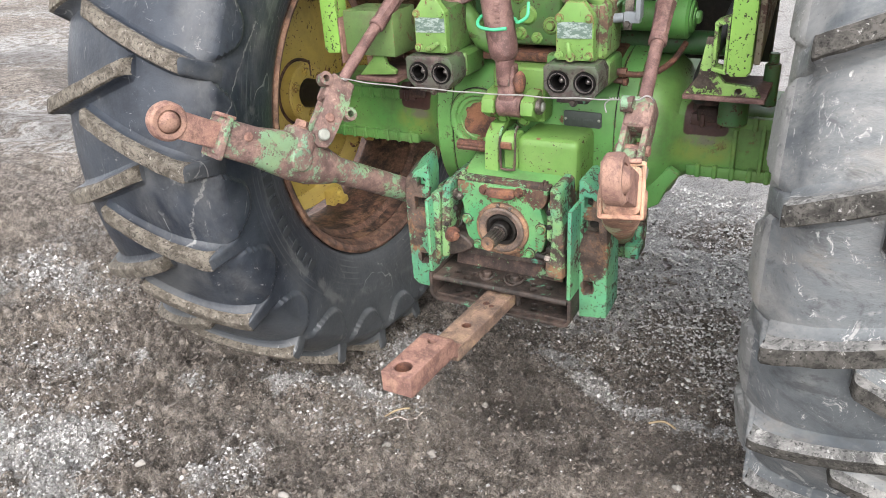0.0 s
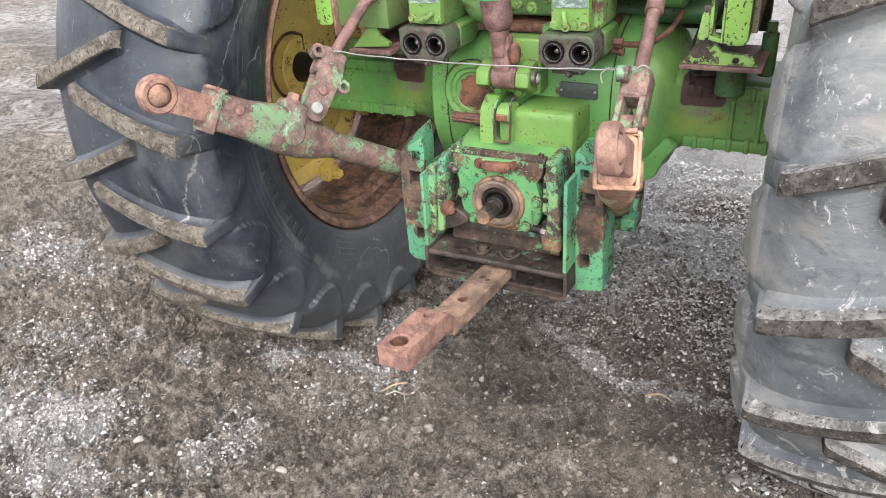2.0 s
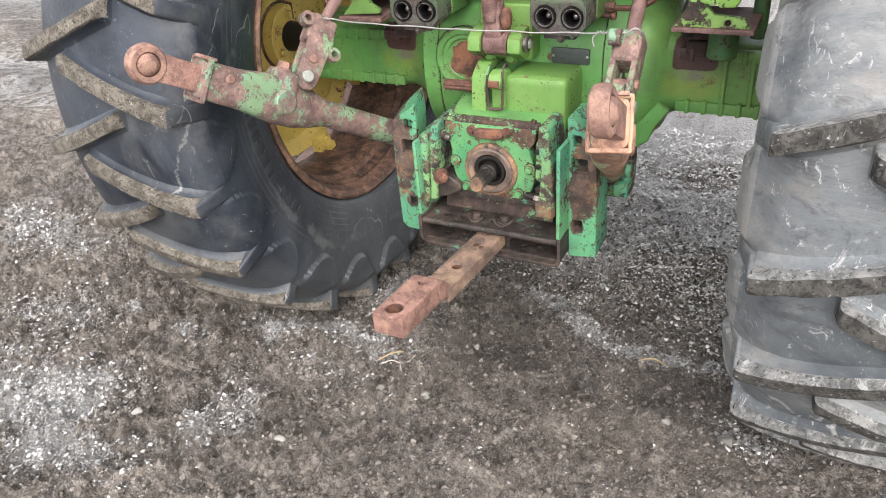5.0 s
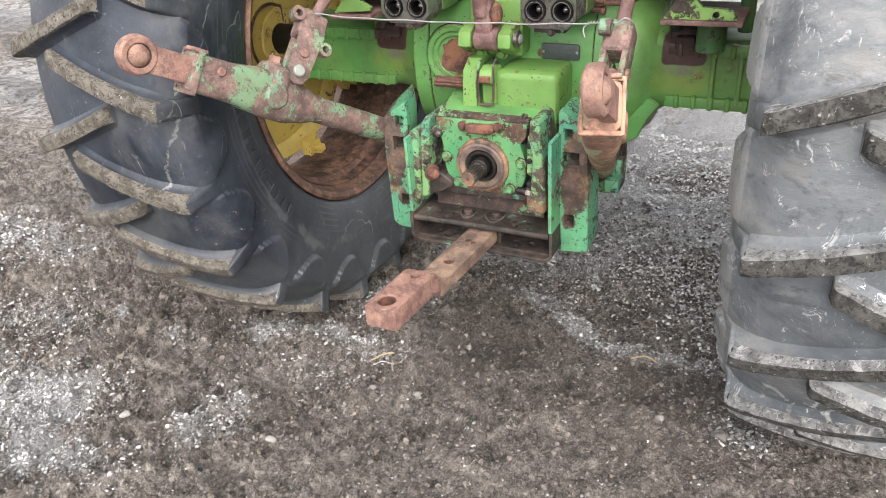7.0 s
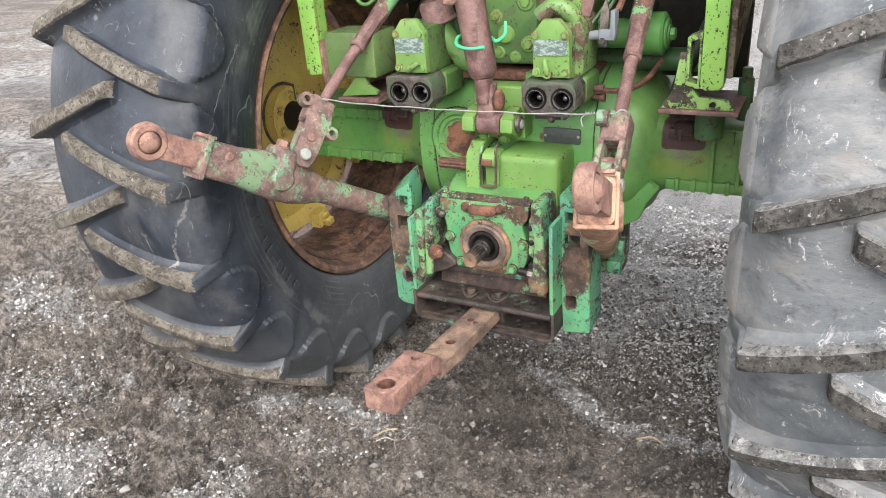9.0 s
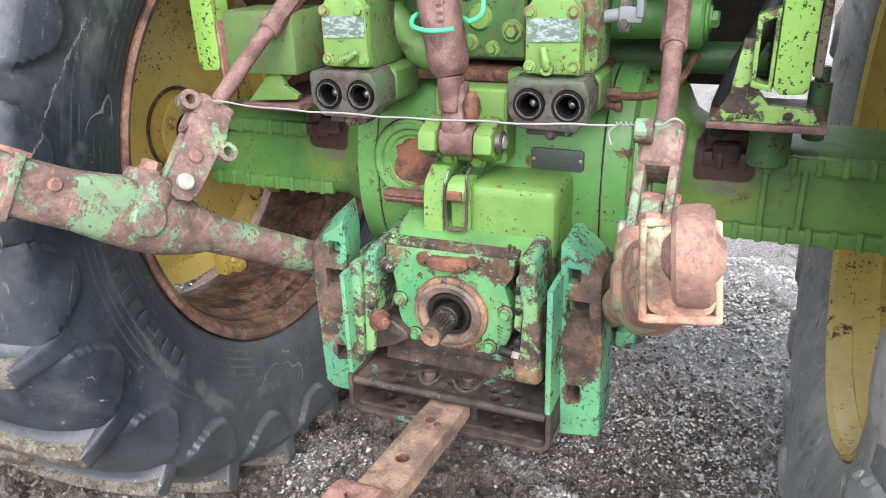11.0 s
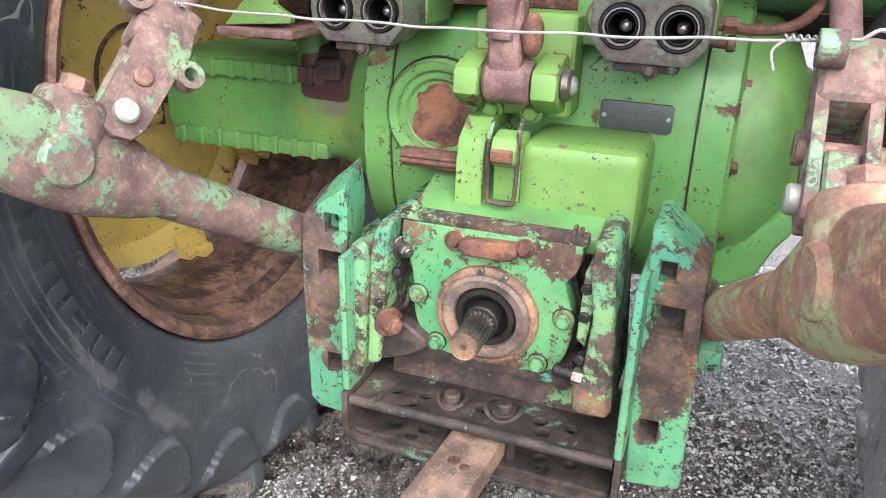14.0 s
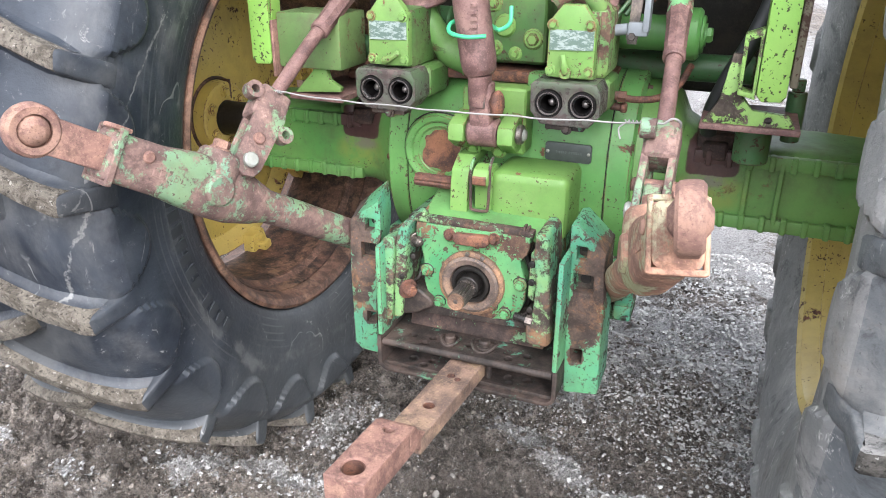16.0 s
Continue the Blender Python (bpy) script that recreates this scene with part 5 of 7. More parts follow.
# upper rusty plate and control rods by the second valve
part("valve_bracket", slab([(0.105, 1.262), (0.118, 1.350), (0.205, 1.352), (0.250, 1.310), (0.236, 1.258), (0.160, 1.250)], -0.215, -0.200, "y", bevel=0.003), mat_rust_purple, valve_r, "rust-purple bracket plate")
for xx, zz in ((0.128, 1.335), (0.190, 1.336), (0.204, 1.285)):
    part("bolt", hex_bolt((xx, -0.217, zz), (0, -1, 0), 0.009, 0.008), mat_lime, valve_r)
part("valve_elbow", tube([(0.130, -0.270, 1.268), (0.170, -0.268, 1.290), (0.210, -0.255, 1.262), (0.222, -0.240, 1.200)], [0.020, 0.022, 0.020, 0.018], 14), mat_valve, valve_r)
part("control_lever", join(slab([(0.262, 1.190), (0.280, 1.190), (0.285, 1.270), (0.276, 1.300), (0.264, 1.270)], -0.225, -0.218, "y", bevel=0.001), hex_bolt((0.271, -0.226, 1.205), (0, -1, 0), 0.008, 0.008)), mat_steel, valve_r, "thin steel control lever")
part("rod_joint", join(box(0.262, 0.300, -0.232, -0.208, 1.206, 1.232, 0.004), cyl((0.262, -0.22, 1.218), (0.235, -0.22, 1.214), 0.011, seg=14), box(0.290, 0.302, -0.236, -0.204, 1.215, 1.275, 0.003)), mat_grey, valve_r, "grey control rod end")
for k, (a, b, c) in enumerate((((0.232, -0.20, 1.235), (0.265, -0.17, 1.285), (0.300, -0.13, 1.36)), ((0.250, -0.19, 1.24), (0.285, -0.16, 1.30), (0.312, -0.11, 1.40)), ((0.298, -0.20, 1.27), (0.305, -0.18, 1.30), (0.320, -0.12, 1.42)))):
    part("control_rod", tube([a, b, c], 0.005 if k < 2 else 0.008, 8), mat_dark_green if k < 2 else mat_rust, valve_r)
part("oil_pipe", tube([(0.245, -0.20, 1.085), (0.285, -0.19, 1.078), (0.330, -0.17, 1.082), (0.360, -0.12, 1.10), (0.375, -0.06, 1.13)], 0.0075, 10), mat_rust, valve_r, "rusty oil pipe")
part("pipe_nut", join(lathe([(0, 0), (0, 0.012), (0.016, 0.012), (0.016, 0)], (0.252, -0.199, 1.084), (1, -0.15, 1.05), 6), cyl((0.235, -0.2, 1.087), (0.253, -0.199, 1.084), 0.009, seg=14)), mat_rust, valve_r)
part("pipe_plug", join(cyl((0.235, -0.19, 1.062), (0.262, -0.19, 1.060), 0.008, seg=12), cyl((0.258, -0.19, 1.060), (0.270, -0.19, 1.060), 0.011, seg=12)), mat_rust, valve_r)

# filler neck and cap
filler = part("filler_neck", rough_cast(tube([(-0.180, -0.185, 1.245), (-0.165, -0.182, 1.205), (-0.130, -0.165, 1.150), (-0.085, -0.150, 1.125)], [0.026, 0.028, 0.032, 0.036], 18), 0.001), mat_axle, tractor, "green oil filler neck")
part("filler_cap", lathe([(0, 0), (0, 0.045), (0.004, 0.049), (0.010, 0.048), (0.014, 0.044), (0.050, 0.043), (0.060, 0.038), (0.064, 0.028), (0.065, 0)], (-0.178, -0.184, 1.238), (-0.200, -0.194, 1.34), 40), mat_rust_purple, filler, "rusty round filler cap")

# --- top link bracket and the stowed top link ---
brk = part("top_link_bracket", rough_cast(join(box(-0.072, 0.072, -0.235, -0.170, 0.948, 1.090, 0.012, 3), slab([(-0.300, 0.985), (-0.262, 0.962), (-0.20, 0.955), (-0.19, 1.04), (-0.25, 1.036), (-0.295, 1.020)], -0.080, -0.044, "x", bevel=0.007), slab([(-0.300, 0.985), (-0.262, 0.962), (-0.20, 0.955), (-0.19, 1.04), (-0.25, 1.036), (-0.295, 1.020)], 0.028, 0.064, "x", bevel=0.007)), 0.0012), mat_lime, tractor, "lime green top link bracket")
part("bracket_pin", join(cyl((-0.082, -0.268, 1.003), (0.074, -0.268, 1.003), 0.017, seg=24), cyl((0.064, -0.268, 1.003), (0.078, -0.268, 1.003), 0.021, seg=24, bevel=0.003)), mat_steel, brk, "worn steel hitch pin")
part("pin_end", sphere((0.079, -0.268, 1.003), 0.013, (0.6, 1, 1), 2), mat_pin, brk)
for xx, zz in ((-0.040, 0.957), (0.018, 0.957)):
    part("bolt", hex_bolt((xx, -0.242, zz), (0, -1, -0.2), 0.012, 0.010), mat_lime, brk)
part("bolt", join(cyl((0.098, -0.185, 1.085), (0.098, -0.205, 1.085), 0.024, seg=24), hex_bolt((0.098, -0.206, 1.085), (0, -1, 0), 0.014, 0.010)), mat_housing, brk)
part("pad", rough_cast(box(0.060, 0.130, -0.196, -0.150, 1.045, 1.118, 0.010, 2), 0.001), mat_housing, brk)
link = part("top_link", rough_cast(join(lathe([(0.0, 0.0), (0.0, 0.026), (0.01, 0.034), (0.03, 0.0365), (0.36, 0.0365), (0.36, 0)], (-0.012, -0.288, 1.122), (-0.068, -0.270, 1.42), 32)), 0.0006), mat_rust_purple, tractor, "rusty brown top link tube standing upright")
part("link_eye", rough_cast(join(cyl((-0.040, -0.270, 1.003), (0.026, -0.270, 1.003), 0.031, seg=30, bevel=0.006), box(-0.034, 0.014, -0.296, -0.262, 1.010, 1.110, 0.010, 3), cyl((-0.015, -0.282, 1.06), (-0.013, -0.288, 1.125), 0.022, 0.024, seg=24)), 0.001), mat_rust_purple, link, "rusty link eye on the pin")
part("eye_knob", rough_cast(sphere((0.024, -0.285, 1.066), 0.022, (0.7, 1, 1.3), 3), 0.002), mat_rust, link)
part("bare_patch", box(-0.030, 0.002, -0.2995, -0.296, 1.058, 1.098, 0.001), mat_steel, link, "bare worn metal on the eye")
part("link_lug", join(slab([(-0.105, 1.302), (-0.078, 1.298), (-0.060, 1.315), (-0.060, 1.345), (-0.098, 1.338)], -0.306, -0.270, "y", [ring_points(-0.082, 1.318, 0.007, 12)], 0.003)), mat_rust_pink, link)
for n in range(5):
    part("lettering_bar", box(-0.022, -0.008, -0.3245, -0.3215, 1.205 + n * 0.013, 1.212 + n * 0.013, 0.0005), mat_rust_purple, link)
part("spring_clip", tube([(0.040, -0.262, 1.255), (0.042, -0.275, 1.225), (0.028, -0.298, 1.214), (0.0, -0.262, 1.216), (-0.050, -0.262, 1.226), (-0.074, -0.290, 1.222), (-0.066, -0.322, 1.208), (-0.030, -0.334, 1.202), (0.012, -0.330, 1.205)], 0.0042, 10), mat_hook, link, "green coated wire clip")

# --- lower box, strap and spare stub ---
part("valve_box", rough_cast(box(0.020, 0.186, -0.305, -0.150, 0.790, 0.930, 0.022, 4), 0.0008), mat_lime, housing, "smooth lime green valve box with a few chips")
part("strap", rough_cast(join(slab([(-0.318, 0.822), (-0.302, 0.816), (-0.290, 0.900), (-0.262, 0.928), (-0.18, 0.930), (-0.18, 0.952), (-0.270, 0.950), (-0.305, 0.925), (-0.312, 0.90)], -0.066, -0.026, "x", bevel=0.004)), 0.001), mat_lime, housing, "lime green bent strap")
part("latch", rough_cast(join(slab([(-0.014, 0.842), (0.024, 0.842), (0.026, 0.936), (-0.016, 0.934)], -0.302, -0.265, "y", bevel=0.004), slab([(-0.300, 0.902), (-0.318, 0.896), (-0.332, 0.905), (-0.334, 0.922), (-0.322, 0.936), (-0.296, 0.944)], -0.012, 0.024, "x", bevel=0.005, seg=3)), 0.0014), mat_lime, housing, "green latch with worn catch")
part("catch", rough_cast(slab([(-0.3325, 0.904), (-0.3365, 0.908), (-0.338, 0.921), (-0.3345, 0.925)], -0.009, 0.021, "x", bevel=0.001), 0.0008), mat_rust, housing, "worn rusty face of the catch")
part("strap_loop", tube([(-0.017, -0.300, 0.952), (-0.017, -0.318, 0.938), (-0.017, -0.321, 0.900), (-0.016, -0.322, 0.854), (-0.010, -0.323, 0.846), (0.016, -0.323, 0.846), (0.022, -0.322, 0.854), (0.024, -0.321, 0.900), (0.024, -0.318, 0.942), (0.024, -0.300, 0.958)], 0.0034, 8), mat_edge, housing, "bent rod loop round the latch")
spline = ring_points(-0.262, 0.878, 0.0150, 24)
spline = [(-0.262 + (p[0] + 0.262) * (1.0 if k % 3 else 0.74), 0.878 + (p[1] - 0.878) * (1.0 if k % 3 else 0.74)) for k, p in enumerate(spline)]
part("spare_stub_shaft", rough_cast(slab(spline, -0.168, -0.066, "x", bevel=0.001, seg=1), 0.0006), mat_rust, housing, "rusty splined stub shaft in its holder")

# --- power take-off ---
pto = part("pto_case", rough_cast(box(-0.172, 0.172, -0.312, -0.12, 0.640, 0.812, 0.020, 3), 0.0015, 30), mat_case, tractor, "chipped green power take-off case")
part("case_shoulder", rough_cast(slab([(-0.350, 0.800), (-0.350, 0.828), (-0.325, 0.834), (-0.20, 0.872), (-0.14, 0.874), (-0.14, 0.80)], -0.122, 0.150, "x", bevel=0.010, seg=3), 0.0015, 30), mat_shoulder, pto, "smooth green shoulder of the case")
part("top_edge", rough_cast(join(box(-0.124, 0.136, -0.371, -0.345, 0.8215, 0.8335, 0.004), box(-0.112, -0.101, -0.368, -0.350, 0.831, 0.842, 0.003), box(0.114, 0.119, -0.371, -0.352, 0.829, 0.843, 0.002), box(0.122, 0.127, -0.371, -0.352, 0.829, 0.841, 0.002)), 0.0030, 45), mat_edge, pto, "rusty upper edge")
FX, FZ = 0.008, 0.700
outl = [(-0.120, 0.820), (0.132, 0.822), (0.131, 0.800), (0.126, 0.782), (0.112, 0.766)]
outl += [(FX + 0.119 * math.cos(a), FZ + 0.119 * math.sin(a)) for a in [radians(22 - 8 * k) for k in range(8)]]
outl += [(0.098, 0.629), (0.060, 0.622), (-0.040, 0.622), (-0.074, 0.628)]
outl += [(FX + 0.111 * math.cos(a), FZ + 0.111 * math.sin(a)) for a in [radians(216 - 9 * k) for k in range(6)]]
outl += [(-0.106, 0.745), (-0.112, 0.768), (-0.122, 0.795)]
fl = part("pto_flange", rough_cast(slab(outl, -0.372, -0.338, "y", [ring_points(FX, FZ, 0.045, 40)], 0.006, 3), 0.0014, 40), mat_flange, pto, "green bearing flange with chipped paint")
# Oily joint, its dark border also drawn as the flange's shadow gap.
part("gasket", rough_cast(slab([(x * 1.06, 0.715 + (z - 0.715) * 1.05) for x, z in outl], -0.3375, -0.300, "y", bevel=0.003), 0.0015), mat_dark, pto, "dark oily joint behind the flange, enlarged as its shadow gap")
part("lower_ledge", rough_cast(slab([(-0.105, 0.602), (0.140, 0.610), (0.132, 0.652), (0.098, 0.632), (0.050, 0.6235), (-0.045, 0.6235), (-0.090, 0.640)], -0.3700, -0.300, "y", bevel=0.004), 0.002, 35), mat_tray, pto, "oily brown ledge under the flange")
part("upper_web", rough_cast(slab([(-0.030, 0.812), (0.046, 0.816), (0.050, 0.800), (0.038, 0.791), (-0.022, 0.789), (-0.032, 0.799)], -0.390, -0.368, "y", bevel=0.007, seg=3), 0.0022, 40), mat_rust, fl, "rusty web between two bolts")
for k in range(6):
    q = V((-0.098 + 0.0085 * k, 0, 0.768 - 0.0062 * k))
    part("cast_mark", box(-0.0012, 0.0012, -0.0008, 0.0016, -0.0045, 0.0045, 0.0004, 1, Matrix.Translation((q.x, -0.3722, q.z)) @ Matrix.Rotation(radians(36), 4, "Y")), mat_flange, fl)
for x, z, r in ((-0.095, 0.712, 0.0105), (0.115, 0.715, 0.0110), (-0.066, 0.641, 0.0100), (0.084, 0.640, 0.0100), (0.058, 0.651, 0.0070)):
    # Near-black ring under each bolt draws its crevice shade.
    part("crevice_ring", cyl((x, -0.366, z), (x, -0.3745, z), 1.48 * r, seg=22, bevel=0.002), mat_dark, fl, "dark washer ring standing for the shaded crevice round the bolt")
    part("bolt", join(cyl((x, -0.373, z), (x, -0.3775, z), 1.35 * r, seg=22, bevel=0.0015), hex_bolt((x, -0.378, z), (0, -1, 0), r, 0.010, False)), mat_flange, fl)
for xx, zz in ((-0.041, 0.805), (0.057, 0.810)):
    part("bolt_pad", rough_cast(cyl((xx, -0.366, zz - 0.002), (xx, -0.3785, zz - 0.002), 0.0165, seg=20, bevel=0.004), 0.0008), mat_flange, fl)
    part("bolt", hex_bolt((xx, -0.380, zz), (0, -1, 0), 0.0090, 0.010), mat_rust, fl, "rusty bolt")
seal = part("seal_ring", rough_cast(lathe([(0.01, 0.040), (-0.006, 0.052), (-0.010, 0.054), (-0.012, 0.067), (-0.008, 0.073), (0.014, 0.075), (0.014, 0.040), (0.01, 0.040)], (FX, -0.372, FZ), (FX, 1, FZ), 56), 0.0008), mat_rust_orange, fl, "orange rusty seal retainer")
for a in (96, 68):
    part("rivet", cyl((FX + 0.0695 * math.cos(radians(a)), -0.380, FZ + 0.0695 * math.sin(radians(a))), (FX + 0.0695 * math.cos(radians(a)), -0.388, FZ + 0.0695 * math.sin(radians(a))), 0.0048, seg=14, bevel=0.001), mat_steel, seal)
part("bearing_cap", rough_cast(lathe([(0.01, 0.040), (-0.010, 0.044), (-0.014, 0.046), (-0.018, 0.058), (-0.015, 0.0635), (0.0, 0.0655), (0.01, 0.040)], (FX, -0.372, FZ), (FX, 1, FZ), 56), 0.0006), mat_cap, fl, "grey-brown bearing cap")
part("bearing_ring", lathe([(0.02, 0.020), (0.006, 0.022), (0.000, 0.030), (-0.006, 0.032), (-0.008, 0.035), (-0.008, 0.041), (-0.002, 0.044), (0.012, 0.044), (0.02, 0.020)], (FX, -0.378, FZ), (FX, 1, FZ), 48), mat_dark, fl, "dark greasy bearing ring")
shaft = bmesh.new()
prof = []
for k in range(34):
    a = 2 * math.pi * k / 34
    prof.append((0.0200 if k % 2 else 0.0160, a))
rings = []
for yy, sc in ((-0.365, 1.0), (-0.405, 1.0), (-0.407, 0.86), (-0.413, 0.86), (-0.415, 1.0), (-0.464, 1.0), (-0.470, 0.90)):
    rings.append([shaft.verts.new((FX + sc * r * math.cos(a), yy, FZ + sc * r * math.sin(a))) for r, a in prof])
for u, v in zip(rings, rings[1:]):
    for k in range(34):
        shaft.faces.new((u[k], u[(k + 1) % 34], v[(k + 1) % 34], v[k]))
shaft.faces.new(rings[-1])
bmesh.ops.recalc_face_normals(shaft, faces=shaft.faces)
pshaft = part("pto_shaft", shaft, mat_steel, pto, "splined power take-off shaft", angle=50)
part("shaft_collar", cyl((FX, -0.360, FZ), (FX, -0.402, FZ), 0.0245, seg=32), mat_dark, pshaft)
part("shaft_end", lathe([(0.004, 0.0), (0.004, 0.004), (0.0, 0.005), (0.0, 0.0165), (-0.002, 0.0176), (0.004, 0.0182), (0.004, 0.0)], (FX, -0.4705, FZ), (FX, 1, FZ), 28), mat_rust_orange, pshaft, "rust-orange shaft end with centre hole")

# side blocks of the take-off case, with their nuts
lb = part("side_block", rough_cast(slab([(-0.188, 0.590), (-0.168, 0.590), (-0.158, 0.785), (-0.164, 0.791), (-0.184, 0.786)], -0.408, -0.25, "y", bevel=0.006, seg=3), 0.0018, 35), mat_teal_worn, pto, "worn green side block of the case")
part("inner_column", rough_cast(slab([(-0.166, 0.594), (-0.146, 0.600), (-0.140, 0.660), (-0.131, 0.792), (-0.122, 0.824), (-0.138, 0.828), (-0.152, 0.806), (-0.157, 0.780)], -0.400, -0.30, "y", bevel=0.006, seg=3), 0.0018, 35), mat_teal_worn, lb, "inner column, green worn to brown")
part("foot_web", rough_cast(slab([(-0.150, 0.598), (-0.108, 0.612), (-0.074, 0.634), (-0.080, 0.650), (-0.105, 0.668), (-0.146, 0.672)], -0.392, -0.33, "y", bevel=0.010, seg=3), 0.0020, 30), mat_tray, lb, "greasy brown foot of the block")


def cross_nut(x, z, y, r, mt, parent):
    """A nut on a stud that points across, towards the shaft."""
    d = V((0.80, -0.58, -0.06)).normalized()
    p = V((x, y, z))
    part("nut", join(cyl(p - 0.004 * d, p + 0.002 * d, 1.5 * r, seg=20, bevel=0.001), lathe([(0, 0), (0, r), (0.015, r), (0.018, 0.8 * r), (0.018, 0)], p + 0.001 * d, p + d, 6), cyl(p + 0.016 * d, p + 0.023 * d, 0.62 * r, seg=14)), mt, parent, "rusty nut on its stud")


cross_nut(-0.132, 0.668, -0.394, 0.0150, mat_rust, lb)
cross_nut(-0.124, 0.776, -0.366, 0.0115, mat_steel, lb)
for x, y, z in ((-0.148, -0.392, 0.699), (-0.130, -0.372, 0.742)):
    part("stud", cyl((x, y, z), (x + 0.006, y - 0.013, z), 0.0065, seg=12), mat_dark, lb)
part("oil_line", tube([(-0.112, -0.366, 0.716), (-0.108, -0.385, 0.700), (-0.122, -0.380, 0.684), (-0.128, -0.360, 0.672)], 0.0032, 8), mat_tray, lb, "thin bent oil line")
rb = part("side_block", rough_cast(join(slab([(0.146, 0.606), (0.193, 0.606), (0.188, 0.700), (0.180, 0.800), (0.178, 0.838), (0.168, 0.848), (0.152, 0.846), (0.149, 0.800), (0.156, 0.740)], -0.408, -0.26, "y", bevel=0.007, seg=3), box(0.140, 0.190, -0.413, -0.30, 0.600, 0.662, 0.010, 3)), 0.0022, 35), mat_teal_worn, pto, "worn green and brown side block of the case")
part("inner_column", rough_cast(slab([(0.136, 0.700), (0.150, 0.690), (0.156, 0.760), (0.150, 0.800), (0.140, 0.800)], -0.394, -0.32, "y", bevel=0.004), 0.0018, 35), mat_teal_worn, rb)
part("adjusting_bolt", join(cyl((0.112, -0.402, 0.655), (0.142, -0.404, 0.652), 0.0085, seg=14), *[cyl((0.114 + 0.005 * k, -0.402, 0.6548 - 0.0005 * k), (0.1165 + 0.005 * k, -0.402, 0.6545 - 0.0005 * k), 0.0102, seg=14, bevel=0.0005) for k in range(5)]), mat_dark, rb, "threaded adjusting bolt")
part("bolt_head", lathe([(0, 0), (0, 0.0115), (0.014, 0.0115), (0.016, 0.009), (0.016, 0)], (0.139, -0.404, 0.652), (0.3, -0.41, 0.638), 6), mat_steel, rb, "worn steel bolt head")
for zz in (0.735, 0.672, 0.775):
    part("stud", cyl((0.146, -0.38, zz), (0.144, -0.399, zz), 0.0075, seg=12), mat_dark, rb)

# --- hitch side plates with square holes ---


def square(cx, cz, w, h):
    return [(cx - w, cz - h), (cx + w, cz - h), (cx + w, cz + h), (cx - w, cz + h)]


def side_plate(outline, depth, rear, holes, mt):
    """A deep cast plate, pierced by square pockets; rear(x, z) gives the drift of its back edges."""
    bm = slab(outline, -0.372, -0.372 + depth, "y", [square(*h) for h in holes], 0.0)
    for v in bm.verts:
        if v.co.y > -0.372 + 0.5 * depth:
            dx, dz = rear(v.co.x, v.co.z)
            v.co.x, v.co.z = v.co.x + dx, v.co.z + dz
    finish(bm, 0.0042, 3, 28)
    p = part("hitch_plate", rough_cast(bm, 0.0014, 32), mt, tractor, "heavy green cast hitch plate with square holes, paint worn to rust")
    for cx, cz, w, h in holes[:2]:
        part("pocket_back", rough_cast(box(cx - w - 0.006, cx + w + 0.006, -0.345, -0.335, cz - h - 0.006, cz + h + 0.006, 0.002), 0.001), mat_case, p, "green back of the pocket")
        part("pocket_bore", cyl((cx, -0.3475, cz + 0.002), (cx, -0.3445, cz + 0.002), 0.55 * h, seg=18, bevel=0.0008), mat_dark, p)
    return p


side_plate([(-0.222, 0.472), (-0.224, 0.588), (-0.215, 0.735), (-0.206, 0.775), (-0.205, 0.815), (-0.210, 0.853), (-0.266, 0.814), (-0.281, 0.801), (-0.286, 0.704), (-0.284, 0.632), (-0.283, 0.488), (-0.266, 0.473)], 0.085,
           lambda x, z: (-0.016, 0.022 if z > 0.84 else 0.012 if z > 0.79 and x < -0.25 else 0.0), [(-0.2325, 0.7955, 0.0115, 0.0155), (-0.238, 0.731, 0.019, 0.021), (-0.237, 0.5645, 0.012, 0.0145)], mat_teal)
side_plate([(0.221, 0.477), (0.215, 0.614), (0.213, 0.785), (0.212, 0.862), (0.227, 0.866), (0.285, 0.812), (0.284, 0.775), (0.289, 0.695), (0.290, 0.632), (0.294, 0.496), (0.292, 0.486)], 0.102,
           lambda x, z: (0.0, 0.002), [(0.2375, 0.8045, 0.0095, 0.0140), (0.245, 0.7385, 0.0195, 0.0205), (0.241, 0.570, 0.0125, 0.0165)], mat_teal)

# --- drawbar support and drawbar ---
upper_holes = [(-0.122, -0.389), (-0.076, -0.386), (-0.086, -0.410), (0.011, -0.385), (0.097, -0.382), (0.106, -0.406), (0.141, -0.382)]
tray = [(-0.178, -0.425), (0.2055, -0.425), (0.2055, -0.250), (-0.178, -0.250)]
sup = part("drawbar_support", slab(tray, 0.540, 0.552, "z", [ring_points(x, y, 0.010, 14) for x, y in upper_holes], 0.002), mat_tray, tractor, "drawbar support with oily brown perforated plates")
part("side_bar", rough_cast(box(0.2065, 0.2185, -0.438, -0.24, 0.560, 0.806, 0.004), 0.0008), mat_teal, sup, "flat green side bar")
part("side_bar", rough_cast(box(-0.191, -0.179, -0.432, -0.24, 0.560, 0.775, 0.004), 0.0008), mat_teal, sup, "flat green side bar")
part("front_rail", tube([(-0.179, -0.428, 0.545), (0.0, -0.4285, 0.547), (0.207, -0.428, 0.546)], 0.0085, 14), mat_tray, sup, "rounded worn front lip")
lower_holes = [(-0.122, -0.392), (-0.076, -0.390), (-0.088, -0.411), (0.102, -0.388), (0.110, -0.410), (0.144, -0.386)]
part("lower_tray", slab(tray, 0.4840, 0.4935, "z", [ring_points(x, y, 0.010, 14) for x, y in lower_holes], 0.002), mat_tray, sup, "oily brown perforated lower plate")
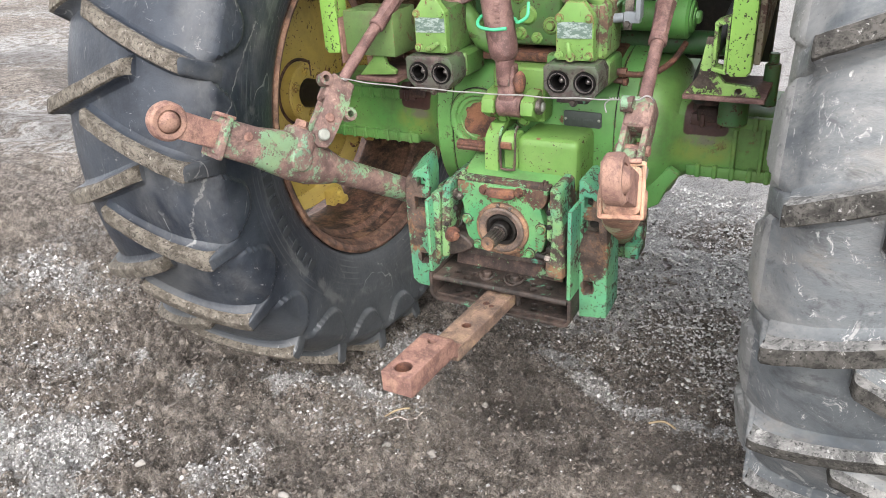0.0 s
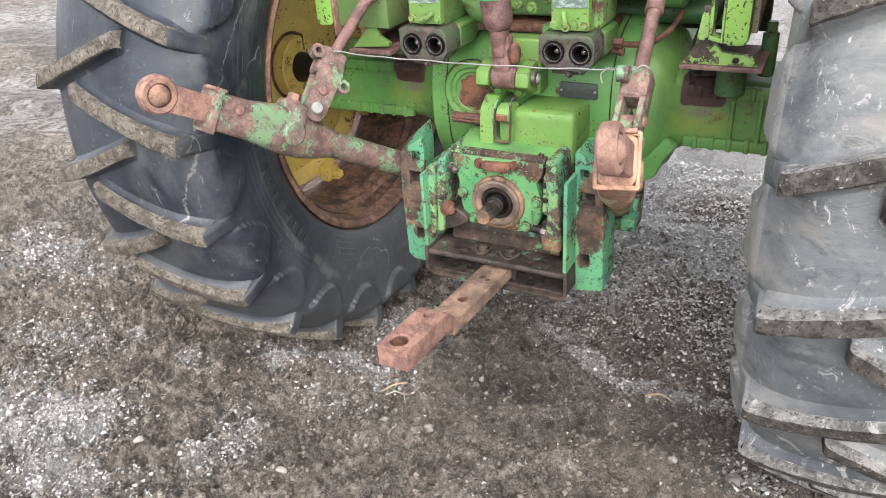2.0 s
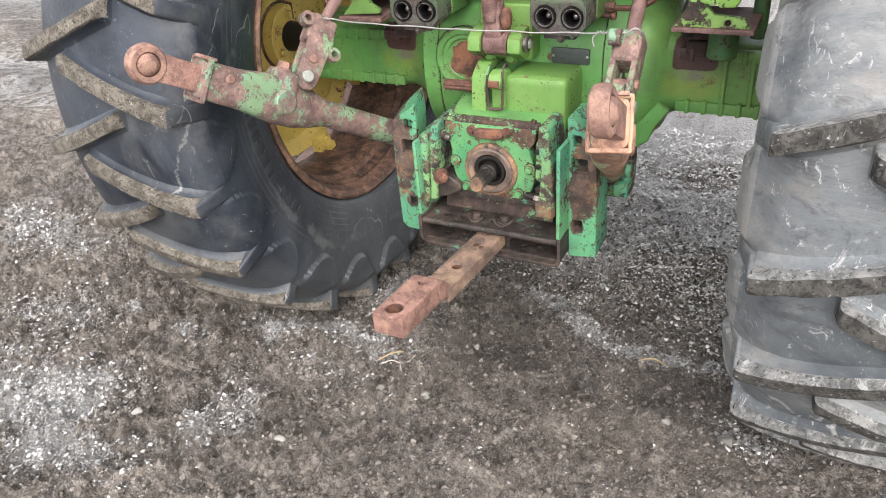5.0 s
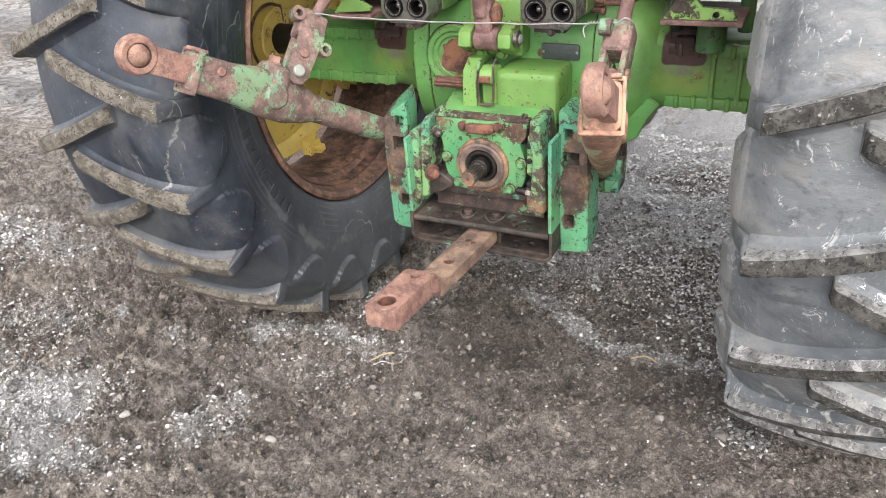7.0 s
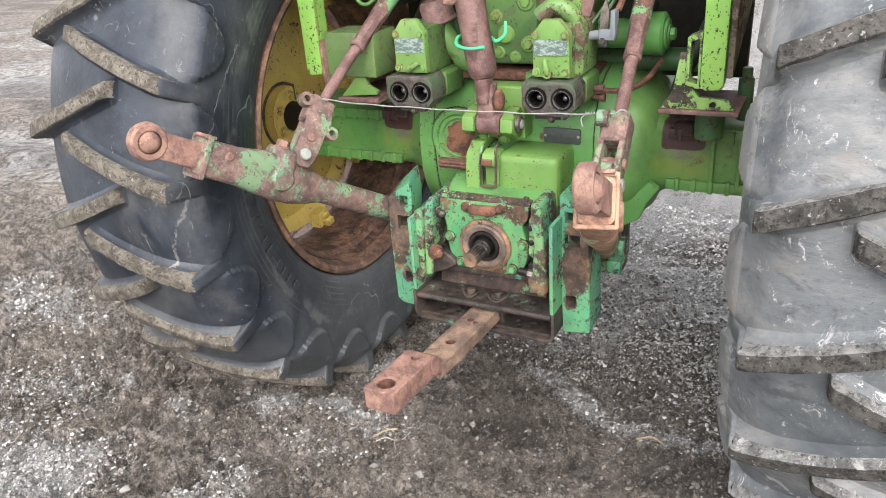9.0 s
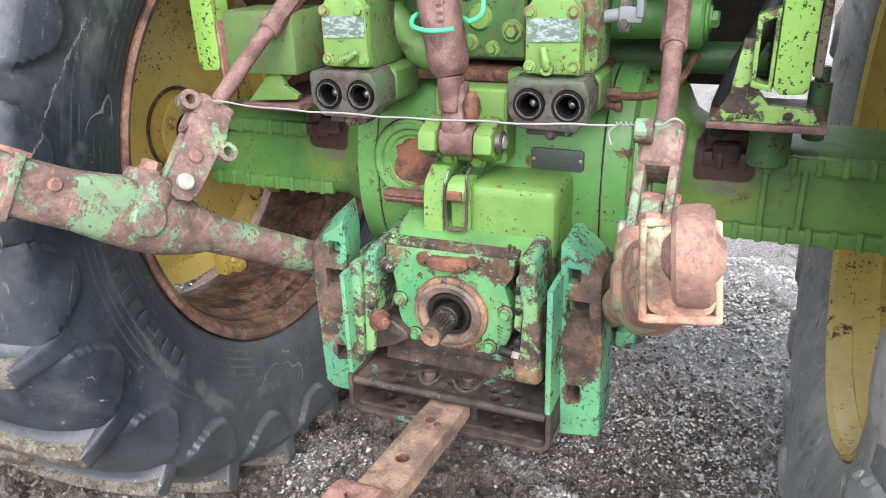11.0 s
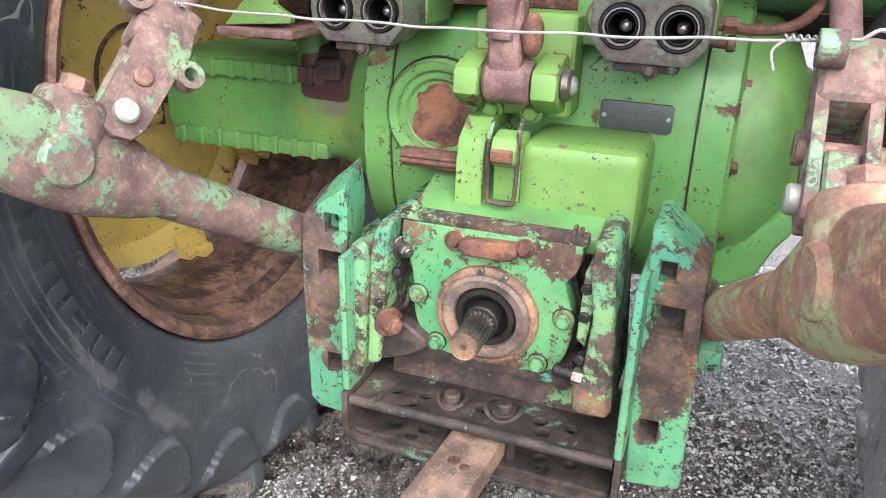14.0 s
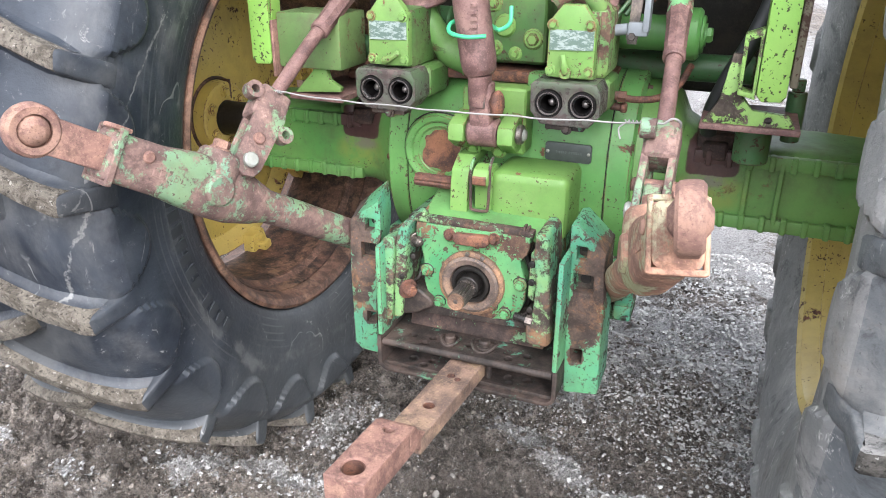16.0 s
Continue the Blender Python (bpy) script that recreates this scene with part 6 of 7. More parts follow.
def bent_strap(x0, x1, z0, z1, r, th):
    """The outline of a flat bar bent to a U with round corners."""
    def half(inset):
        rr = r - inset
        pts = [(x0 + inset, z1)]
        pts += [(x0 + r - rr * math.cos(a), z0 + r - rr * math.sin(a)) for a in [math.pi / 2 * k / 8 for k in range(9)]]
        pts += [(x1 - r + rr * math.sin(a), z0 + r - rr * math.cos(a)) for a in [math.pi / 2 * k / 8 for k in range(9)]]
        return pts + [(x1 - inset, z1)]
    return half(0.0) + half(th)[::-1]


part("bent_strap", rough_cast(slab(bent_strap(-0.1915, 0.2190, 0.4735, 0.5595, 0.026, 0.0100), -0.437, -0.290, "y", bevel=0.003), 0.0008), mat_tray, sup, "brown flat bar bent to a U under the plates")
part("back_plate", rough_cast(slab([(-0.345, 0.553), (-0.338, 0.553), (-0.318, 0.625), (-0.326, 0.628)], -0.150, 0.165, "x", bevel=0.002), 0.001), mat_edge, sup, "brown sloping plate with scraps of green")
part("spacer", cyl((0.062, -0.405, 0.4935), (0.062, -0.405, 0.5395), 0.007, seg=14), mat_tray, sup)
for xx, yy, rr in ((-0.034, -0.388, 0.021), (0.043, -0.382, 0.027)):
    pin = part("locking_pin", join(cyl((xx, yy, 0.545), (xx, yy, 0.570), 0.012, seg=20, bevel=0.003), cyl((xx, yy, 0.552), (xx, yy, 0.557), 0.018, seg=20)), mat_tray, sup, "pin with a pull ring")
    ringp = [(xx + rr * math.cos(a), yy + rr * math.sin(a), 0.5585 + 0.005 * math.cos(a * 2)) for a in [2 * math.pi * k / 14 for k in range(15)]]
    part("pull_ring", tube(ringp, 0.0033, 8, 3), mat_tray, pin)


def bar_x(y):
    """The bar stands a little askew."""
    return 0.001 + 0.082 * (y + 0.594)


def bar_outline(y0, y1, w):
    return [(bar_x(y0) - w, y0), (bar_x(y0) + w, y0), (bar_x(y1) + w, y1), (bar_x(y1) - w, y1)]


BAR_TOP, BLOCK_TOP = 0.530, 0.575
rear = part("drawbar", rough_cast(slab(bar_outline(-0.700, -0.10, 0.0370), BAR_TOP - 0.0365, BAR_TOP, "z", [ring_points(bar_x(-0.594), -0.594, 0.0125, 18)], 0.0035, 3), 0.0011, 30), mat_drawbar, tractor, "rusty swinging drawbar with holes")
part("pitted_mark", lathe([(0, 0), (0, 0.010), (0.0020, 0.007), (0.0020, 0)], (bar_x(-0.482) - 0.006, -0.482, BAR_TOP - 0.0008), (bar_x(-0.482), -0.482, 1), 14), mat_rust, rear)
part("pitted_mark", lathe([(0, 0), (0, 0.008), (0.0020, 0.005), (0.0020, 0)], (bar_x(-0.490) + 0.012, -0.490, BAR_TOP - 0.0008), (bar_x(-0.490), -0.490, 1), 12), mat_rust, rear)
# the offset step and raised end
part("offset_step", rough_cast(slab([(-0.742, BLOCK_TOP - 0.052), (-0.715, BLOCK_TOP - 0.056), (-0.690, BAR_TOP - 0.036), (-0.672, BAR_TOP - 0.036), (-0.672, BAR_TOP), (-0.694, BAR_TOP + 0.004), (-0.716, BLOCK_TOP - 0.004), (-0.726, BLOCK_TOP - 0.0005), (-0.742, BLOCK_TOP - 0.0005)], bar_x(-0.70) - 0.0374, bar_x(-0.70) + 0.0366, "x", bevel=0.004), 0.0008), mat_rust_pink, rear)
part("drawbar_end", rough_cast(slab(bar_outline(-0.893, -0.724, 0.0385), BLOCK_TOP - 0.055, BLOCK_TOP, "z", [ring_points(bar_x(-0.858) - 0.002, -0.858, 0.0205, 30), ring_points(bar_x(-0.744), -0.744, 0.0110, 18)], 0.0045, 3), 0.0010, 30), mat_rust_pink, rear, "reddish rusty raised end with a large pin hole")
# Darker linings put the shade inside the holes into their colour.
for hx, hy, hr, z0, z1 in ((bar_x(-0.858) - 0.002, -0.858, 0.0203, BLOCK_TOP - 0.054, BLOCK_TOP - 0.004), (bar_x(-0.744), -0.744, 0.0108, BLOCK_TOP - 0.054, BLOCK_TOP - 0.004), (bar_x(-0.594), -0.594, 0.0123, BAR_TOP - 0.0355, BAR_TOP - 0.0035)):
    part("bore_shade", lathe([(0, hr), (z1 - z0, hr), (z1 - z0, hr - 0.0012), (0, hr - 0.0012), (0, hr)], (hx, hy, z0), (hx, hy, 2), 30), mat_rust, rear, "rust-brown lining that darkens the bore as shade")

# --- lower links (raised) ---
def lower_link(p0, p1, boss_at, mat_arm, turn):
    """From the ball joint p0 by the housing to the eye p1 at the rear. side: the way to the tractor's middle."""
    p0, p1 = V(p0), V(p1)
    d = (p1 - p0).normalized()
    sx = V((0, 0, 1)).cross(d).normalized()  # sideways
    up = d.cross(sx).normalized()
    m = Matrix((sx, d, up)).transposed().to_4x4()
    m.translation = p0
    L = (p1 - p0).length
    me = m @ Matrix.Translation((0, L - 0.05, 0)) @ Matrix.Rotation(radians(turn), 4, "Z") @ Matrix.Translation((0, 0.05 - L, 0))

    def we(a, l, h):
        return me @ V((a, l, h))

    def w(a, l, h):
        return m @ V((a, l, h))

    lk = part("lower_link", rough_cast(join(cyl(w(0, 0.0, 0), w(0, L - 0.40, 0), 0.034, 0.034, 32), lathe([(0, 0.034), (0.03, 0.036), (0.09, 0.040), (0.12, 0.030), (0.12, 0)], w(0, L - 0.44, 0), w(0, L, 0), 32)), 0.0008), mat_arm, tractor, "raised lower hitch link, rusty with scraps of green paint")
    bossL = boss_at
    # cast body with oval section, thick at the lift link's seat
    bm = bmesh.new()
    rings = []
    for l, hw, h0, h1, e in ((L - 0.475, 0.032, -0.034, 0.033, 2.0), (L - 0.44, 0.036, -0.045, 0.042, 2.2), (L - 0.385, 0.039, -0.056, 0.056, 2.5), (L - 0.33, 0.040, -0.058, 0.064, 2.8), (L - 0.275, 0.037, -0.052, 0.054, 3.4), (L - 0.22, 0.034, -0.045, 0.045, 5.0), (L - 0.115, 0.032, -0.042, 0.042, 6.0), (L - 0.11, 0.026, -0.035, 0.035, 6.0)):
        ring = []
        for k in range(28):
            t = 2 * math.pi * k / 28
            c, s = math.cos(t), math.sin(t)
            a = hw * math.copysign(abs(c) ** (2 / e), c)
            b = math.copysign(abs(s) ** (2 / e), s)
            ring.append(bm.verts.new(w(a, l, (h0 + h1) / 2 + b * (h1 - h0) / 2)))
        rings.append(ring)
    for u, v in zip(rings, rings[1:]):
        for k in range(28):
            bm.faces.new((u[k], u[(k + 1) % 28], v[(k + 1) % 28], v[k]))
    bm.faces.new(rings[0])
    bm.faces.new(rings[-1])
    bmesh.ops.recalc_face_normals(bm, faces=bm.faces)
    body = part("cast_body", rough_cast(bm, 0.0015, 40), mat_arm, lk, "worn green and rust cast body")
    # raised seat with its nut, and the round boss on the flank
    part("seat", rough_cast(join(lathe([(0, 0), (0, 0.046), (0.050, 0.043), (0.066, 0.040), (0.073, 0.034), (0.073, 0)], w(0, bossL, 0.0), w(0, bossL - 0.02, 1), 24)), 0.001), mat_arm, lk, "raised seat")
    part("nut", join(cyl(w(0.0, bossL + 0.004, 0.070), w(0, bossL + 0.004, 0.078), 0.020, seg=20), lathe([(0, 0), (0, 0.0165), (0.013, 0.0165), (0.016, 0.013), (0.016, 0)], w(0, bossL + 0.004, 0.077), w(0, bossL, 1), 6)), mat_rust_pink, lk, "rusty nut")
    for s in (-1, 1):
        part("flank_boss", lathe([(0, 0), (0, 0.032), (0.008, 0.030), (0.011, 0.026), (0.011, 0)], w(s * 0.036, bossL + 0.005, 0.002), w(s * 1, bossL + 0.005, 0.002), 26), mat_arm, lk, "round boss")
        part("flank_pin", cyl(w(s * 0.028, L - 0.175, 0.018), w(s * 0.038, L - 0.175, 0.018), 0.011, seg=18, bevel=0.003), mat_rust_pink, lk)
        for k in range(6):
            part("cast_mark", box(-0.002, 0.002, -0.005, 0.005, -0.006, 0.008, 0.001, 1, Matrix.Translation(w(s * 0.0335, L - 0.265 + 0.014 * k, -0.004)) @ m.to_3x3().to_4x4()), mat_arm, lk)
    # band round the telescoping end
    band = join(*[box(a0, a1, L - 0.126, L - 0.113, b0, b1, 0.004, 3, m) for a0, a1, b0, b1 in ((-0.036, 0.036, 0.041, 0.050), (-0.036, 0.036, -0.050, -0.041), (-0.038, -0.031, -0.049, 0.049), (0.031, 0.038, -0.049, 0.049))])
    part("end_band", band, mat_arm, lk, "square steel band")
    part("band_hook", box(-0.010, 0.030, L - 0.136, L - 0.104, 0.044, 0.052, 0.003, 2, m), mat_rust_pink, lk)
    # eye: flat tongue, ring and ball
    tongue = slab([(L - 0.135, -0.029), (L - 0.025, -0.030), (L - 0.025, 0.030), (L - 0.135, 0.029)], -0.014, 0.014, "x", bevel=0.005, m=me)
    eye = lathe([(-0.015, 0.0255), (-0.016, 0.036), (-0.012, 0.0405), (-0.006, 0.042), (0.006, 0.042), (0.012, 0.0405), (0.016, 0.036), (0.015, 0.0255), (-0.015, 0.0255)], we(0, L, 0), we(1, L, 0), 48)
    end = part("link_end", rough_cast(join(tongue, eye), 0.0008), mat_rust_pink, lk, "reddish rusty eye end")
    part("ball", rough_cast(lathe([(-0.024, 0.0), (-0.024, 0.011), (-0.018, 0.0195), (-0.009, 0.0246), (0.0, 0.0262), (0.009, 0.0246), (0.018, 0.0195), (0.024, 0.011), (0.024, 0.0)], we(0, L, 0), we(1, L, 0), 36), 0.0006), mat_rust_pink, lk, "loose rusty ball in the eye")
    return m, L


JL = ((-0.262, -0.150, 0.640), (-0.502, -0.930, 1.114))
JR = ((0.266, -0.150, 0.632), (0.460, -0.930, 1.112))
lower_link(*JL, 0.612, mat_arm, 4)
lower_link(*JR, 0.605, mat_arm_rust, 11)
for p, sgn in ((JL[0], -1), (JR[0], 1)):
    part("link_anchor", rough_cast(join(box(p[0] - 0.040, p[0] + 0.040, -0.17, -0.02, 0.56, 0.70, 0.012, 3), cyl((p[0] - 0.055, -0.13, 0.63), (p[0] + 0.055, -0.13, 0.63), 0.030, seg=24))), mat_teal_worn, tractor, "worn green anchor of the lower link")
part("anchor_tail", rough_cast(box(0.285, 0.326, -0.20, -0.12, 0.578, 0.618, 0.008), 0.001), mat_teal_worn, tractor, "stub of green bracket behind the hitch plate")


# --- lift links ---
def lift_link(pin_p, top_p, tip, eye_side, twist=0):
    """A clevis on the lower link, a threaded rod, then a sleeve and tube up to the rockshaft arm."""
    pin_p, top_p, tip = V(pin_p), V(top_p), V(tip)
    d = (top_p - pin_p).normalized()
    sx = V((1, 0, 0)) - d * d.x
    sx.normalize()
    sx = Matrix.Rotation(radians(twist), 3, d) @ sx
    n = d.cross(sx).normalized()
    m = Matrix((sx, n, d)).transposed().to_4x4()
    m.translation = pin_p
    L = (top_p - pin_p).length
    lk = part("lift_link", rough_cast(tube([top_p - d * 0.03, top_p + (tip - top_p) * 0.25, top_p + (tip - top_p) * 0.40], 0.0145, 20, 4), 0.0004), mat_rust_purple, tractor, "rusty threaded lift rod with green tube")
    g = (tip - top_p).normalized()
    c0 = top_p + (tip - top_p) * 0.36
    c1 = top_p + (tip - top_p) * 0.40
    part("collar", cyl(c0, c1, 0.0205, seg=28, bevel=0.003), mat_rust_purple, lk)
    s1 = top_p + (tip - top_p) * 0.56
    s2 = top_p + (tip - top_p) * 0.62
    part("sleeve", rough_cast(lathe([(0, 0), (0, 0.0185), (0.002, 0.0195), ((s1 - c1).length, 0.0215), ((s2 - c1).length, 0.0240), ((s2 - c1).length, 0)], c1 - g * 0.002, c1 + g, 8), 0.0006), mat_rust_purple, lk, "eight-sided rusty sleeve")
    part("tube", rough_cast(cyl(s2 - g * 0.006, tip, 0.0235, seg=30, bevel=0.002), 0.0008), mat_lift, lk, "green tube, paint flaking")

    def plate(off, th):
        o = [(-0.028, -0.010), (-0.020, -0.026), (0.0, -0.032), (0.020, -0.026), (0.029, -0.008), (0.034, L * 0.45), (0.038, L - 0.045), (0.030, L - 0.012), (0.012, L + 0.004), (-0.014, L + 0.002), (-0.026, L - 0.012)]
        return slab(o, off - th / 2, off + th / 2, "x", [], 0.004, 2, m)

    for off in (-0.022, 0.022):
        part("clevis_plate", rough_cast(plate(off, 0.013), 0.0010), mat_arm, lk, "worn green clevis plate")
    part("clevis_head", rough_cast(join(box(-0.0285, 0.0285, -0.032, 0.036, L - 0.060, L + 0.010, 0.012, 3, m)), 0.001), mat_arm, lk)
    for hz, hy in ((L - 0.018, -0.044), (L - 0.070, 0.046)):
        part("clevis_ear", lathe([(-0.012, 0.0085), (-0.012, 0.017), (0.012, 0.017), (0.012, 0.0085), (-0.012, 0.0085)], m @ V((eye_side * 0.022, hy, hz)), m @ V((eye_side * 1.0, hy, hz)), 22), mat_arm, lk)
        part("ear_web", box(eye_side * 0.022 - 0.008, eye_side * 0.022 + 0.008, min(hy * 0.5, hy * 0.72), max(hy * 0.5, hy * 0.72), hz - 0.016, hz + 0.012, 0.004, 2, m), mat_arm, lk)
    part("inner_tongue", rough_cast(box(-0.0145, 0.0145, -0.022, 0.022, -0.03, L * 0.30, 0.008, 3, m), 0.001), mat_arm, lk)
    a, b = m @ V((-0.040, 0, 0)), m @ V((0.040, 0, 0))
    part("clevis_pin", cyl(a, b, 0.0145, seg=24, bevel=0.003), mat_pin, lk, "pale worn clevis pin")
    a, b = m @ V((-0.036, 0, 0.048)), m @ V((0.036, 0, 0.048))
    part("clevis_rivet", cyl(a, b, 0.0115, seg=20, bevel=0.002), mat_rust_pink, lk)


lift_link((-0.386, -0.588, 0.980), (-0.388, -0.478, 1.085), (-0.325, -0.030, 1.385), 1, -32)
lift_link((0.372, -0.548, 0.972), (0.372, -0.448, 1.080), (0.338, -0.050, 1.355), -1)

# --- upright posts on the axle ---


def post(sgn, x0, x1, y0, depth):
    p = part("mounting_post", join(slab([(x0, 1.122), (x0 + 0.010, 1.110), (x1 - 0.006, 1.112), (x1, 1.122), (x1, 1.70), (x0, 1.70)], y0, y0 + 0.012, "y", bevel=0.004), box(x0, x0 + 0.010, y0 + 0.0125, y0 + depth, 1.118, 1.70, 0.003), slab([(y0 + 0.0125, 1.118), (y0 + depth, 1.20), (y0 + depth, 1.70), (y0 + 0.0125, 1.70)], x1 - 0.010, x1, "x", bevel=0.003)), mat_post, tractor, "bright green channel post with dark paint chips")
    inner = x0 if sgn > 0 else x1
    if sgn < 0:
        return p
    part("gusset", rough_cast(slab([(inner - sgn * 0.086, 1.062), (inner + sgn * 0.075, 1.062), (inner + sgn * 0.062, 1.085), (inner - sgn * 0.002, 1.090), (inner - sgn * 0.026, 1.120), (inner - sgn * 0.032, 1.190), (inner - sgn * 0.048, 1.190), (inner - sgn * 0.060, 1.105)], y0 + 0.020, y0 + 0.035, "y", [ring_points(inner + sgn * 0.028, 1.074, 0.007, 10)], 0.003), 0.001), mat_post_worn, p, "gusset, half bare brown")
    part("foot_plate", rough_cast(box(inner - sgn * 0.09, inner + sgn * 0.085, y0 + 0.014, y0 + 0.22, 1.050, 1.0615, 0.003), 0.001), mat_rust_purple, p, "rusty foot plate")
    part("spacer", cyl((inner + sgn * 0.010, y0 + 0.13, 0.965), (inner + sgn * 0.010, y0 + 0.13, 1.0495), 0.034, seg=30, bevel=0.003), mat_dark_green, p)
    c = [(inner - sgn * 0.032, 1.120), (inner - sgn * 0.001, 1.112), (inner - sgn * 0.001, 1.236), (inner - sgn * 0.033, 1.224)]
    hole = [(inner - sgn * 0.025, 1.127), (inner - sgn * 0.007, 1.123), (inner - sgn * 0.007, 1.222), (inner - sgn * 0.025, 1.214)]
    part("slot_frame", slab(c, y0 + 0.006, y0 + 0.055, "y", [hole], 0.002), mat_post_worn, p, "narrow rectangular frame on the post")
    return p


post(1, 0.506, 0.556, -0.285, 0.24)
pl = post(-1, -0.562, -0.509, -0.285, 0.05)
part("side_bracket", rough_cast(box(-0.500, -0.340, -0.272, -0.15, 1.105, 1.226, 0.008), 0.001), mat_dull, pl, "dull green box bracket")
part("rim_of_bracket", box(-0.506, -0.499, -0.288, -0.255, 1.085, 1.208, 0.002), mat_rust_pink, pl)
part("gusset", rough_cast(slab([(-0.470, 1.048), (-0.352, 1.056), (-0.350, 1.066), (-0.378, 1.082), (-0.398, 1.150), (-0.412, 1.165), (-0.420, 1.10)], -0.262, -0.246, "y", bevel=0.003), 0.001), mat_lime, pl, "small green gusset")
part("foot_plate", rough_cast(box(-0.480, -0.345, -0.27, -0.02, 1.034, 1.047, 0.003), 0.001), mat_rust_purple, pl, "rusty foot plate")
part("spacer", cyl((-0.44, -0.05, 0.955), (-0.44, -0.05, 1.0335), 0.030, seg=28, bevel=0.003), mat_axle, pl)
part("back_web", slab([(-0.272, 1.135), (-0.02, 1.26), (0.10, 1.30), (0.10, 1.70), (-0.272, 1.70)], 0.5575, 0.572, "x", bevel=0.004), mat_web, tractor, "weathered grey-green side web")
part("pipe_end", join(cyl((0.585, -0.10, 1.0), (0.585, -0.10, 1.10), 0.018, seg=20), cyl((0.585, -0.10, 1.10), (0.585, -0.10, 1.125), 0.012, seg=16)), mat_dark_green, tractor, "green pipe stub on the axle")

# --- tank, hose, rods and added dark panels ---
part("air_tank", lathe([(0, 0), (0.0, 0.05), (0.012, 0.085), (0.035, 0.102), (0.30, 0.102), (0.30, 0)], (-0.415, -0.02, 1.36), (-0.40, 1.0, 1.37), 44), mat_black, tractor, "black round tank")
part("tank_fitting", join(box(-0.435, -0.405, -0.060, -0.020, 1.300, 1.325, 0.006), cyl((-0.43, -0.045, 1.305), (-0.455, -0.06, 1.285), 0.010, seg=12)), mat_rust, tractor)
part("tank_pipe", tube([(-0.452, -0.060, 1.287), (-0.475, -0.075, 1.272), (-0.500, -0.080, 1.285), (-0.515, -0.075, 1.34), (-0.52, -0.07, 1.45)], 0.006, 8), mat_axle, tractor, "thin green pipe")
part("black_hose", tube([(0.430, -0.120, 1.010), (0.432, -0.150, 1.060), (0.455, -0.165, 1.130), (0.490, -0.155, 1.210), (0.515, -0.12, 1.30), (0.525, -0.08, 1.45)], 0.017, 14), mat_black, tractor, "black rubber hose")
# Unseen slab, added only to keep sky light off the parts below.
part("sky_blocker", box(-0.64, 0.64, -0.42, 0.40, 1.7005, 1.76, 0.02, 2), mat_dark, tractor, "dark slab out of view, added to block the sky above the axle")
# Added backing whose dark colour stands for the shade behind the gaps.
part("dark_backing", box(-0.52, 0.55, 0.24, 0.28, 1.02, 1.70, 0.01, 2), mat_dark, tractor, "near-black backing panel added to keep the gaps above the axle dark")
part("cross_tube", cyl((-0.50, 0.02, 1.115), (0.50, 0.02, 1.115), 0.030, seg=24), mat_dark_green, tractor)
part("draft_pin", rough_cast(join(box(-0.300, -0.268, -0.12, -0.07, 1.100, 1.132, 0.006), cyl((-0.285, -0.125, 1.115), (-0.285, -0.105, 1.115), 0.012, seg=16))), mat_rust_orange, tractor)
part("rusty_rods", join(cyl((-0.42, -0.09, 1.065), (-0.23, -0.10, 1.072), 0.012, seg=14), cyl((-0.42, -0.06, 1.085), (-0.23, -0.07, 1.092), 0.010, seg=14)), mat_rust, tractor)

# --- wire strung between the lift links ---
w0, w1 = V((-0.392, -0.486, 1.100)), V((0.372, -0.486, 1.104))
pts = []
for k in range(19):
    t = k / 18
    p = w0.lerp(w1, t)
    p.z += -0.010 * 4 * t * (1 - t) + 0.0022 * noise.noise(V((t * 9, 0, 0))) + 0.001 * math.sin(t * 40)
    p.y += 0.004 * noise.noise(V((t * 7, 3, 0)))
    pts.append(p)
wire = part("wire", tube(pts, 0.0016, 8, 3), mat_wire, label="pale galvanised wire tied between the two lift links", category="wire")


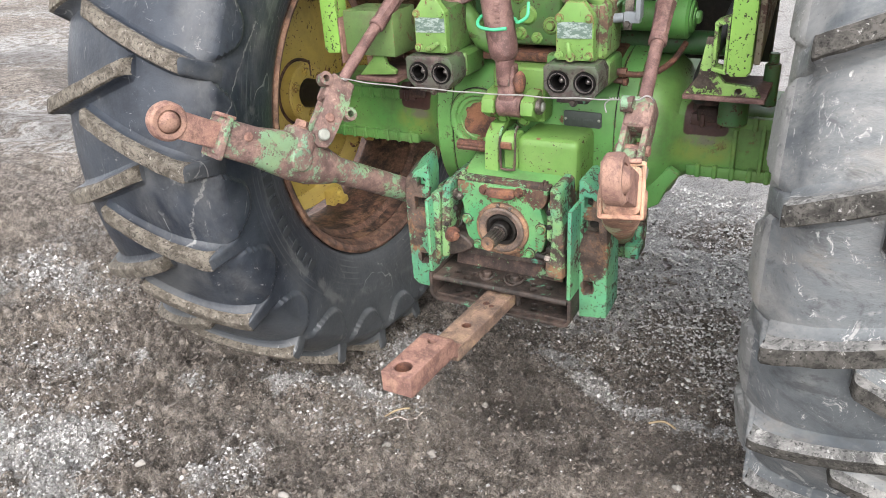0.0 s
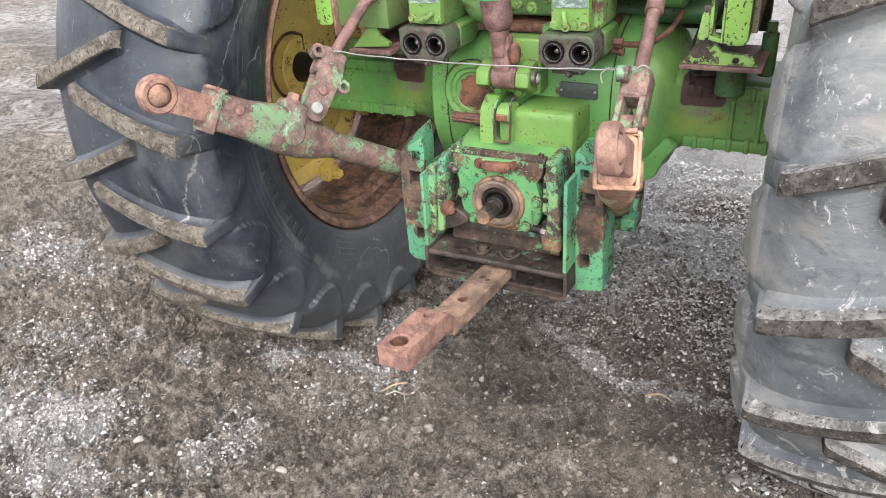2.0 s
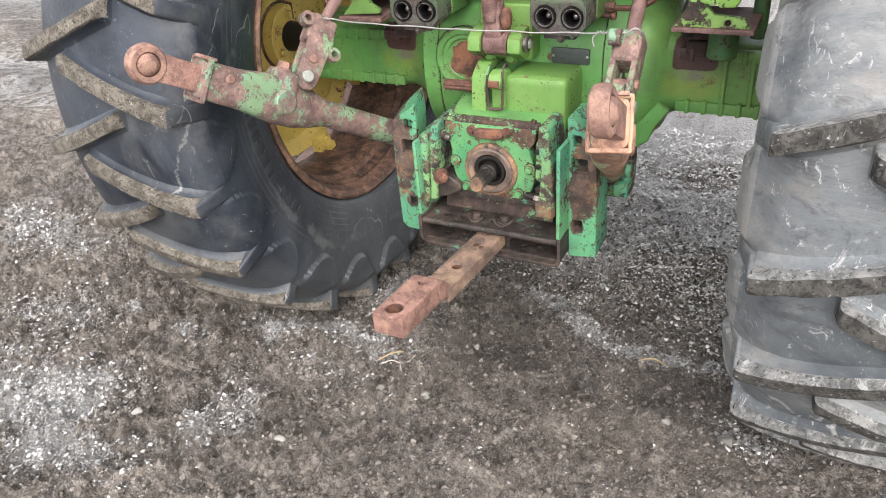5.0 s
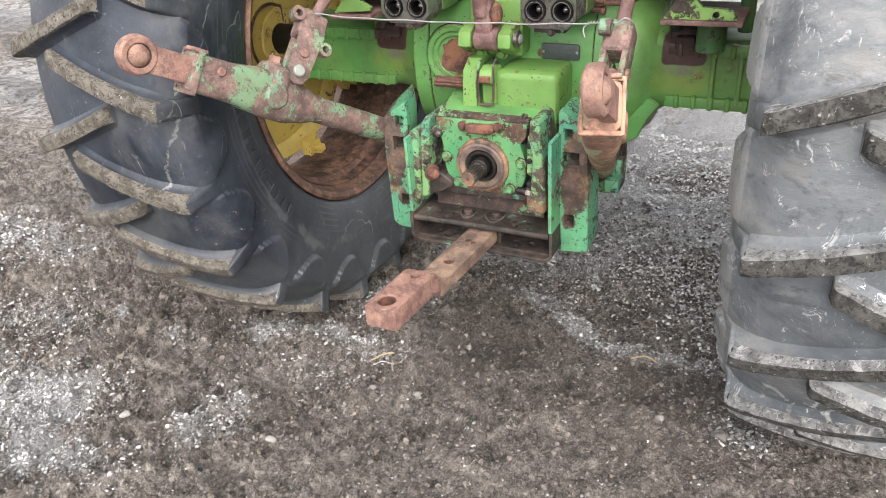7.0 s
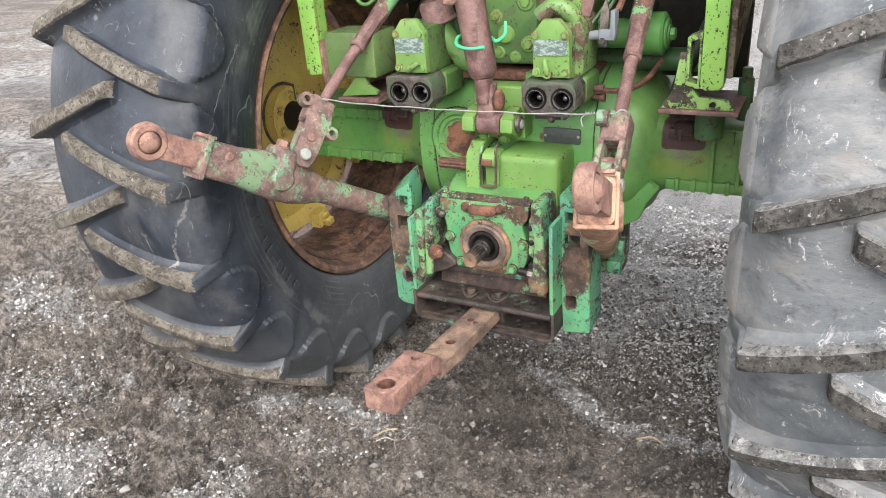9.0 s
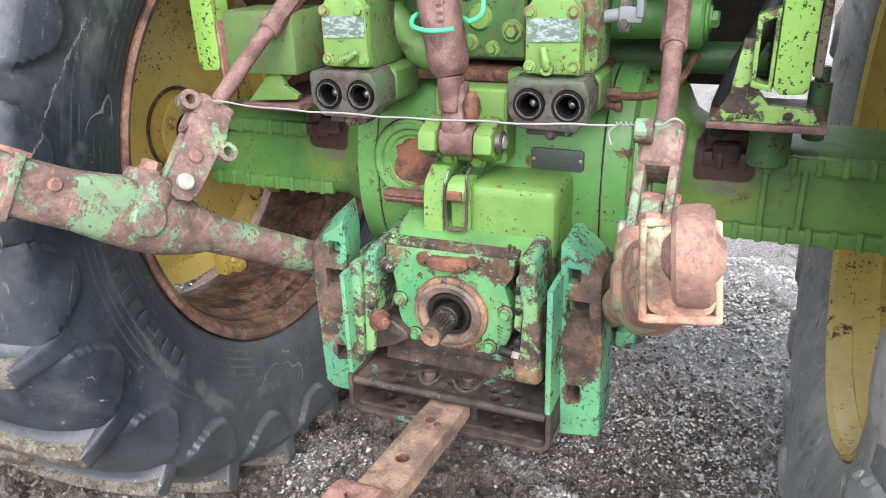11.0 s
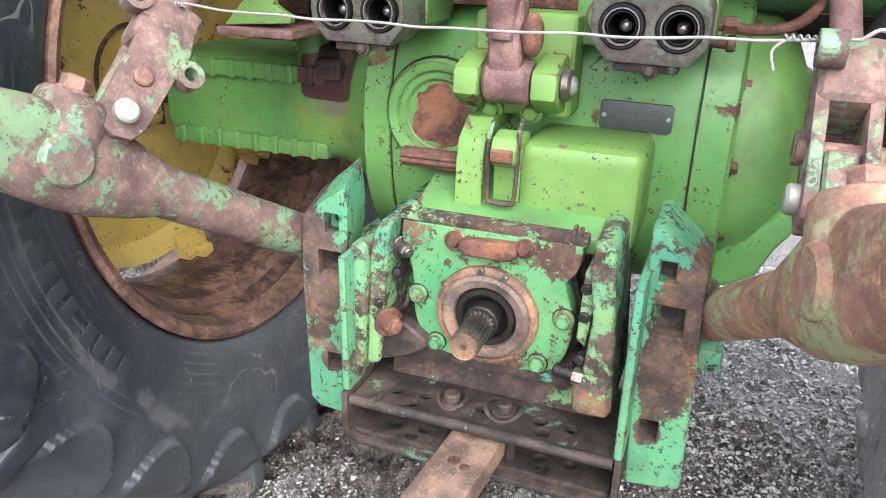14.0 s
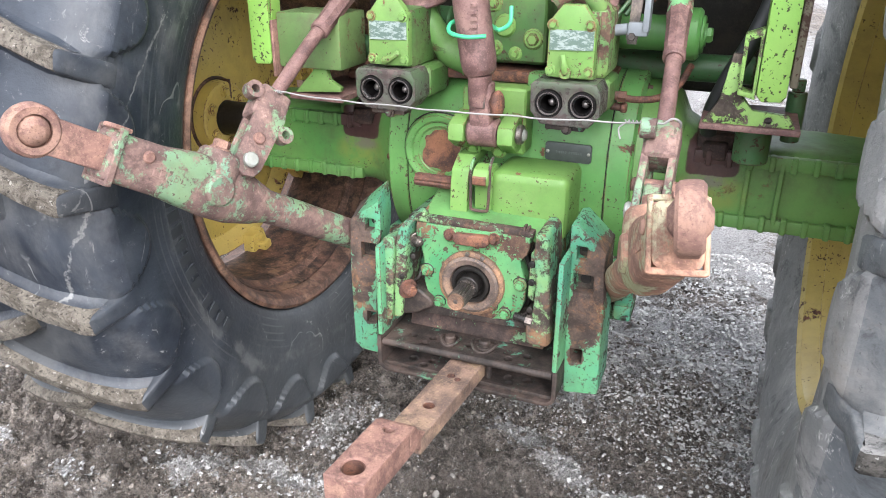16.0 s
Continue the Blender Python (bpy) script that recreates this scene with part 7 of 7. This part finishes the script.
def coil(c, axis, r, turns, pitch_, thick):
    out = []
    a = V(axis).normalized()
    u = a.orthogonal().normalized()
    v = a.cross(u)
    for k in range(turns * 8 + 1):
        t = 2 * math.pi * k / 8
        out.append(V(c) + a * (pitch_ * k / 8) + r * (math.cos(t) * u + math.sin(t) * v))
    return tube(out, thick, 6, 2)


part("wire_knot", join(coil(w0 + V((0.008, 0, 0)), (1, 0, -0.02), 0.0026, 6, 0.0050, 0.0011), tube([w0, w0 + V((-0.016, 0.004, 0.010)), w0 + V((-0.034, 0.012, 0.006)), w0 + V((-0.038, 0.020, -0.010))], 0.002, 8)), mat_wire, wire)
part("wire_knot", join(coil(w1 + V((-0.062, 0, -0.001)), (1, 0, 0.02), 0.0026, 8, 0.0062, 0.0011), tube([w1, w1 + V((0.014, 0.0, 0.010)), w1 + V((0.026, 0.008, 0.002)), w1 + V((0.024, 0.022, -0.014))], 0.002, 8), tube([w1 + V((-0.055, 0, 0)), w1 + V((-0.070, -0.004, -0.012)), w1 + V((-0.066, -0.006, -0.030))], 0.0014, 6)), mat_wire, wire)


# ---------- far things ----------
def far_truck(x, y, turn):
    """A dark lorry standing far off in the yard; only its lower part comes into view."""
    t = thing("lorry", (x, y, 0), "dark lorry parked far off across the yard", "lorry")
    m = pose(x, y, 0, 0, 0, turn)
    b1 = box(-2.8, 2.8, -1.15, 1.15, 0.95, 3.2, 0.08, 2, m)
    part("cargo_body", b1, mat_plain_far, t)
    part("cab", box(3.0, 4.9, -1.1, 1.1, 0.7, 2.9, 0.15, 3, m), mat_far_blue, t)
    part("chassis", box(-2.8, 4.6, -0.5, 0.5, 0.65, 0.93, 0.03, 2, m), mat_black, t)
    for xx in (-1.9, -0.8, 3.7):
        for yy in (-1.0, 1.0):
            part("wheel", lathe([(-0.14, 0.12), (-0.14, 0.44), (-0.10, 0.50), (0.10, 0.50), (0.14, 0.44), (0.14, 0.12), (0.0, 0.10), (-0.14, 0.12)], m @ V((xx, yy, 0.49)), m @ V((xx, yy + 1, 0.49)), 32), mat_black, t)
    return t


mat_plain_far = plain("pale_lorry_paint", (0.42, 0.44, 0.46), 0.5)
mat_far_blue = plain("blue_lorry_paint", (0.05, 0.08, 0.16), 0.4)
far_truck(-25.5, 17.2, 62)
